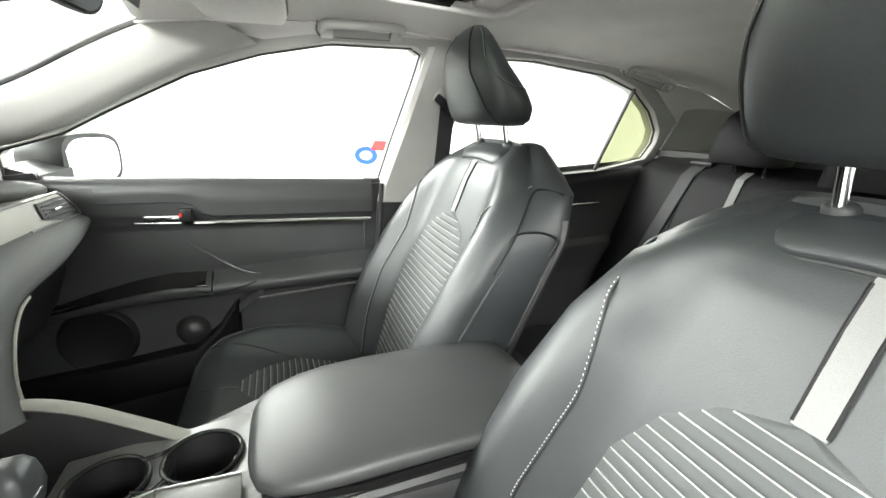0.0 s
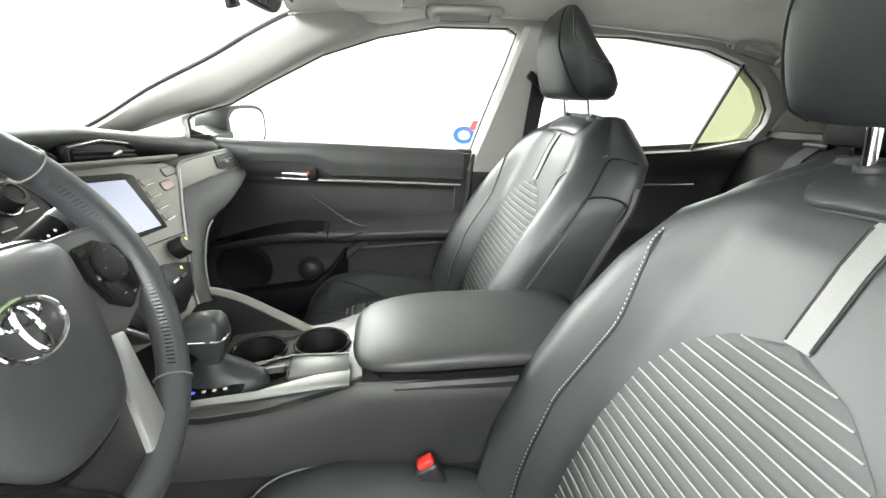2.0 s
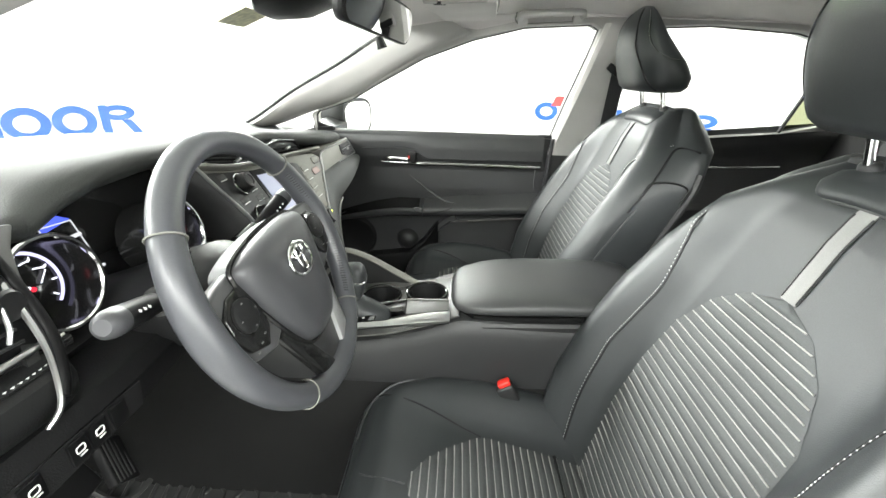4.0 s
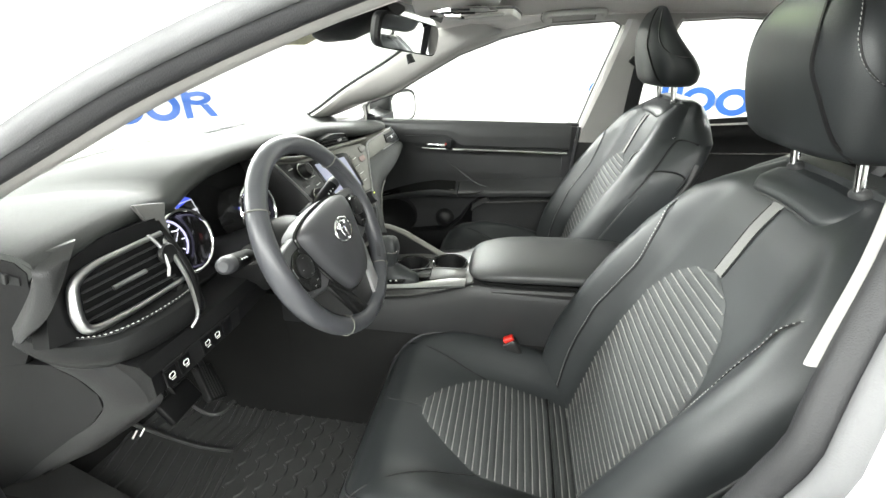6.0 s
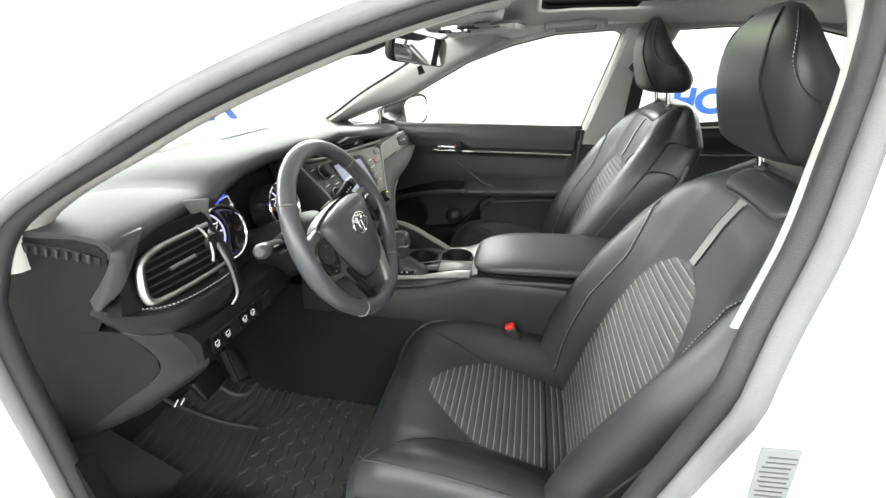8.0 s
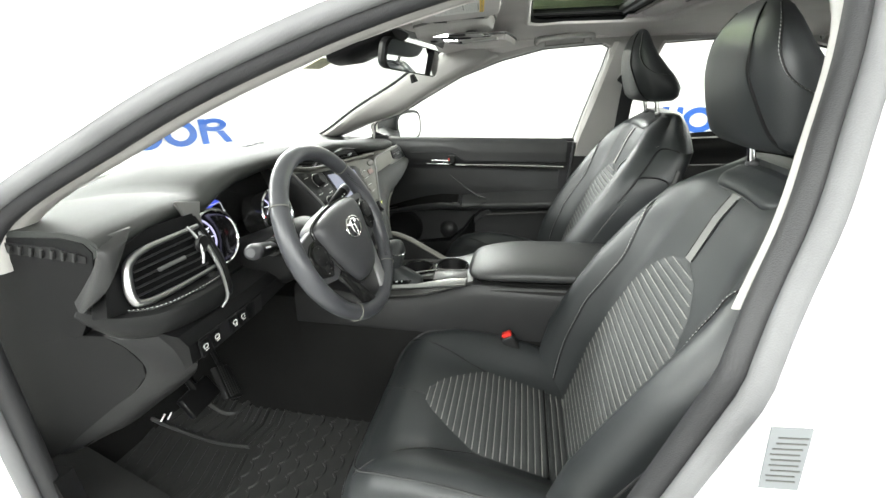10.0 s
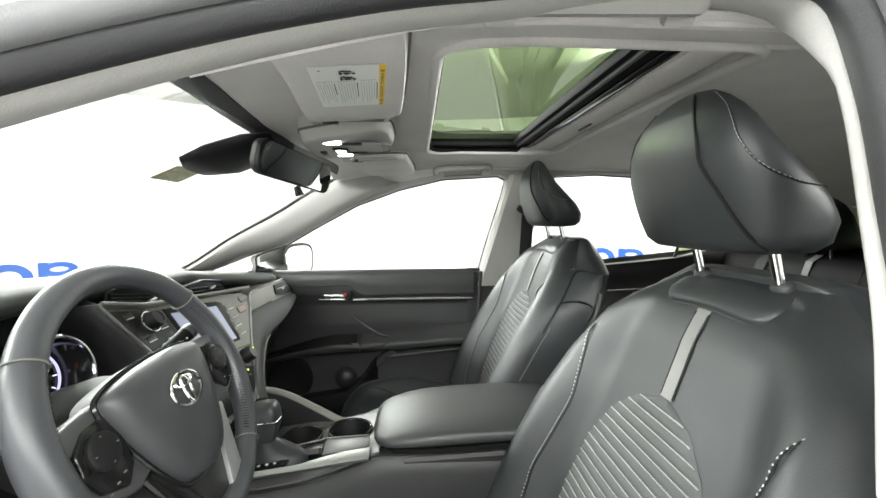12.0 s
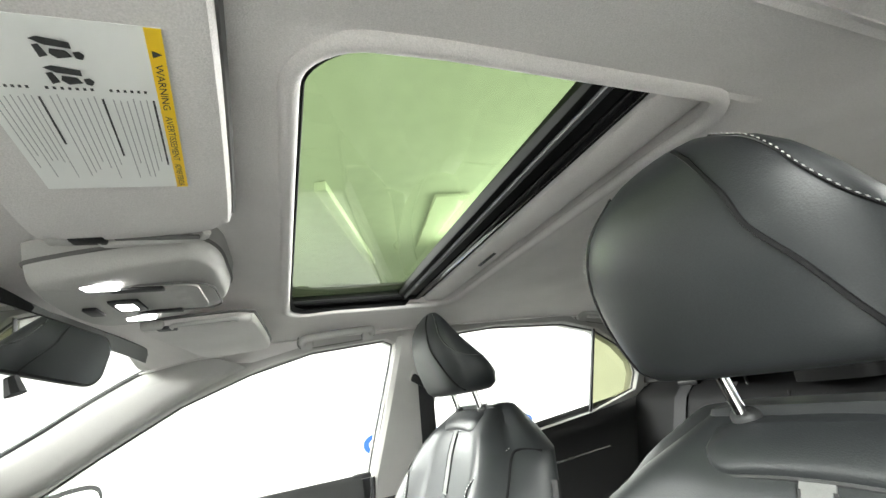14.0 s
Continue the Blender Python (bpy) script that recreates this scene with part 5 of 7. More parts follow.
for y, z, r in ((-0.113, 1.000, 0.017), (-0.118, 0.946, 0.015)):
    M = Matrix.Translation(st_pt(y, z, 0.003)) @ ST_TURN
    k = part("knob", lathe([(r, 0.0), (r * 0.97, 0.014), (r * 0.85, 0.020), (r * 0.6, 0.0205), (r * 0.55, 0.019), (0.001, 0.019)], 28, M), DARK, stack, "dark round knob")
    part("knob_ring", tube([M @ V(r * 1.12 * math.cos(a), r * 1.12 * math.sin(a), 0.002) for a in np.linspace(0, 2 * math.pi, 28, False)], 0.0018, 6, True), CHROME, k)
for y, z, w in ((-0.089, 0.984, 0.026), (-0.134, 0.973, 0.026), (-0.088, 0.966, 0.026), (-0.150, 1.016, 0.024), (-0.086, 0.936, 0.024)):
    b = part("button", rbox(tuple(st_pt(y, z + 0.004, 0.002)), (0.003, w, 0.011), 0.0012, 2, RK), DARK, stack)
    # Glint of the chrome edge, painted with the white print colour
    part("button_edge", rbox(tuple(st_pt(y, z - 0.001, 0.0042)), (0.0012, w * 0.8, 0.0016), 0.0005, 1, RK), ICON, b, "chrome button edge with its glint painted white")
for i, z in enumerate((0.968, 0.949, 0.930, 0.911)):
    y = 0.158 - 0.005 * i
    b = part("button", rbox(tuple(st_pt(y, z + 0.005, 0.0005)), (0.003, 0.034, 0.013), 0.0012, 2, RK), TRIM_GREY, stack)
    # White again paints the chrome glint
    part("button_edge", rbox(tuple(st_pt(y, z - 0.0015, 0.0028)), (0.0012, 0.027, 0.0016), 0.0005, 1, RK), ICON, b, "chrome button edge with its glint painted white")
for y, z, m2, nm in ((0.208, 0.956, mat("hazard_red", (0.20, 0.12, 0.105), 0.5, blotch=0.05), "muted red hazard button"), (0.243, 0.976, TRIM_GREY, "grey passenger lamp field")):
    b = part("hazard_button", prism([st_pt(y + a, z + c, 0.0005) for a, c in rrect(0.040, 0.013, 0.005, 4)], STK * -0.002, 0.0006), m2, stack, nm)
    part("button_gap", tube([st_pt(y + a, z + c, 0.001) for a, c in rrect(0.043, 0.015, 0.006, 4)], 0.0007, 5, True), DARK, b)
part("stack_groove", tube([st_pt(y, z, 0.0006) for y, z in ((-0.14, 0.905), (0.02, 0.896), (0.15, 0.882))], 0.0012, 5), DARK, stack)
part("climate_bezel", prism([st_pt(y, z, 0.001) for y, z in ((-0.128, 0.856), (-0.02, 0.868), (0.033, 0.864), (0.064, 0.855), (0.100, 0.842), (0.058, 0.813), (0.0, 0.800), (-0.085, 0.808))], STK * -0.003, 0.001), SATIN_BLACK, stack, "black climate bezel")
for y, z in ((0.090, 0.869), (-0.095, 0.882)):
    M = Matrix.Translation(st_pt(y, z, 0.001)) @ ST_TURN
    k = part("knob", lathe([(0.018, 0.0), (0.0175, 0.017), (0.015, 0.024), (0.001, 0.025)], 28, M), DARK, stack, "dark climate knob")
    part("knob_light", lathe([(0.0028, 0.0), (0.002, 0.0012)], 10, M @ Matrix.Translation((-0.008, 0.004, 0.0245))), mat("knob_light", (0.5, 0.5, 0.05), 0.3, blotch=0, emit=(0.7, 0.8, 0.1), strength=1.2), k, "small green lit dot")
for i in range(5):
    part("climate_button", rbox(tuple(st_pt(-0.052 + 0.026 * i, 0.843 - 0.002 * i, 0.005)), (0.005, 0.020, 0.006), 0.002, 2, RK), SATIN if i % 2 else DARK, stack)
part("button_light", lathe([(0.0026, 0.0), (0.002, 0.001)], 10, Matrix.Translation(st_pt(0.062, 0.846, 0.005)) @ ST_TURN), mat("button_light", (0.5, 0.5, 0.05), 0.3, blotch=0, emit=(0.7, 0.8, 0.1), strength=1.2), stack, "small green lit dot")
part("stack_seam", tube(smooth_path([st_pt(y, z, 0.002) for y, z in SEAM], 24), 0.0024, 6), SATIN, dash, "silver right edge of the stack")


# passenger side band, vent and the padded sweep below
def bd(y, z, lift=0.0):
    return V(-0.19 - 0.05 * y - 0.3 * z + lift, y, z)


BAND_TOP = [(0.262, 0.960), (0.284, 0.979), (0.322, 0.985), (0.415, 0.983), (0.568, 0.978), (0.617, 0.972), (0.660, 0.925)]
BAND_LOW = [(0.643, 0.921), (0.551, 0.926), (0.432, 0.933), (0.335, 0.936), (0.254, 0.938)]
band = part("trim_band", prism([bd(y, z, 0.003) for y, z in BAND_TOP + BAND_LOW], V(-0.04, 0, 0), 0.001), TRIM_GREY, dash, "grey metallic trim band")
part("band_edge", tube(smooth_path([bd(y, z, 0.005) for y, z in [(0.254, 0.938)] + BAND_TOP + BAND_LOW[:3]], 60), 0.0026, 6), SATIN, band, "silver edge line")
pv = part("passenger_vent", prism([bd(y, z, 0.0045) for y, z in ((0.496, 0.972), (0.608, 0.968), (0.651, 0.926), (0.569, 0.927), (0.492, 0.944))], V(0.003, 0, 0)), DARK, dash, "dark passenger vent")
for i in range(4):
    part("slat", tube([bd(0.503, 0.965 - 0.007 * i, 0.010), bd(0.606 + 0.009 * i, 0.963 - 0.0095 * i, 0.010)], 0.0019, 6, flat=0.6), SATIN if i == 1 else PLASTIC, pv)
part("vent_tab", rbox(tuple(bd(0.555, 0.951, 0.012)), (0.006, 0.024, 0.006), 0.0015, 2), SATIN, pv, "silver vent slider")
inner = smooth_path([bd(y, z, 0.003) for y, z in BAND_LOW] + [st_pt(y, z, 0.001) for y, z in SEAM[2:]], 44)
outer = smooth_path([bd(y, z, 0.025) for y, z in ((0.626, 0.903), (0.550, 0.888), (0.451, 0.876), (0.345, 0.871), (0.258, 0.867), (0.205, 0.848), (0.165, 0.820), (0.141, 0.796), (0.130, 0.774), (0.126, 0.750))], 44)
rings = []
for a, b in zip(inner, outer):
    n = V(0.9, 0.05, 0.42)
    rings.append([a + V(-0.05, 0.0, -0.01), a] + [a.lerp(b, f) + n * (0.010 * math.sin(math.pi * f)) for f in (0.12, 0.3, 0.5, 0.7, 0.88, 0.97)] + [b + V(-0.004, 0.004, -0.002), b + V(-0.03, 0.016, -0.004), b + V(-0.09, 0.02, 0.0)])
part("lower_pad", loft(rings), DASH_TOP, dash, "black padded lower dash sweep", 60)
part("pad_piping", tube(smooth_path([p + V(0.002, 0, -0.001) for p in outer[18:]], 40), 0.0024, 6), TRIM_GREY, dash, "light piping along the pad edge")
part("glovebox", loft([[V(x, y, z) for x, z in ((-0.60, 0.90), (-0.56, 0.86), (-0.555, 0.78), (-0.60, 0.66), (-0.80, 0.62), (-0.8, 0.9))] for y in np.linspace(0.13, 0.70, 8)]), PLASTIC, dash, "black glovebox face")

# ---- steering wheel ----
WC = V(-0.3475, -0.346, 0.961)
wheel = thing("steering_wheel", tuple(WC), "black leather steering wheel with silver lower spoke", "steering wheel")
WM = Matrix.Translation(WC) @ Matrix.Rotation(radians(90 - 23.5), 4, "Y") @ Matrix.Rotation(radians(3), 4, "Z")


def wp(x, y, z=0.0):
    """x to the wheel's right, y up its face, z towards the driver."""
    return WM @ V(-y, x, z)


RR = 0.1663
rim = part("rim", tube([wp(RR * math.sin(a), RR * math.cos(a)) for a in np.linspace(0, 2 * math.pi, 96, False)], [0.0158 + 0.0022 * max(0, math.cos(2 * (a - 1.57))) ** 2 for a in np.linspace(0, 2 * math.pi, 96, False)], 16, True), WHEEL_RIM, wheel, "black leather rim")
for deg in (52, -52, 142, -142):
    a = radians(deg)
    part("rim_seam", tube([wp((RR + 0.0172 * math.cos(q)) * math.sin(a), (RR + 0.0172 * math.cos(q)) * math.cos(a), 0.0172 * math.sin(q)) for q in np.linspace(0, 2 * math.pi, 20, False)], 0.0011, 5, True), TRIM_GREY, rim, "stitched rim joint")
for sgn in (-1, 1):
    bm = bmesh.new()
    for deg in np.arange(56, 138, 1.6):
        a = radians(deg) * sgn
        c = wp((RR - 0.0155) * math.sin(a), (RR - 0.0155) * math.cos(a), 0.006)
        d = wp((RR - 0.012) * math.sin(a + 0.008), (RR - 0.012) * math.cos(a + 0.008), 0.0125)
        t = tube([c, d], 0.0008, 4)
        me = bpy.data.meshes.new("tmp")
        t.to_mesh(me), t.free()
        bm.from_mesh(me)
        bpy.data.meshes.remove(me)
    part("rim_stitching", bm, DARK, rim, "dark cross stitching inside the rim")
pad = [(-0.088, 0.030), (-0.080, 0.044), (-0.045, 0.051), (0.0, 0.053), (0.045, 0.051), (0.080, 0.044), (0.088, 0.030), (0.082, 0.0), (0.066, -0.045), (0.048, -0.080), (0.030, -0.096), (0.0, -0.100), (-0.030, -0.096), (-0.048, -0.080), (-0.066, -0.045), (-0.082, 0.0)]
HX = -0.010
smooth = [(p.x, p.y) for p in smooth_path([(x + HX, y, 0) for x, y in pad], 64, True)]


def dome(scale_z):
    rings = []
    for s, z in ((1.03, -0.02), (1.02, 0.006), (1.0, 0.015), (0.96, 0.021), (0.85, 0.027), (0.65, 0.031), (0.4, 0.033), (0.15, 0.034)):
        rings.append([wp(x * s, y * s, z) for x, y in smooth])
    return loft(rings)


hub = part("airbag_cover", dome(1), WHEEL_PAD, wheel, "black airbag cover")
part("hub_trim", tube([wp(x * 1.04, y * 1.04, 0.007) for x, y in smooth], 0.0028, 6, True), GLOSS, wheel, "gloss black trim line")
part("emblem_ring", tube([wp(HX + 0.0285 * math.cos(a), 0.020 * math.sin(a) + 0.002, 0.0355) for a in np.linspace(0, 2 * math.pi, 36, False)], 0.0022, 8, True), CHROME, hub, "chrome oval emblem")
part("emblem_bar", tube([wp(HX + 0.016 * math.cos(a), 0.006 * math.sin(a) + 0.011, 0.0355) for a in np.linspace(0, 2 * math.pi, 24, False)], 0.002, 6, True), CHROME, hub, "chrome emblem oval")
part("emblem_bar", tube([wp(HX + 0.007 * math.cos(a), 0.017 * math.sin(a) + 0.001, 0.0358) for a in np.linspace(0, 2 * math.pi, 24, False)], 0.002, 6, True), CHROME, hub, "chrome emblem oval")
for sgn in (-1, 1):
    out = [(0.080, 0.044), (0.120, 0.040), (0.158, 0.034), (0.163, 0.0), (0.158, -0.034), (0.130, -0.050), (0.095, -0.060), (0.068, -0.05)]
    sp = part("spoke", prism([wp(sgn * x, y, -0.014) for x, y in out], (wp(0, 0, 0.018) - wp(0, 0, 0)), 0.005, 3), SPOKE, wheel, "dark grey side spoke")
    bt = [(0.098, 0.028), (0.125, 0.026), (0.146, 0.012), (0.150, -0.012), (0.140, -0.034), (0.112, -0.046), (0.094, -0.030), (0.090, 0.0)]
    bp = part("button_field", prism([wp(sgn * x, y, 0.003) for x, y in bt], (wp(0, 0, 0.007) - wp(0, 0, 0)), 0.003, 2), GLOSS, sp, "gloss black button field")
    part("button_pad", lathe([(0.019, 0.0), (0.019, 0.003), (0.016, 0.005), (0.008, 0.0045), (0.001, 0.006)], 24, WM @ Matrix.Translation((-0.0, sgn * 0.120, 0.010))), DARK, sp, "round thumb pad")
    for i in range(3):
        part("button_mark", rbox((0, 0, 0), (0.0008, 0.004, 0.0014), 0.0002, 1), STRIP, sp).data.transform(WM @ Matrix.Translation((0.030 + 0.004 * i, sgn * (0.112 + 0.012 * i), 0.0115)) @ Matrix.Rotation(radians(90), 4, "Y"))
    for q in (0, 90, 180, 270):
        part("button_mark", rbox((0, 0, 0), (0.0008, 0.0026, 0.0012), 0.0002, 1), STRIP, sp).data.transform(WM @ Matrix.Translation((0.014 * math.cos(radians(q)), sgn * 0.120 + 0.014 * math.sin(radians(q)), 0.0155)) @ Matrix.Rotation(radians(90), 4, "Y"))
    edge = [(0.070, -0.050), (0.088, -0.056), (0.058, -0.148), (0.032, -0.163), (0.020, -0.152), (0.044, -0.100)]
    # Both trims are satin silver; the left's dark reflection is painted gloss black
    part("lower_spoke_trim", prism([wp(sgn * x, y, -0.006) for x, y in edge], (wp(0, 0, 0.012) - wp(0, 0, 0)), 0.003, 2), SILVER if sgn > 0 else GLOSS, wheel, "satin silver spoke trim" if sgn > 0 else "satin spoke trim with its dark reflection painted black")
part("lower_spoke", prism([wp(x, y, -0.012) for x, y in ((-0.062, -0.06), (0.062, -0.06), (0.040, -0.140), (0.022, -0.165), (-0.022, -0.165), (-0.040, -0.140))], (wp(0, 0, 0.012) - wp(0, 0, 0)), 0.004, 2), PLASTIC, wheel, "black lower spoke")
part("boss", lathe([(0.040, -0.09), (0.046, -0.04), (0.050, -0.012)], 32, WM), DARK, wheel, "dark wheel boss")
col = thing("steering_column", (-0.45, -0.352, 0.9), "black steering column shroud with stalks", "steering column")
part("shroud", loft([[WM @ V(-r * math.sin(a) * 0.8 - 0.004, r * math.cos(a), z) for a in np.linspace(0, 2 * math.pi, 28, False)] for r, z in ((0.045, -0.055), (0.068, -0.075), (0.074, -0.12), (0.078, -0.20), (0.085, -0.27))]), DARK, col)
for sgn in (-1, 1):
    def at(side, x, y, z=0.0):
        """A point of a stalk; the right-hand one is shorter and sits lower."""
        return wp(-x, y, z) if side < 0 else wp(0.9 * x, y - 0.016, z)

    s0 = [at(sgn, 0.06, 0.032, -0.085), at(sgn, 0.118, 0.047, -0.066), at(sgn, 0.126, 0.049, -0.063), at(sgn, 0.150, 0.055, -0.055), at(sgn, 0.185, 0.064, -0.042)]
    sk = part("stalk", tube(s0, [0.008, 0.0085, 0.0112, 0.0122, 0.0126], 18), SATIN_BLACK, col, "black control stalk")
    # Greyer colour stands in for the bright reflection on the glossy black end
    part("stalk_end", tube([at(sgn, 0.184, 0.064, -0.042), at(sgn, 0.193, 0.066, -0.039), at(sgn, 0.200, 0.0675, -0.0365), at(sgn, 0.204, 0.0685, -0.035)], [0.0129, 0.0130, 0.0115, 0.007], 18), WHEEL_PAD, sk, "rounded stalk end, greyed for the bright reflection on it")
    part("stalk_collar", tube([at(sgn, 0.080, 0.037, -0.080), at(sgn, 0.115, 0.046, -0.067)], [0.022, 0.016], 20), GLOSS, col, "gloss black stalk socket")
    for i in range(3):
        part("stalk_mark", rbox((0, 0, 0), (0.006, 0.0014, 0.0026), 0.0004, 1), ICON, sk).data.transform(Matrix.Translation(at(sgn, (0.152 + 0.008 * i), 0.0555 + 0.002 * i, -0.054 + 0.003 * i) + V(0.0108, 0, 0.0055)))

# ---- centre console ----
console = thing("centre_console", (-0.1, 0, 0.22), "black centre console with padded armrest, shifter and cup holders", "console")
KX = [-0.62, -0.50, -0.42, -0.34, -0.25, -0.16, -0.11, 0.0, 0.30]
KZ = [0.70, 0.69, 0.675, 0.672, 0.685, 0.715, 0.735, 0.735, 0.725]
rings = []
for x in np.linspace(-0.62, 0.30, 40):
    z = interp(x, KX, KZ)
    dp = 0.09 if -0.345 < x < -0.125 else 0.001
    rings.append([V(x, -0.125, 0.585), V(x, -0.133, 0.588), V(x, -0.135, 0.596), V(x, -0.126, z - 0.03), V(x, -0.120, z - 0.008), V(x, -0.112, z), V(x, -0.036, z), V(x, -0.036, z - dp), V(x, 0.088, z - dp), V(x, 0.088, z), V(x, 0.112, z), V(x, 0.120, z - 0.008), V(x, 0.126, z - 0.03), V(x, 0.135, 0.596), V(x, 0.133, 0.588), V(x, 0.125, 0.585)])
part("body", loft(rings), CONSOLE_SIDE, console, "black console sides")
part("carpet_side", loft([[V(x, -0.133, 0.22), V(x, -0.133, 0.5), V(x, -0.118, 0.66), V(x, 0.118, 0.66), V(x, 0.133, 0.5), V(x, 0.133, 0.22)] for x in (-1.06, -0.85, -0.615)]), CARPET, console, "black carpeted tunnel side")
part("carpet_side", rbox((-0.163, 0, 0.405), (0.908, 0.266, 0.37), 0.002, 1), CARPET, console, "black carpeted tunnel side")
part("deck", sheet(lambda u, v: V(-0.46 + 0.35 * u, -0.100 + 0.066 * v, interp(-0.46 + 0.35 * u, KX, KZ) + 0.004 + 0.004 * math.sin(math.pi * v)), 20, 8, 0.004), DECK, console, "grey satin console deck")


def cup_ring(x, y, z, r):
    c = part("cup_holder", lathe([(r * 0.82, -0.075), (r * 0.84, -0.070), (r * 0.96, -0.002), (r, 0.004), (r * 1.08, 0.002), (r * 1.06, -0.08)], 40, Matrix.Translation((x, y, z))), DARK, console, "dark round cup holder")
    part("cup_floor", lathe([(r * 0.83, -0.074), (r * 0.83, -0.070), (0.001, -0.070)], 32, Matrix.Translation((x, y, z))), DARK, c)
    part("cup_rim", tube([(x + r * 1.03 * math.cos(a), y + r * 1.03 * math.sin(a), z + 0.004) for a in np.linspace(0, 2 * math.pi, 40, False)], 0.0032, 8, True), GLOSS, c, "gloss black rim")
    part("cup_tab", rbox((x + r * 0.86, y - 0.004, z - 0.022), (0.010, 0.014, 0.030), 0.004, 2), PLASTIC, c, "rubber gripping tab")
    return c


cup_ring(-0.183, 0.016, 0.722, 0.044)
cup_ring(-0.288, 0.016, 0.710, 0.042)
part("cup_saddle", loft([[V(-0.252, y, 0.716 - d), V(-0.236, y, 0.710 - d), V(-0.220, y, 0.722 - d), V(-0.220, y, 0.66), V(-0.252, y, 0.66)] for y, d in ((-0.012, 0.004), (0.016, 0.012), (0.044, 0.004))]), DARK, console, "dark saddle between the cup holders")
for y in (-0.014, 0.046):
    part("saddle_rim", tube(smooth_path([(-0.257, y * 0.9 + 0.002, 0.716), (-0.236, y * 1.05, 0.716), (-0.218, y * 0.9 + 0.002, 0.727)], 12), 0.003, 8), GLOSS, console, "gloss black rim")
for cx, cz, x0, x1 in ((-0.183, 0.722, -0.236, -0.118), (-0.288, 0.710, -0.352, -0.236)):
    k = len(rr_dense(1, 1, 0.1, 3, 8))
    cell = [((x0 + x1) / 2 + a, 0.025 + b) for a, b in rr_dense(x1 - x0, 0.124, 0.004, 3, 8)]
    ang = [math.atan2(b - 0.02, a - cx) for a, b in cell]
    part("cup_plate", loft([[V(a, b, cz - 0.012 + (a - cx) * 0.12) for a, b in cell], [V(a, b, cz - 0.001 + (a - cx) * 0.12) for a, b in cell], [V(cx + 0.0460 * math.cos(q), 0.016 + 0.0460 * math.sin(q), cz) for q in ang]], True, False), DECK, console, "dark satin plate round the cup holder")
part("driver_trim", loft([[V(x, -0.116, z - 0.006), V(x, -0.118, z), V(x, -0.112, z + 0.005), V(x, -0.117 + w, z + 0.006), V(x, -0.117 + w, z - 0.002)] for x, z, w in ((-0.42, 0.698, 0.005), (-0.34, 0.710, 0.006), (-0.26, 0.718, 0.010), (-0.225, 0.723, 0.018), (-0.18, 0.730, 0.026), (-0.128, 0.736, 0.029))]), SATIN, console, "satin silver trim beside the shifter")
lid = part("switch_lid", prism([V(-0.220, -0.089, 0.727), V(-0.131, -0.089, 0.740), V(-0.132, -0.050, 0.741), V(-0.222, -0.034, 0.729)], V(0, 0, 0.004), 0.0015), DECK, console, "grey lid panel")
part("lid_edge", tube([(-0.30, -0.040, 0.721), (-0.245, -0.034, 0.7285), (-0.222, -0.034, 0.734), (-0.132, -0.050, 0.746)], 0.0014, 6), SATIN, console, "thin silver line")
part("lid_gap", tube([(-0.222, -0.089, 0.731), (-0.224, -0.034, 0.7335)], 0.0014, 5), DARK, lid)
rail = smooth_path([(-0.52, 0.112, 0.735), (-0.46, 0.115, 0.768), (-0.40, 0.114, 0.780), (-0.34, 0.106, 0.768), (-0.27, 0.092, 0.738), (-0.207, 0.074, 0.714), (-0.17, 0.07, 0.712)], 30)
part("rail", tube(rail, [0.011] * 24 + [0.010 - 0.0013 * i for i in range(6)], 10, flat=0.55, up=(0, 0, 1)), TRIM_GREY, console, "light grey arched rail")
part("rail_cheek", loft([[p + V(0, 0.004, -0.004), p + V(0, -0.006, -0.004), V(p.x, p.y - 0.01, 0.66), V(p.x, p.y + 0.012, 0.66)] for p in rail]), PLASTIC, console, "black cheek under the rail")
# shifter
sf = part("shifter_boot", loft([[V(-0.318 + cx + rx * math.cos(a) * (1 + f * 0.05 * math.cos(5 * a)), -0.056 + ry * math.sin(a) * (1 + f * 0.06 * math.sin(4 * a + 1)), z) for a in np.linspace(0, 2 * math.pi, 40, False)] for cx, rx, ry, z, f in ((0.0, 0.062, 0.036, 0.700, 0), (0.0, 0.060, 0.034, 0.715, 0.3), (-0.004, 0.054, 0.031, 0.724, 1), (-0.008, 0.042, 0.027, 0.733, 1), (-0.014, 0.030, 0.022, 0.741, 1), (-0.018, 0.018, 0.016, 0.752, 0), (-0.020, 0.015, 0.014, 0.775, 0))]), LEATHER, console, "black leather shifter boot", 60)
part("shift_knob", loft([[V(-0.334 + cx + rx * math.copysign(abs(math.cos(a)) ** 0.5, math.cos(a)), -0.066 + ry * math.copysign(abs(math.sin(a)) ** 0.55, math.sin(a)), z + tip * math.cos(a)) for a in np.linspace(0, 2 * math.pi, 32, False)] for cx, rx, ry, z, tip in ((0.004, 0.015, 0.014, 0.752, 0), (0.004, 0.020, 0.017, 0.766, 0), (0.002, 0.026, 0.021, 0.778, 0.002), (0.0, 0.031, 0.024, 0.792, 0.003), (-0.002, 0.0315, 0.0245, 0.803, 0.004), (-0.003, 0.030, 0.023, 0.815, 0.004), (-0.004, 0.025, 0.018, 0.824, 0.004), (-0.004, 0.013, 0.010, 0.829, 0.003))]), LEATHER, sf, "black leather shift knob", 60)
part("knob_line", tube(smooth_path([(-0.352, -0.0905, 0.795), (-0.322, -0.0915, 0.797), (-0.306, -0.088, 0.797), (-0.303, -0.066, 0.797)], 16), 0.0014, 6), CHROME, sf, "chrome knob line")
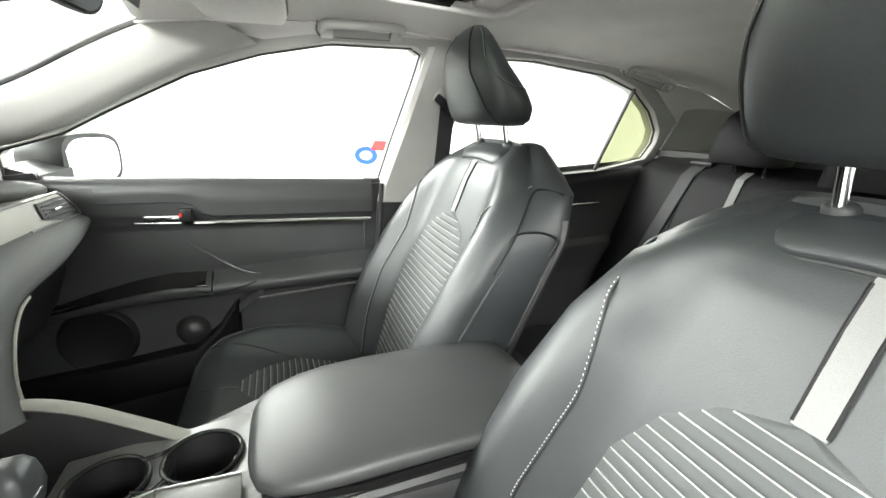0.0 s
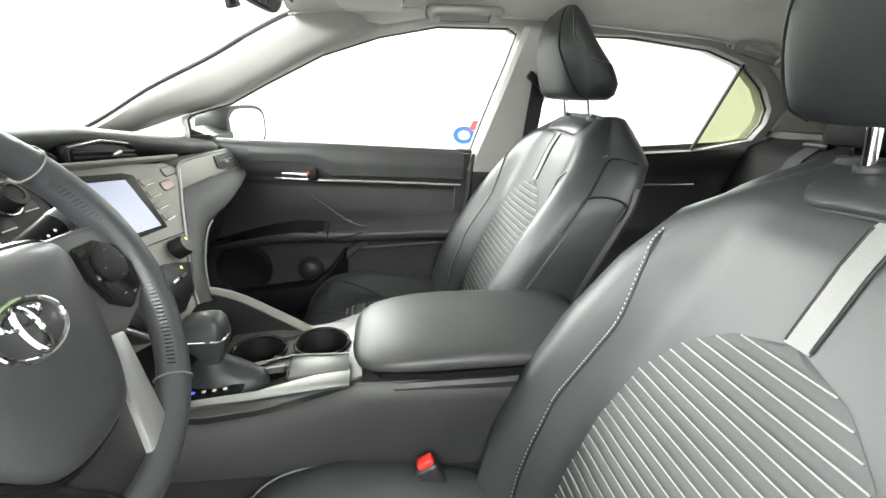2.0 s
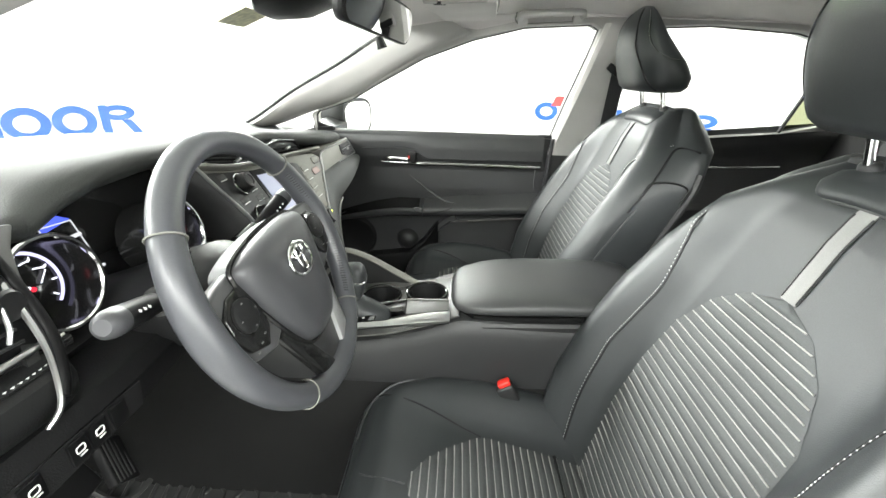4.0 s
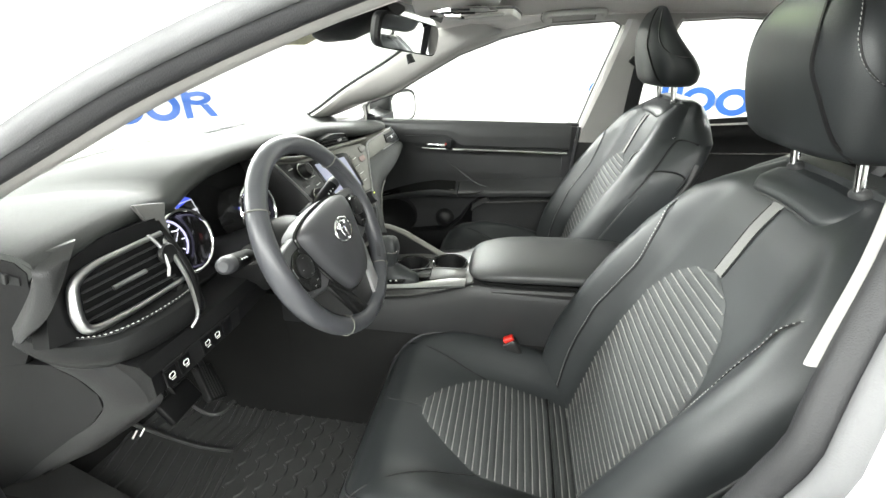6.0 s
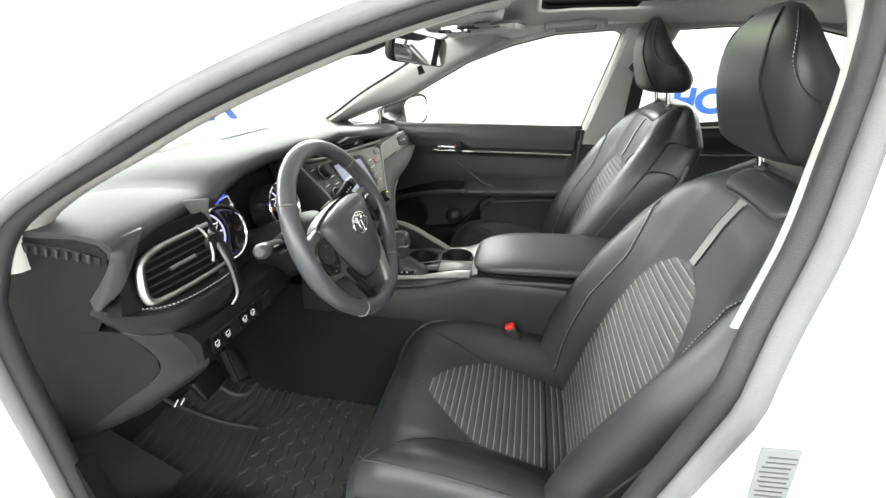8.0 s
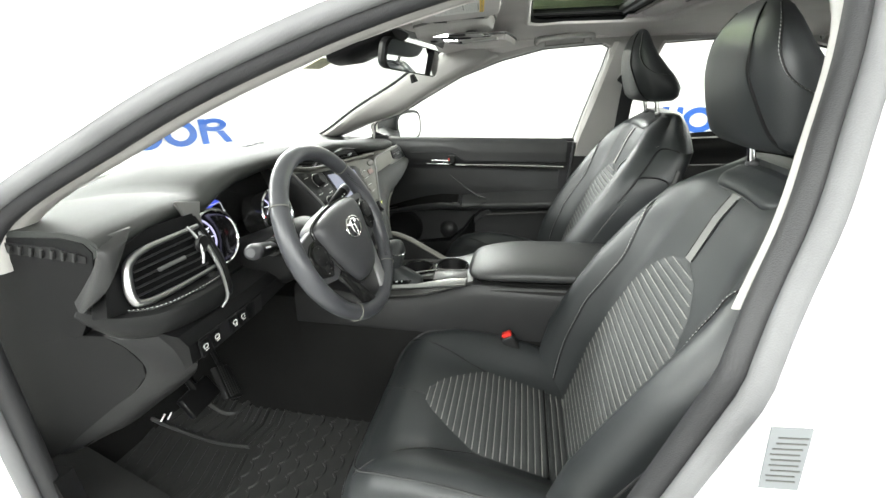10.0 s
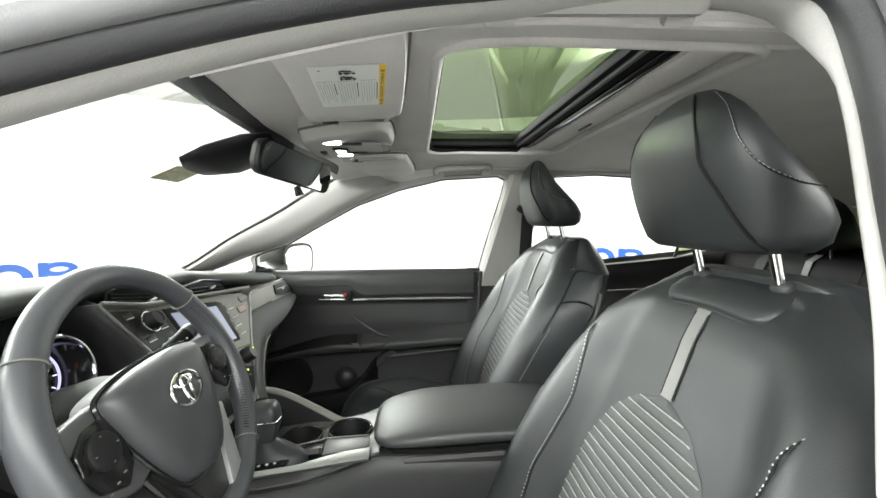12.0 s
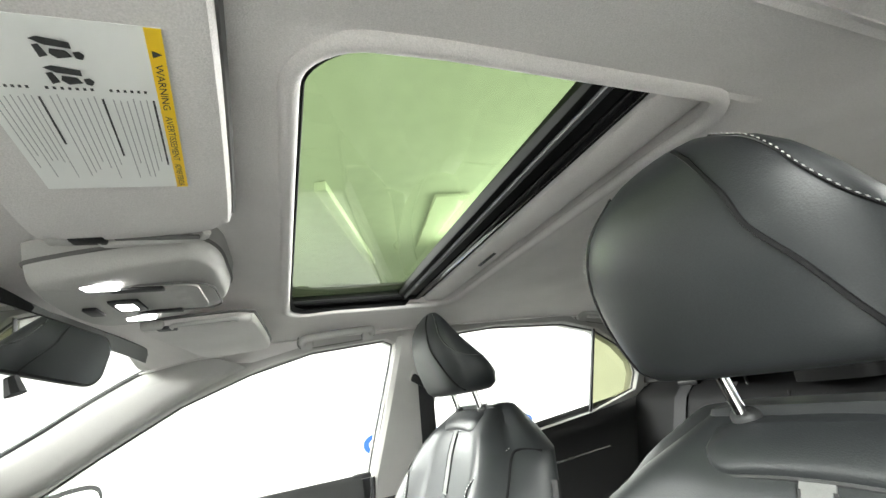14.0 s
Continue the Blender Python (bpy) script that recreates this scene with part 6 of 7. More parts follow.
gate = part("gear_display", prism([V(-0.372, -0.106, 0.707), V(-0.285, -0.104, 0.7185), V(-0.282, -0.088, 0.7195), V(-0.362, -0.078, 0.709)], V(0, 0, 0.004)), GLOSS, console, "gloss black gear display")
for i in range(4):
    part("gear_mark", rbox((-0.352 + 0.015 * i, -0.095, 0.7150 + 0.002 * i), (0.005, 0.005, 0.0016), 0.0004, 1), MID if i == 0 else PAPER, gate, "lit gear mark" if i == 0 else "")
# armrest
rings = []
for x, w, h0, h1 in ((-0.127, 0.034, 0.742, 0.748), (-0.123, 0.062, 0.738, 0.756), (-0.114, 0.086, 0.736, 0.762), (-0.095, 0.103, 0.736, 0.767), (-0.06, 0.113, 0.737, 0.776), (-0.02, 0.117, 0.738, 0.783), (0.04, 0.118, 0.740, 0.788), (0.15, 0.118, 0.744, 0.790), (0.24, 0.116, 0.747, 0.790), (0.275, 0.108, 0.748, 0.784), (0.287, 0.09, 0.752, 0.774)):
    ring = []
    for i in range(36):
        a = 2 * math.pi * i / 36
        c, s = math.cos(a), math.sin(a)
        ring.append(V(x, w * math.copysign(abs(c) ** 0.62, c), (h0 + h1) / 2 + (h1 - h0) / 2 * math.copysign(abs(s) ** 0.75, s)))
    rings.append(ring)
part("armrest", loft(rings), LEATHER_SIDE, console, "padded black leather armrest")
part("armrest_gap", loft([[V(x, w, z), V(x, w, z - 0.012), V(x, -w, z - 0.012), V(x, -w, z)] for x, w, z in ((-0.112, 0.07, 0.742), (-0.08, 0.105, 0.743), (0.0, 0.112, 0.745), (0.28, 0.106, 0.754))]), MATT, console, "dark gap under the armrest lid")
part("bin_rim", loft([[V(x, 0.12 * f, z - 0.03), V(x, 0.121 * f, z - 0.006), V(x, 0.116 * f, z), V(x, -0.116 * f, z), V(x, -0.121 * f, z - 0.006), V(x, -0.12 * f, z - 0.03)] for x, f, z in ((-0.118, 0.7, 0.729), (-0.10, 0.92, 0.731), (-0.06, 1.0, 0.733), (0.1, 1.0, 0.738), (0.29, 0.98, 0.745))]), PLASTIC, console, "black rim of the storage bin")

# ---- rear bench ----
bench = thing("rear_bench", (1.0, 0, 0.25), "black leather rear bench with grey strips", "rear bench")


def bench_back(y, v):
    """Front face of the rear backrest, v from 0 at the bottom."""
    z = 0.46 + 0.63 * v
    x = 0.93 + 0.17 * v + 0.03 * v * v
    s = (abs(y) - 0.33) / 0.30
    x += 0.035 * max(0, s) ** 2 - (0.03 * math.exp(-((abs(y) - 0.56) / 0.06) ** 2) * (1 - v)) + 0.02 * math.exp(-(y / 0.08) ** 2) * -1
    return V(x + 0.06 * max(0, v - 0.93) / 0.07, y, z)


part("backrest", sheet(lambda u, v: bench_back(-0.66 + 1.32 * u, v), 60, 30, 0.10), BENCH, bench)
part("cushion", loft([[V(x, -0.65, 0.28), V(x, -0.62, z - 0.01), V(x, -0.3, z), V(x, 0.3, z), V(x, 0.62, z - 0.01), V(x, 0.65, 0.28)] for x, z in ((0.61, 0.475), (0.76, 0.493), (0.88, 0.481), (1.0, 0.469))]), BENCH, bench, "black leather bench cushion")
for y in (-0.27, 0.27):
    part("strip", sheet(lambda u, v: bench_back(y + (u - 0.5) * 0.022, 0.60 + 0.36 * v) + V(-0.003, 0, 0.002), 2, 12, 0.001), STRIP, bench, "grey strip")
    for s in (-1, 1):
        seam([bench_back(y + s * 0.15, v) + V(-0.001, 0, 0) for v in np.linspace(0.05, 0.92, 10)], bench, False, 0.0022)
for y in (-0.27, 0.0, 0.27):
    rings = []
    for z, x0, x1, w in ((1.085, 1.06, 1.14, 0.072), (1.090, 1.035, 1.160, 0.090), (1.105, 1.03, 1.165, 0.094), (1.14, 1.03, 1.16, 0.089), (1.18, 1.035, 1.15, 0.079), (1.21, 1.043, 1.135, 0.064), (1.228, 1.055, 1.12, 0.046), (1.236, 1.07, 1.11, 0.022)):
        if y == 0:
            z, w = z - 0.045 * (z > 1.1), w * 0.9
        rings.append([V((x0 + x1) / 2 + (x1 - x0) / 2 * math.copysign(abs(math.cos(a)) ** 0.6, math.cos(a)) + 0.03, y + w * math.copysign(abs(math.sin(a)) ** 0.5, math.sin(a)), z) for a in np.linspace(0, 2 * math.pi, 28, False)])
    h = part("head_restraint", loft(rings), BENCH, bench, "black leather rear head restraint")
    for s in (-1, 1):
        part("post", tube([(1.14, y + 0.04 * s, 1.04), (1.135, y + 0.04 * s, 1.10)], 0.005, 8), CHROME, h)
rb = thing("rear_seat_belt", (1.2, 0.5, 1.03), "black rear seat belt lying over the bench back", "seat belt")
part("webbing", sheet(lambda u, v: bench_back(0.40 + 0.046 * u + 0.09 * (1 - v), 0.15 + 0.85 * v) + V(-0.005, 0, 0.003), 2, 20, 0.002), BELT, rb)
part("guide", rbox((1.17, 0.425, 1.076), (0.05, 0.075, 0.016), 0.006, 2), DARK, rb)

# ---- roof fittings ----
# sunroof
sr = thing("sunroof", (0.187, 0, 1.40), "closed green tinted glass sunroof with a black frame", "sunroof", kind="structure")
gp = part("glass_panel", sheet(lambda u, v: V(0.0 + 0.29 * u, -0.385 + 0.77 * v, 1.416 - 0.01 * (2 * v - 1) ** 2), 4, 8), TINT, sr, "green tinted glass panel")
gp.visible_shadow = False
part("front_frame", rbox((0.003, 0, 1.405), (0.012, 0.74, 0.020), 0.003, 2), MATT, sr, "black front frame")
part("side_frame", rbox((0.15, 0.366, 1.404), (0.30, 0.026, 0.022), 0.004, 2), MATT, sr, "black side frame")
part("side_groove", tube([(0.01, 0.352, 1.400), (0.28, 0.352, 1.400)], 0.003, 6), DARK, sr)
part("side_frame", rbox((0.15, -0.378, 1.410), (0.30, 0.012, 0.016), 0.003, 2), MATT, sr, "black side frame")
part("rear_frame", rbox((0.292, 0, 1.408), (0.080, 0.76, 0.020), 0.004, 2), MATT, sr, "black rear frame")
part("rear_channel", rbox((0.302, 0, 1.3965), (0.016, 0.75, 0.010), 0.004, 3), GLOSS, sr, "glossy black drain channel")
part("rear_seal", tube([(0.268, -0.37, 1.397), (0.268, 0.37, 1.397)], 0.005, 8), RUBBER, sr, "glossy black rear seal")
part("sunshade", loft([[V(0.320, y, 1.404), V(0.322, y, 1.392), V(0.332, y, 1.387), V(0.352, y, 1.390), V(0.366, y, 1.386), V(0.386, y, 1.394), V(0.396, y, 1.402), V(0.396, y, 1.412), V(0.320, y, 1.412)] for y in np.linspace(-0.376, 0.376, 8)]), HEADLINER, sr, "grey sunshade edge")
part("shade_notch", rbox((0.356, 0.08, 1.3880), (0.006, 0.07, 0.003), 0.001, 1, Matrix.Rotation(radians(10), 4, "Y")), DARK, sr, "dark finger notch")
part("clip", rbox((0.205, -0.398, 1.378), (0.012, 0.004, 0.004), 0.0015, 2), PILLAR, sr)


# sun visors
def visor(name, side, label):
    e = thing(name, (-0.12, side * 0.3, 1.345), label, "sun visor", "sun visors")

    def vz(x, y):
        return 1.349 + 0.06 * (x + 0.11)

    out = [(-0.205, 0.185), (-0.195, 0.168), (-0.165, 0.158), (-0.085, 0.163), (-0.062, 0.178), (-0.053, 0.205), (-0.040, 0.40), (-0.040, 0.49), (-0.06, 0.505), (-0.155, 0.495), (-0.175, 0.46), (-0.185, 0.35)]
    loop2 = [(p.x, p.y) for p in smooth_path([(x, y, 0) for x, y in out], 72, True)]
    cx, cy = -0.12, 0.33
    rings = []
    for s, d in ((0.97, 0.014), (1.0, 0.008), (1.005, 0.003), (0.995, -0.002), (0.97, -0.005), (0.9, -0.006), (0.8, -0.006), (0.7, -0.006), (0.6, -0.006), (0.5, -0.006), (0.4, -0.006), (0.3, -0.006), (0.2, -0.006), (0.1, -0.006)):
        rings.append([V(cx + (x - cx) * s, side * (cy + (y - cy) * s), vz(cx + (x - cx) * s, cy + (y - cy) * s) + d) for x, y in loop2])
    part("board", loft(rings), HEADLINER, e, "grey cloth visor board")
    # Contact shadow round the board, drawn as a dark tube
    part("edge_shadow", tube([V(cx + (x - cx) * 1.016, side * (cy + (y - cy) * 1.006), vz(x, y) + 0.010) for x, y in loop2], 0.0028, 6, True), TRIM_SHADE, e, "dark tube drawn as the shadow round the visor")
    part("clip_rod", tube(smooth_path([(x, side * y, vz(x, y) - 0.004) for x, y in ((-0.165, 0.160), (-0.160, 0.150), (-0.120, 0.151), (-0.085, 0.153), (-0.078, 0.164))], 20), 0.0038, 8), PILLAR, e, "grey visor rod")
    part("clip", rbox((-0.19, side * 0.158, vz(-0.19, 0.158) + 0.002), (0.03, 0.016, 0.014), 0.005, 3), PILLAR, e, "grey visor clip")
    part("clip_hollow", rbox((-0.172, side * 0.163, vz(-0.17, 0.163) - 0.004), (0.026, 0.016, 0.006), 0.002, 2), DARK, e)
    # Shade beside the rod, put in as a dark bar
    part("rod_shade", rbox((-0.12, side * 0.157, vz(-0.12, 0.157) - 0.0035), (0.07, 0.007, 0.003), 0.001, 1), TRIM_SHADE, e, "dark bar drawn as the shade beside the rod")
    return e, vz


dvz, vz = visor("sun_visor", -1, "grey sun visor with a white and yellow warning label, folded up")


def lab(x, y, dz=0.0):
    """A point on the driver visor, just under its lower face."""
    return V(x, y, vz(x, -y) - 0.0075 - dz)


LB = [(-0.146, -0.412), (-0.062, -0.407), (-0.077, -0.258), (-0.161, -0.262)]


def lb(u, v, dz=0.0):
    """u from the front edge to the rear edge of the label, v from the door side inwards."""
    x = (LB[0][0] + (LB[1][0] - LB[0][0]) * u) * (1 - v) + (LB[3][0] + (LB[2][0] - LB[3][0]) * u) * v
    y = LB[0][1] * (1 - v) + LB[3][1] * v
    return lab(x, y, dz)


lbl = part("label", sheet(lambda u, v: lb(u, v), 8, 8, 0.0005), PAPER, dvz, "white printed warning label")
part("label_band", sheet(lambda u, v: lb(0.915 + 0.085 * u, v, 0.0006), 3, 8, 0.0003), YELLOW, lbl, "yellow warning band")


def writing(text, u, v0, size, length, parent, name):
    """Built-in font text that reads along v on the label, seen from below."""
    cu = bpy.data.curves.new(name, "FONT")
    cu.body, cu.size = text, 1.0
    tmp = bpy.data.objects.new(name, cu)
    scene.collection.objects.link(tmp)
    dg = bpy.context.evaluated_depsgraph_get()
    me = bpy.data.meshes.new_from_object(tmp.evaluated_get(dg))
    bpy.data.objects.remove(tmp)
    xs = [q.co.x for q in me.vertices]
    w = max(xs) - min(xs)
    bm = bmesh.new()
    bm.from_mesh(me)
    bpy.data.meshes.remove(me)
    for q in bm.verts:
        q.co = lb(u + q.co.y * size, v0 + (q.co.x - min(xs)) / w * length, 0.0012)
    return part(name, bm, INK, parent)


writing("WARNING", 0.935, 0.15, 0.062, 0.24, lbl, "warning_text")
writing("AVERTISSEMENT", 0.935, 0.43, 0.062, 0.32, lbl, "warning_text")
writing("ADVERTENCIA", 0.935, 0.78, 0.062, 0.20, lbl, "warning_text")
part("warning_sign", prism([lb(0.935, 0.09, 0.001), lb(0.985, 0.105, 0.001), lb(0.935, 0.12, 0.001)], V(0, 0, -0.0004)), INK, lbl)
for k, (u0, u1, n) in enumerate(((0.66, 0.88, 7), (0.34, 0.60, 8), (0.05, 0.28, 8))):
    for i in range(n):
        u = u1 - (u1 - u0) * i / (n - 1)
        head = i == 0
        a = 0.33 + random.uniform(0, 0.02)
        b = a + (0.36 + random.uniform(0.0, 0.22)) * (0.8 if head else 1.0)
        part("print_bar", sheet(lambda s, t: lb(u + (0.013 if head else 0.007) * s, a + (b - a) * t, 0.0008), 1, 3), INK if head else PRINT, lbl)
        if not head:
            part("print_dot", sheet(lambda s, t: lb(u + 0.016 * s, 0.29 + 0.014 * t, 0.0008), 1, 1), INK, lbl)
for v in (0.07, 0.19):
    for pts in (((0.38, 0.01), (0.42, 0.0), (0.55, 0.015), (0.55, 0.04), (0.43, 0.03)), ((0.38, 0.035), (0.41, 0.03), (0.43, 0.075), (0.39, 0.085)), ((0.45, 0.045), (0.52, 0.05), (0.54, 0.075), (0.47, 0.085), (0.44, 0.065)), ((0.55, 0.055), (0.58, 0.05), (0.60, 0.065), (0.585, 0.085), (0.555, 0.08))):
        part("pictogram", prism([lb(a, v + b, 0.0008) for a, b in pts], V(0, 0, -0.0003)), INK, lbl, "black pictogram shape")
part("print_dot", sheet(lambda s, t: lb(0.12 + 0.03 * s, 0.05 + 0.02 * t, 0.0008), 1, 1), INK, lbl)
pvz, vz2 = visor("sun_visor", 1, "grey sun visor with a pale covered vanity panel, folded up")
pvz.location += V(0, -0.03, -0.022)
part("vanity_cover", sheet(lambda u, v: V(-0.165 + 0.088 * u, 0.285 + 0.14 * v, vz2(-0.165 + 0.088 * u, 0.285 + 0.14 * v) - 0.0075), 4, 6, 0.001), PAPER, pvz, "pale label panel")

# overhead console
oh = thing("overhead_console", (-0.155, 0.02, 1.345), "grey overhead console with two lit map lamps", "overhead console")


def oz(x, y):
    return roof_z(x, y) - 0.032


out = [(-0.238, -0.075), (-0.22, -0.095), (-0.12, -0.100), (-0.095, -0.095), (-0.080, -0.06), (-0.078, 0.0), (-0.080, 0.06), (-0.095, 0.095), (-0.12, 0.115), (-0.20, 0.118), (-0.235, 0.095), (-0.245, 0.02)]
loop3 = [(p.x, p.y) for p in smooth_path([(x, y, 0) for x, y in out], 60, True)]
rings = []
for s, d in ((1.06, 0.032), (1.03, 0.012), (1.0, 0.0), (0.97, -0.008), (0.93, -0.011), (0.6, -0.012), (0.2, -0.012)):
    rings.append([V(-0.16 + (x + 0.16) * s, -0.012 + (y - 0.01) * s, oz(-0.16 + (x + 0.16) * s, 0.01 + (y - 0.01) * s) + d) for x, y in loop3])
part("housing", loft(rings), PILLAR, oh, "light grey plastic housing")
# Shadow where the console meets the headliner, drawn as a dark tube
part("border", tube(rings[1], 0.0022, 6, True), TRIM_SHADE, oh, "dark tube drawn as the shadow round the console")
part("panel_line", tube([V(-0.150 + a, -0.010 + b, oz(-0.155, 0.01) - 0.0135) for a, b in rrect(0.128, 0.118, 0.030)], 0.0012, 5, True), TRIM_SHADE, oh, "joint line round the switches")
for y in (-0.084, 0.066):
    part("lamp", prism([V(-0.188 + a, y * 0.95 + b, oz(-0.188, y) - 0.014) for a, b in rrect(0.034, 0.016, 0.006)], V(0, 0, 0.004)), LAMP, oh, "lit map lamp")
part("button_well", prism([V(-0.158 + a, -0.008 + b, oz(-0.155, 0.01) - 0.0135) for a, b in rrect(0.110, 0.105, 0.016)], V(0, 0, 0.003)), PILLAR, oh, "button well")
for x, y, w, h, m in ((-0.182, 0.012, 0.030, 0.046, DARK), (-0.183, 0.012, 0.018, 0.026, LAMP), (-0.215, 0.012, 0.014, 0.03, DARK), (-0.125, -0.018, 0.022, 0.024, DARK), (-0.125, 0.012, 0.022, 0.024, DARK), (-0.125, 0.042, 0.022, 0.024, DARK), (-0.160, -0.040, 0.05, 0.012, DARK), (-0.160, 0.062, 0.05, 0.010, DARK)):
    part("button", rbox((x, y - 0.02, oz(x, y) - 0.0150 - (0.001 if m is LAMP else 0)), (w, h, 0.004), 0.0015, 2), m, oh)
    if m is DARK and w == 0.022:
        part("button_cap", rbox((x, y - 0.02, oz(x, y) - 0.0175), (w * 0.7, h * 0.7, 0.002), 0.001, 2), PILLAR, oh)

# grab handles: a moulded frame with a finger slot and a grip bar
def grab_handle(x0, x1, y, z, side, drop):
    e = thing("grab_handle", ((x0 + x1) / 2, y, z), "grey plastic grab handle folded up on the roof rail", "grab handle", "grab handles")
    n = V(0, -side * 0.72, -0.69)
    t = V(0, side * 0.69, -0.72)
    c, w = V((x0 + x1) / 2, y, z), x1 - x0

    def q(a, b, d):
        return c + V(a, 0, drop * a) + t * b + n * d

    rings = [[q(a * s, b * s2, d) for a, b in rrect(w, 0.050, 0.018, 6)] for s, s2, d in ((1.04, 1.14, -0.014), (1.03, 1.10, -0.002), (1.0, 1.0, -0.001), (0.9, 0.8, -0.003), (0.5, 0.3, -0.004))]
    part("recess", loft(rings), PILLAR, e, "moulded recess behind the grip", 60)
    part("groove", tube([q(a * 1.0, b * 1.0, 0.0) for a, b in rrect(w, 0.050, 0.018, 6)], 0.0014, 5, True), TRIM_DARK, e, "dark gap round the recess")
    for s in (-1, 1):
        part("mount", loft([[q(s * (w * 0.46 - a), b, d) for a, b in ((0.0, -0.016), (0.026, -0.016), (0.026, 0.020), (0.0, 0.020))] for d in (-0.004, 0.008, 0.011)]), PILLAR, e)
        part("mount_gap", tube([q(s * (w * 0.46 - 0.027), -0.002, 0.0), q(s * (w * 0.46 - 0.027), 0.019, 0.0)], 0.0014, 5), TRIM_DARK, e)
    hp = [q(-w * 0.45, 0.004, 0.006), q(-w * 0.42, -0.012, 0.010), q(-w * 0.30, -0.015, 0.012), q(0, -0.016, 0.013), q(w * 0.30, -0.015, 0.012), q(w * 0.42, -0.012, 0.010), q(w * 0.45, 0.004, 0.006)]
    part("grip", tube(smooth_path(hp, 30), 0.0098, 12), PILLAR, e)
    # Shade under the grip, drawn as a thin dark tube
    part("grip_shade", tube([q(-w * 0.38, -0.0045, 0.001), q(w * 0.38, -0.0045, 0.001)], 0.0016, 5), TRIM_DARK, e)
    return e


TRIM_DARK = mat("shaded_slot", (0.16, 0.155, 0.15), 0.7)
grab_handle(0.024, 0.218, 0.505, 1.345, 1, 0.06)
grab_handle(0.87, 1.06, 0.505, 1.318, 1, -0.2)
grab_handle(0.02, 0.22, -0.500, 1.366, -1, 0.02)

# rear-view mirror and sensor cover
rm = thing("rearview_mirror", (-0.26, -0.04, 1.29), "black framed rear-view mirror hanging from the windscreen", "rear-view mirror")
MC = V(-0.258, -0.040, 1.279)
MYAW = radians(-17)
MM = Matrix.Translation(MC) @ Matrix.Rotation(MYAW, 4, "Z") @ Matrix.Rotation(radians(-5.6), 4, "X") @ Matrix.Rotation(radians(10), 4, "Y")
sec = [(a, b) for a, b in rrect(0.238, 0.062, 0.022, 8)]
part("shell", loft([[MM @ V(d, a * s, b * s) for a, b in sec] for d, s in ((0.0, 1.0), (-0.006, 1.02), (-0.018, 0.98), (-0.030, 0.8), (-0.038, 0.45))]), DARK, rm, "black shell")
part("mirror_glass", prism([MM @ V(0.001, a * 0.95, b * 0.92) for a, b in sec], (MM.to_3x3() @ V(0.002, 0, 0))), MIRROR, rm, "mirror glass")
part("toggle", tube([MM @ V(0.0, 0.0, -0.034), MM @ V(0.008, 0.004, -0.05)], [0.006, 0.009], 8), DARK, rm, "day and night toggle")
part("arm", tube([MM @ V(-0.03, 0, 0.01), V(-0.31, -0.03, 1.305), V(-0.36, -0.02, 1.312)], 0.008, 8), DARK, rm, "black mirror arm")
sc = thing("sensor_cover", (-0.36, -0.05, 1.31), "black plastic sensor cover on the windscreen", "sensor cover")
part("shell", loft([[V(x, yc + w * c, z + (h * s if s < 0 else 0.3 * h * s)) for c, s in [(math.cos(a), math.sin(a)) for a in np.linspace(0, 2 * math.pi, 24, False)]] for x, yc, w, z, h in ((-0.46, -0.045, 0.03, 1.283, 0.008), (-0.44, -0.045, 0.075, 1.290, 0.022), (-0.39, -0.045, 0.095, 1.306, 0.034), (-0.33, -0.045, 0.09, 1.325, 0.030), (-0.285, -0.045, 0.07, 1.335, 0.016))]), DARK, sc)

# ---- footwell ----
fm = thing("floor_mat", (-0.7, -0.3, 0.22), "black rubber floor mat with moulded grooves", "floor mat")


def mat_z(x, y):
    return 0.225 + 0.30 * max(0.0, -0.83 - x) ** 1.15


out = [(-1.10, -0.52), (-1.12, -0.34), (-1.02, -0.15), (-0.88, -0.20), (-0.86, -0.07), (-0.76, -0.055), (-0.30, -0.06), (-0.28, -0.50), (-0.75, -0.56)]
part("tray", sheet(lambda u, v: V(-1.10 + 0.84 * u, -0.57 + 0.50 * v, mat_z(-1.10 + 0.84 * u, 0) + 0.02 * max(abs(2 * v - 1) - 0.93, 0) / 0.07), 40, 20, 0.006), MAT_RUBBER, fm)
for i in range(11):
    x = -1.05 + 0.030 * i
    part("ridge", tube([(x, -0.54, mat_z(x, 0) + 0.001), (x + 0.02, -0.42, mat_z(x + 0.02, 0) + 0.001), (x, -0.31, mat_z(x, 0) + 0.002)], 0.0055, 6), MAT_RUBBER, fm)
    part("ridge", tube([(x + 0.02, -0.28, mat_z(x + 0.02, 0) + 0.003), (x + 0.04, -0.20, mat_z(x + 0.04, 0) + 0.003), (x + 0.02, -0.10, mat_z(x + 0.02, 0) + 0.003)], 0.006, 6), MAT_RUBBER, fm)
for i in range(10):
    for j in range(8):
        x, y = -0.72 + 0.042 * i, -0.52 + 0.056 * j + (0.028 if i % 2 else 0)
        part("scale_ridge", tube([(x + 0.020 * math.cos(a) - 0.008, y + 0.026 * math.sin(a), 0.2265) for a in np.linspace(-1.3, 1.3, 7)], 0.0042, 5), MAT_RUBBER, fm)
part("groove_edge", tube(smooth_path([(-1.08, -0.30, 0.315), (-0.98, -0.30, 0.278), (-0.86, -0.295, 0.24), (-0.75, -0.29, 0.236)], 16), 0.006, 6), MAT_RUBBER, fm)
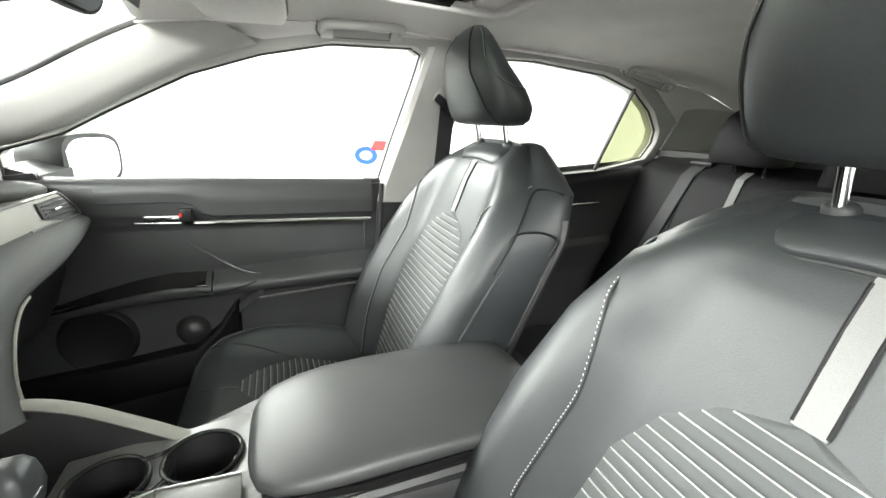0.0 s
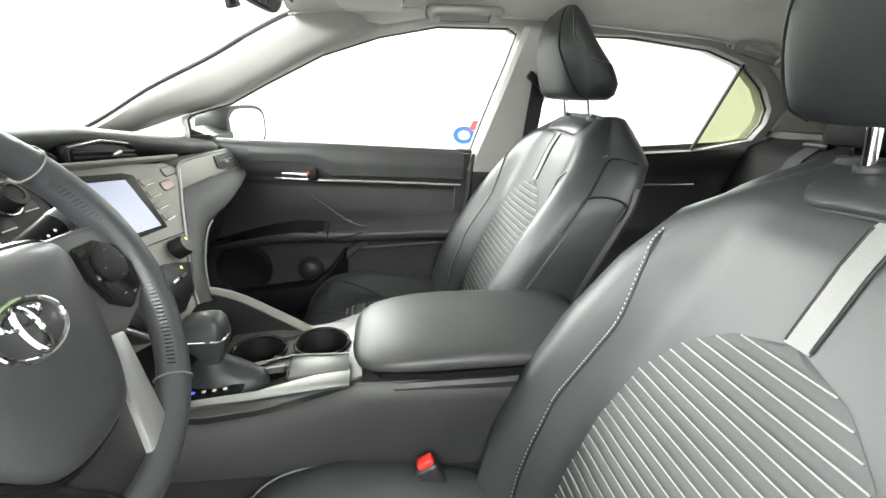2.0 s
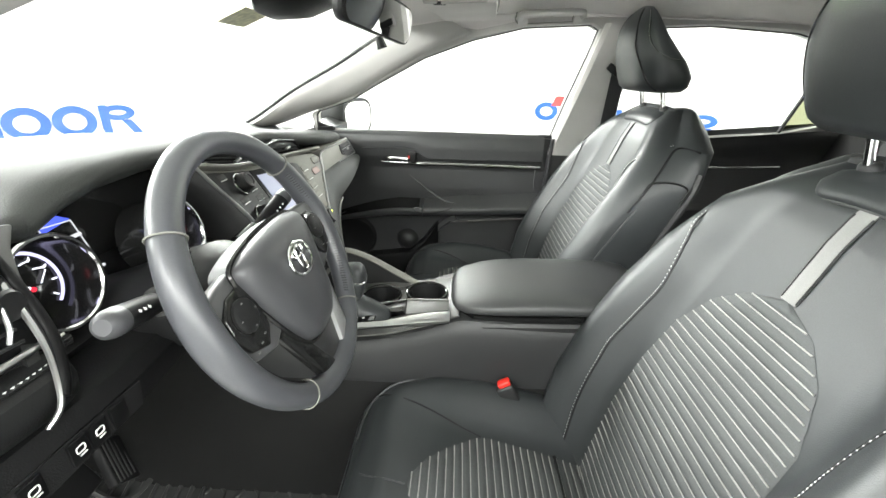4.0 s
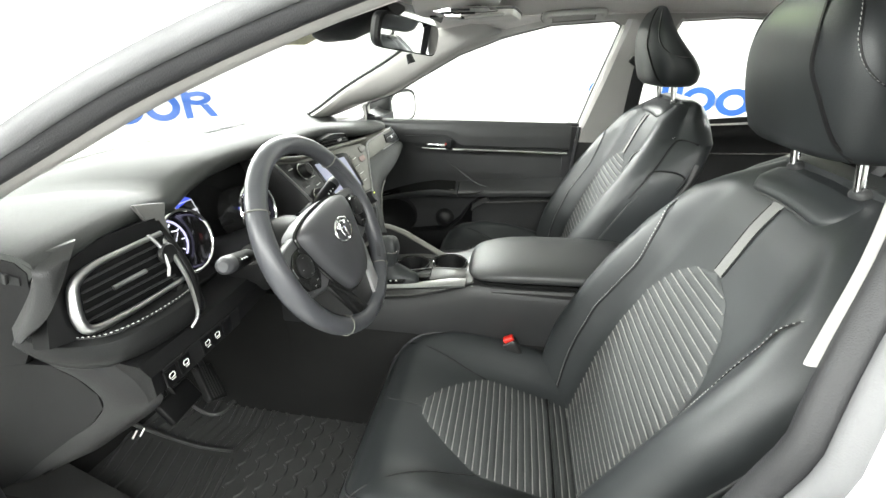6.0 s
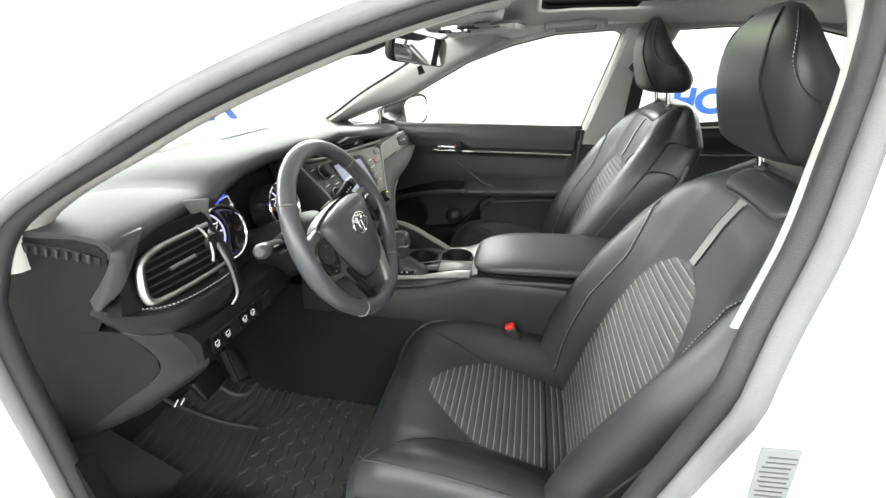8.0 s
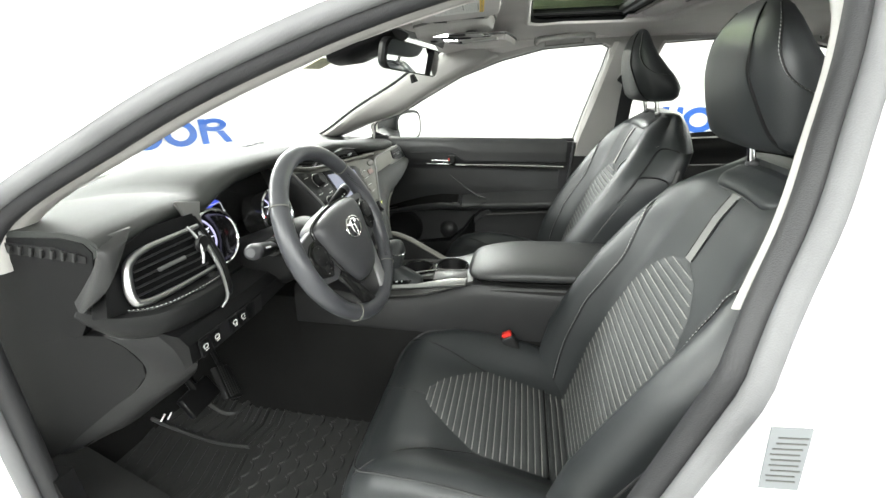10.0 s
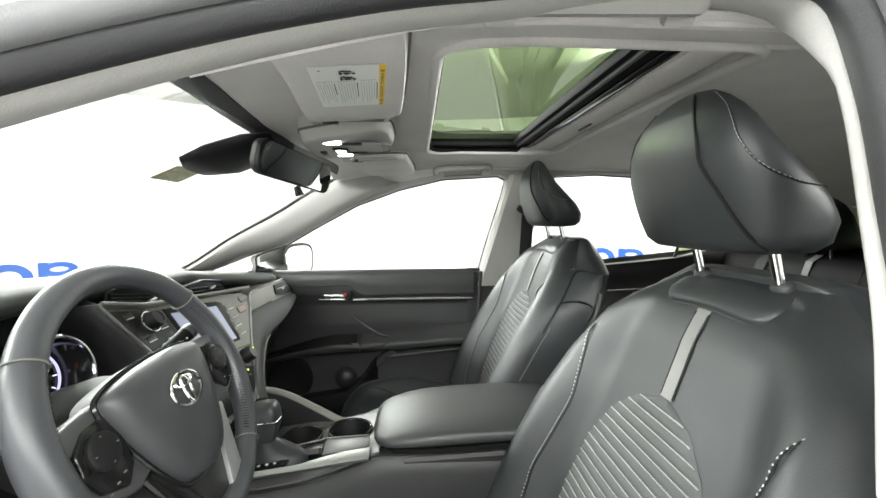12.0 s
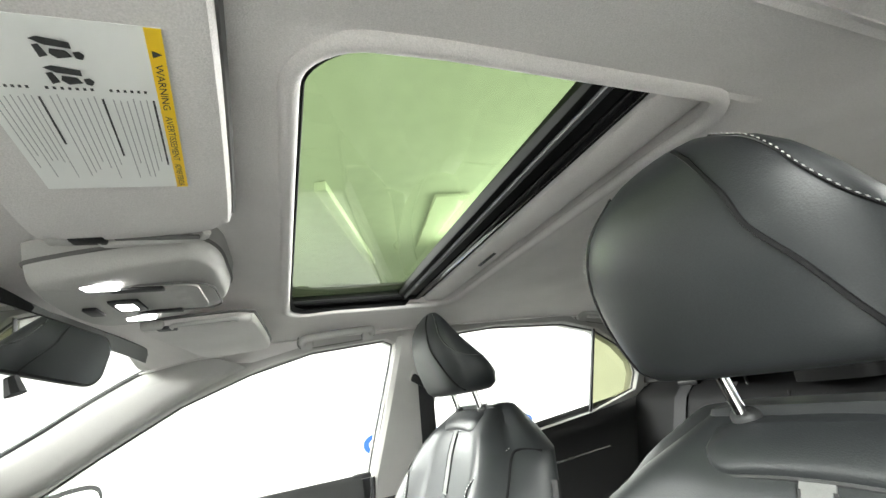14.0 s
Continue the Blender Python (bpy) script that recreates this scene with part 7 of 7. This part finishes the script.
part("mat_rim", tube(smooth_path([(-1.06, -0.14, 0.315), (-0.94, -0.19, 0.268), (-0.87, -0.185, 0.248), (-0.845, -0.09, 0.245), (-0.77, -0.068, 0.243), (-0.55, -0.07, 0.243), (-0.30, -0.07, 0.243)], 40), 0.008, 6), MAT_RUBBER, fm)
dr = thing("dead_pedal", (-1.0, -0.58, 0.3), "black ridged foot rest", "foot rest")
part("plate", rbox((-0.97, -0.545, 0.34), (0.30, 0.13, 0.02), 0.008, 2, Matrix.Rotation(radians(35), 4, "Y")), MAT_RUBBER, dr)
for i in range(6):
    part("ridge", rbox((-1.06 + 0.036 * i, -0.545, 0.409 - 0.0252 * i), (0.010, 0.11, 0.008), 0.002, 1, Matrix.Rotation(radians(35), 4, "Y")), MAT_RUBBER, dr)
pd = thing("accelerator_pedal", (-0.88, -0.18, 0.25), "black ribbed accelerator pedal", "pedal")
part("plate", prism([V(-0.85, -0.215, 0.335), V(-0.84, -0.165, 0.305), V(-0.89, -0.135, 0.40), V(-0.90, -0.180, 0.425)], V(-0.015, -0.01, -0.004), 0.004), DARK, pd)
for i in range(5):
    part("rib", tube([(-0.846 - 0.001, -0.206 + 0.009 * i, 0.337 - 0.004 * i), (-0.896, -0.174 + 0.008 * i, 0.420 - 0.004 * i)], 0.0026, 5), PLASTIC, pd)
part("arm", tube([(-0.90, -0.16, 0.41), (-0.95, -0.16, 0.60)], 0.008, 8), DARK, pd)
bp = thing("brake_pedal", (-0.86, -0.30, 0.3), "black rubber brake pedal", "pedal")
part("pad", rbox((-0.86, -0.30, 0.42), (0.02, 0.11, 0.07), 0.008, 3, Matrix.Rotation(radians(-30), 4, "Y")), DARK, bp)
part("arm", tube([(-0.87, -0.30, 0.44), (-0.95, -0.30, 0.66)], 0.009, 8), DARK, bp)
ob = thing("connector_tag", (-0.72, -0.525, 0.589), "small white printed tag under the dashboard", "tag")
for k in range(2):
    part("bar", rbox((-0.715 + 0.006 * k, -0.528 + 0.010 * k, 0.592 - 0.004 * k), (0.003, 0.016, 0.0038), 0.001, 1, Matrix.Rotation(radians(30), 4, "X")), PAPER, ob)
yt = thing("yellow_tag", (-0.30, -0.47, 0.25), "small yellow plastic tag by the seat rail", "tag")
part("tag", rbox((-0.335, -0.452, 0.262), (0.03, 0.012, 0.02), 0.004, 2, Matrix.Rotation(radians(30), 4, "Z")), YELLOW, yt)
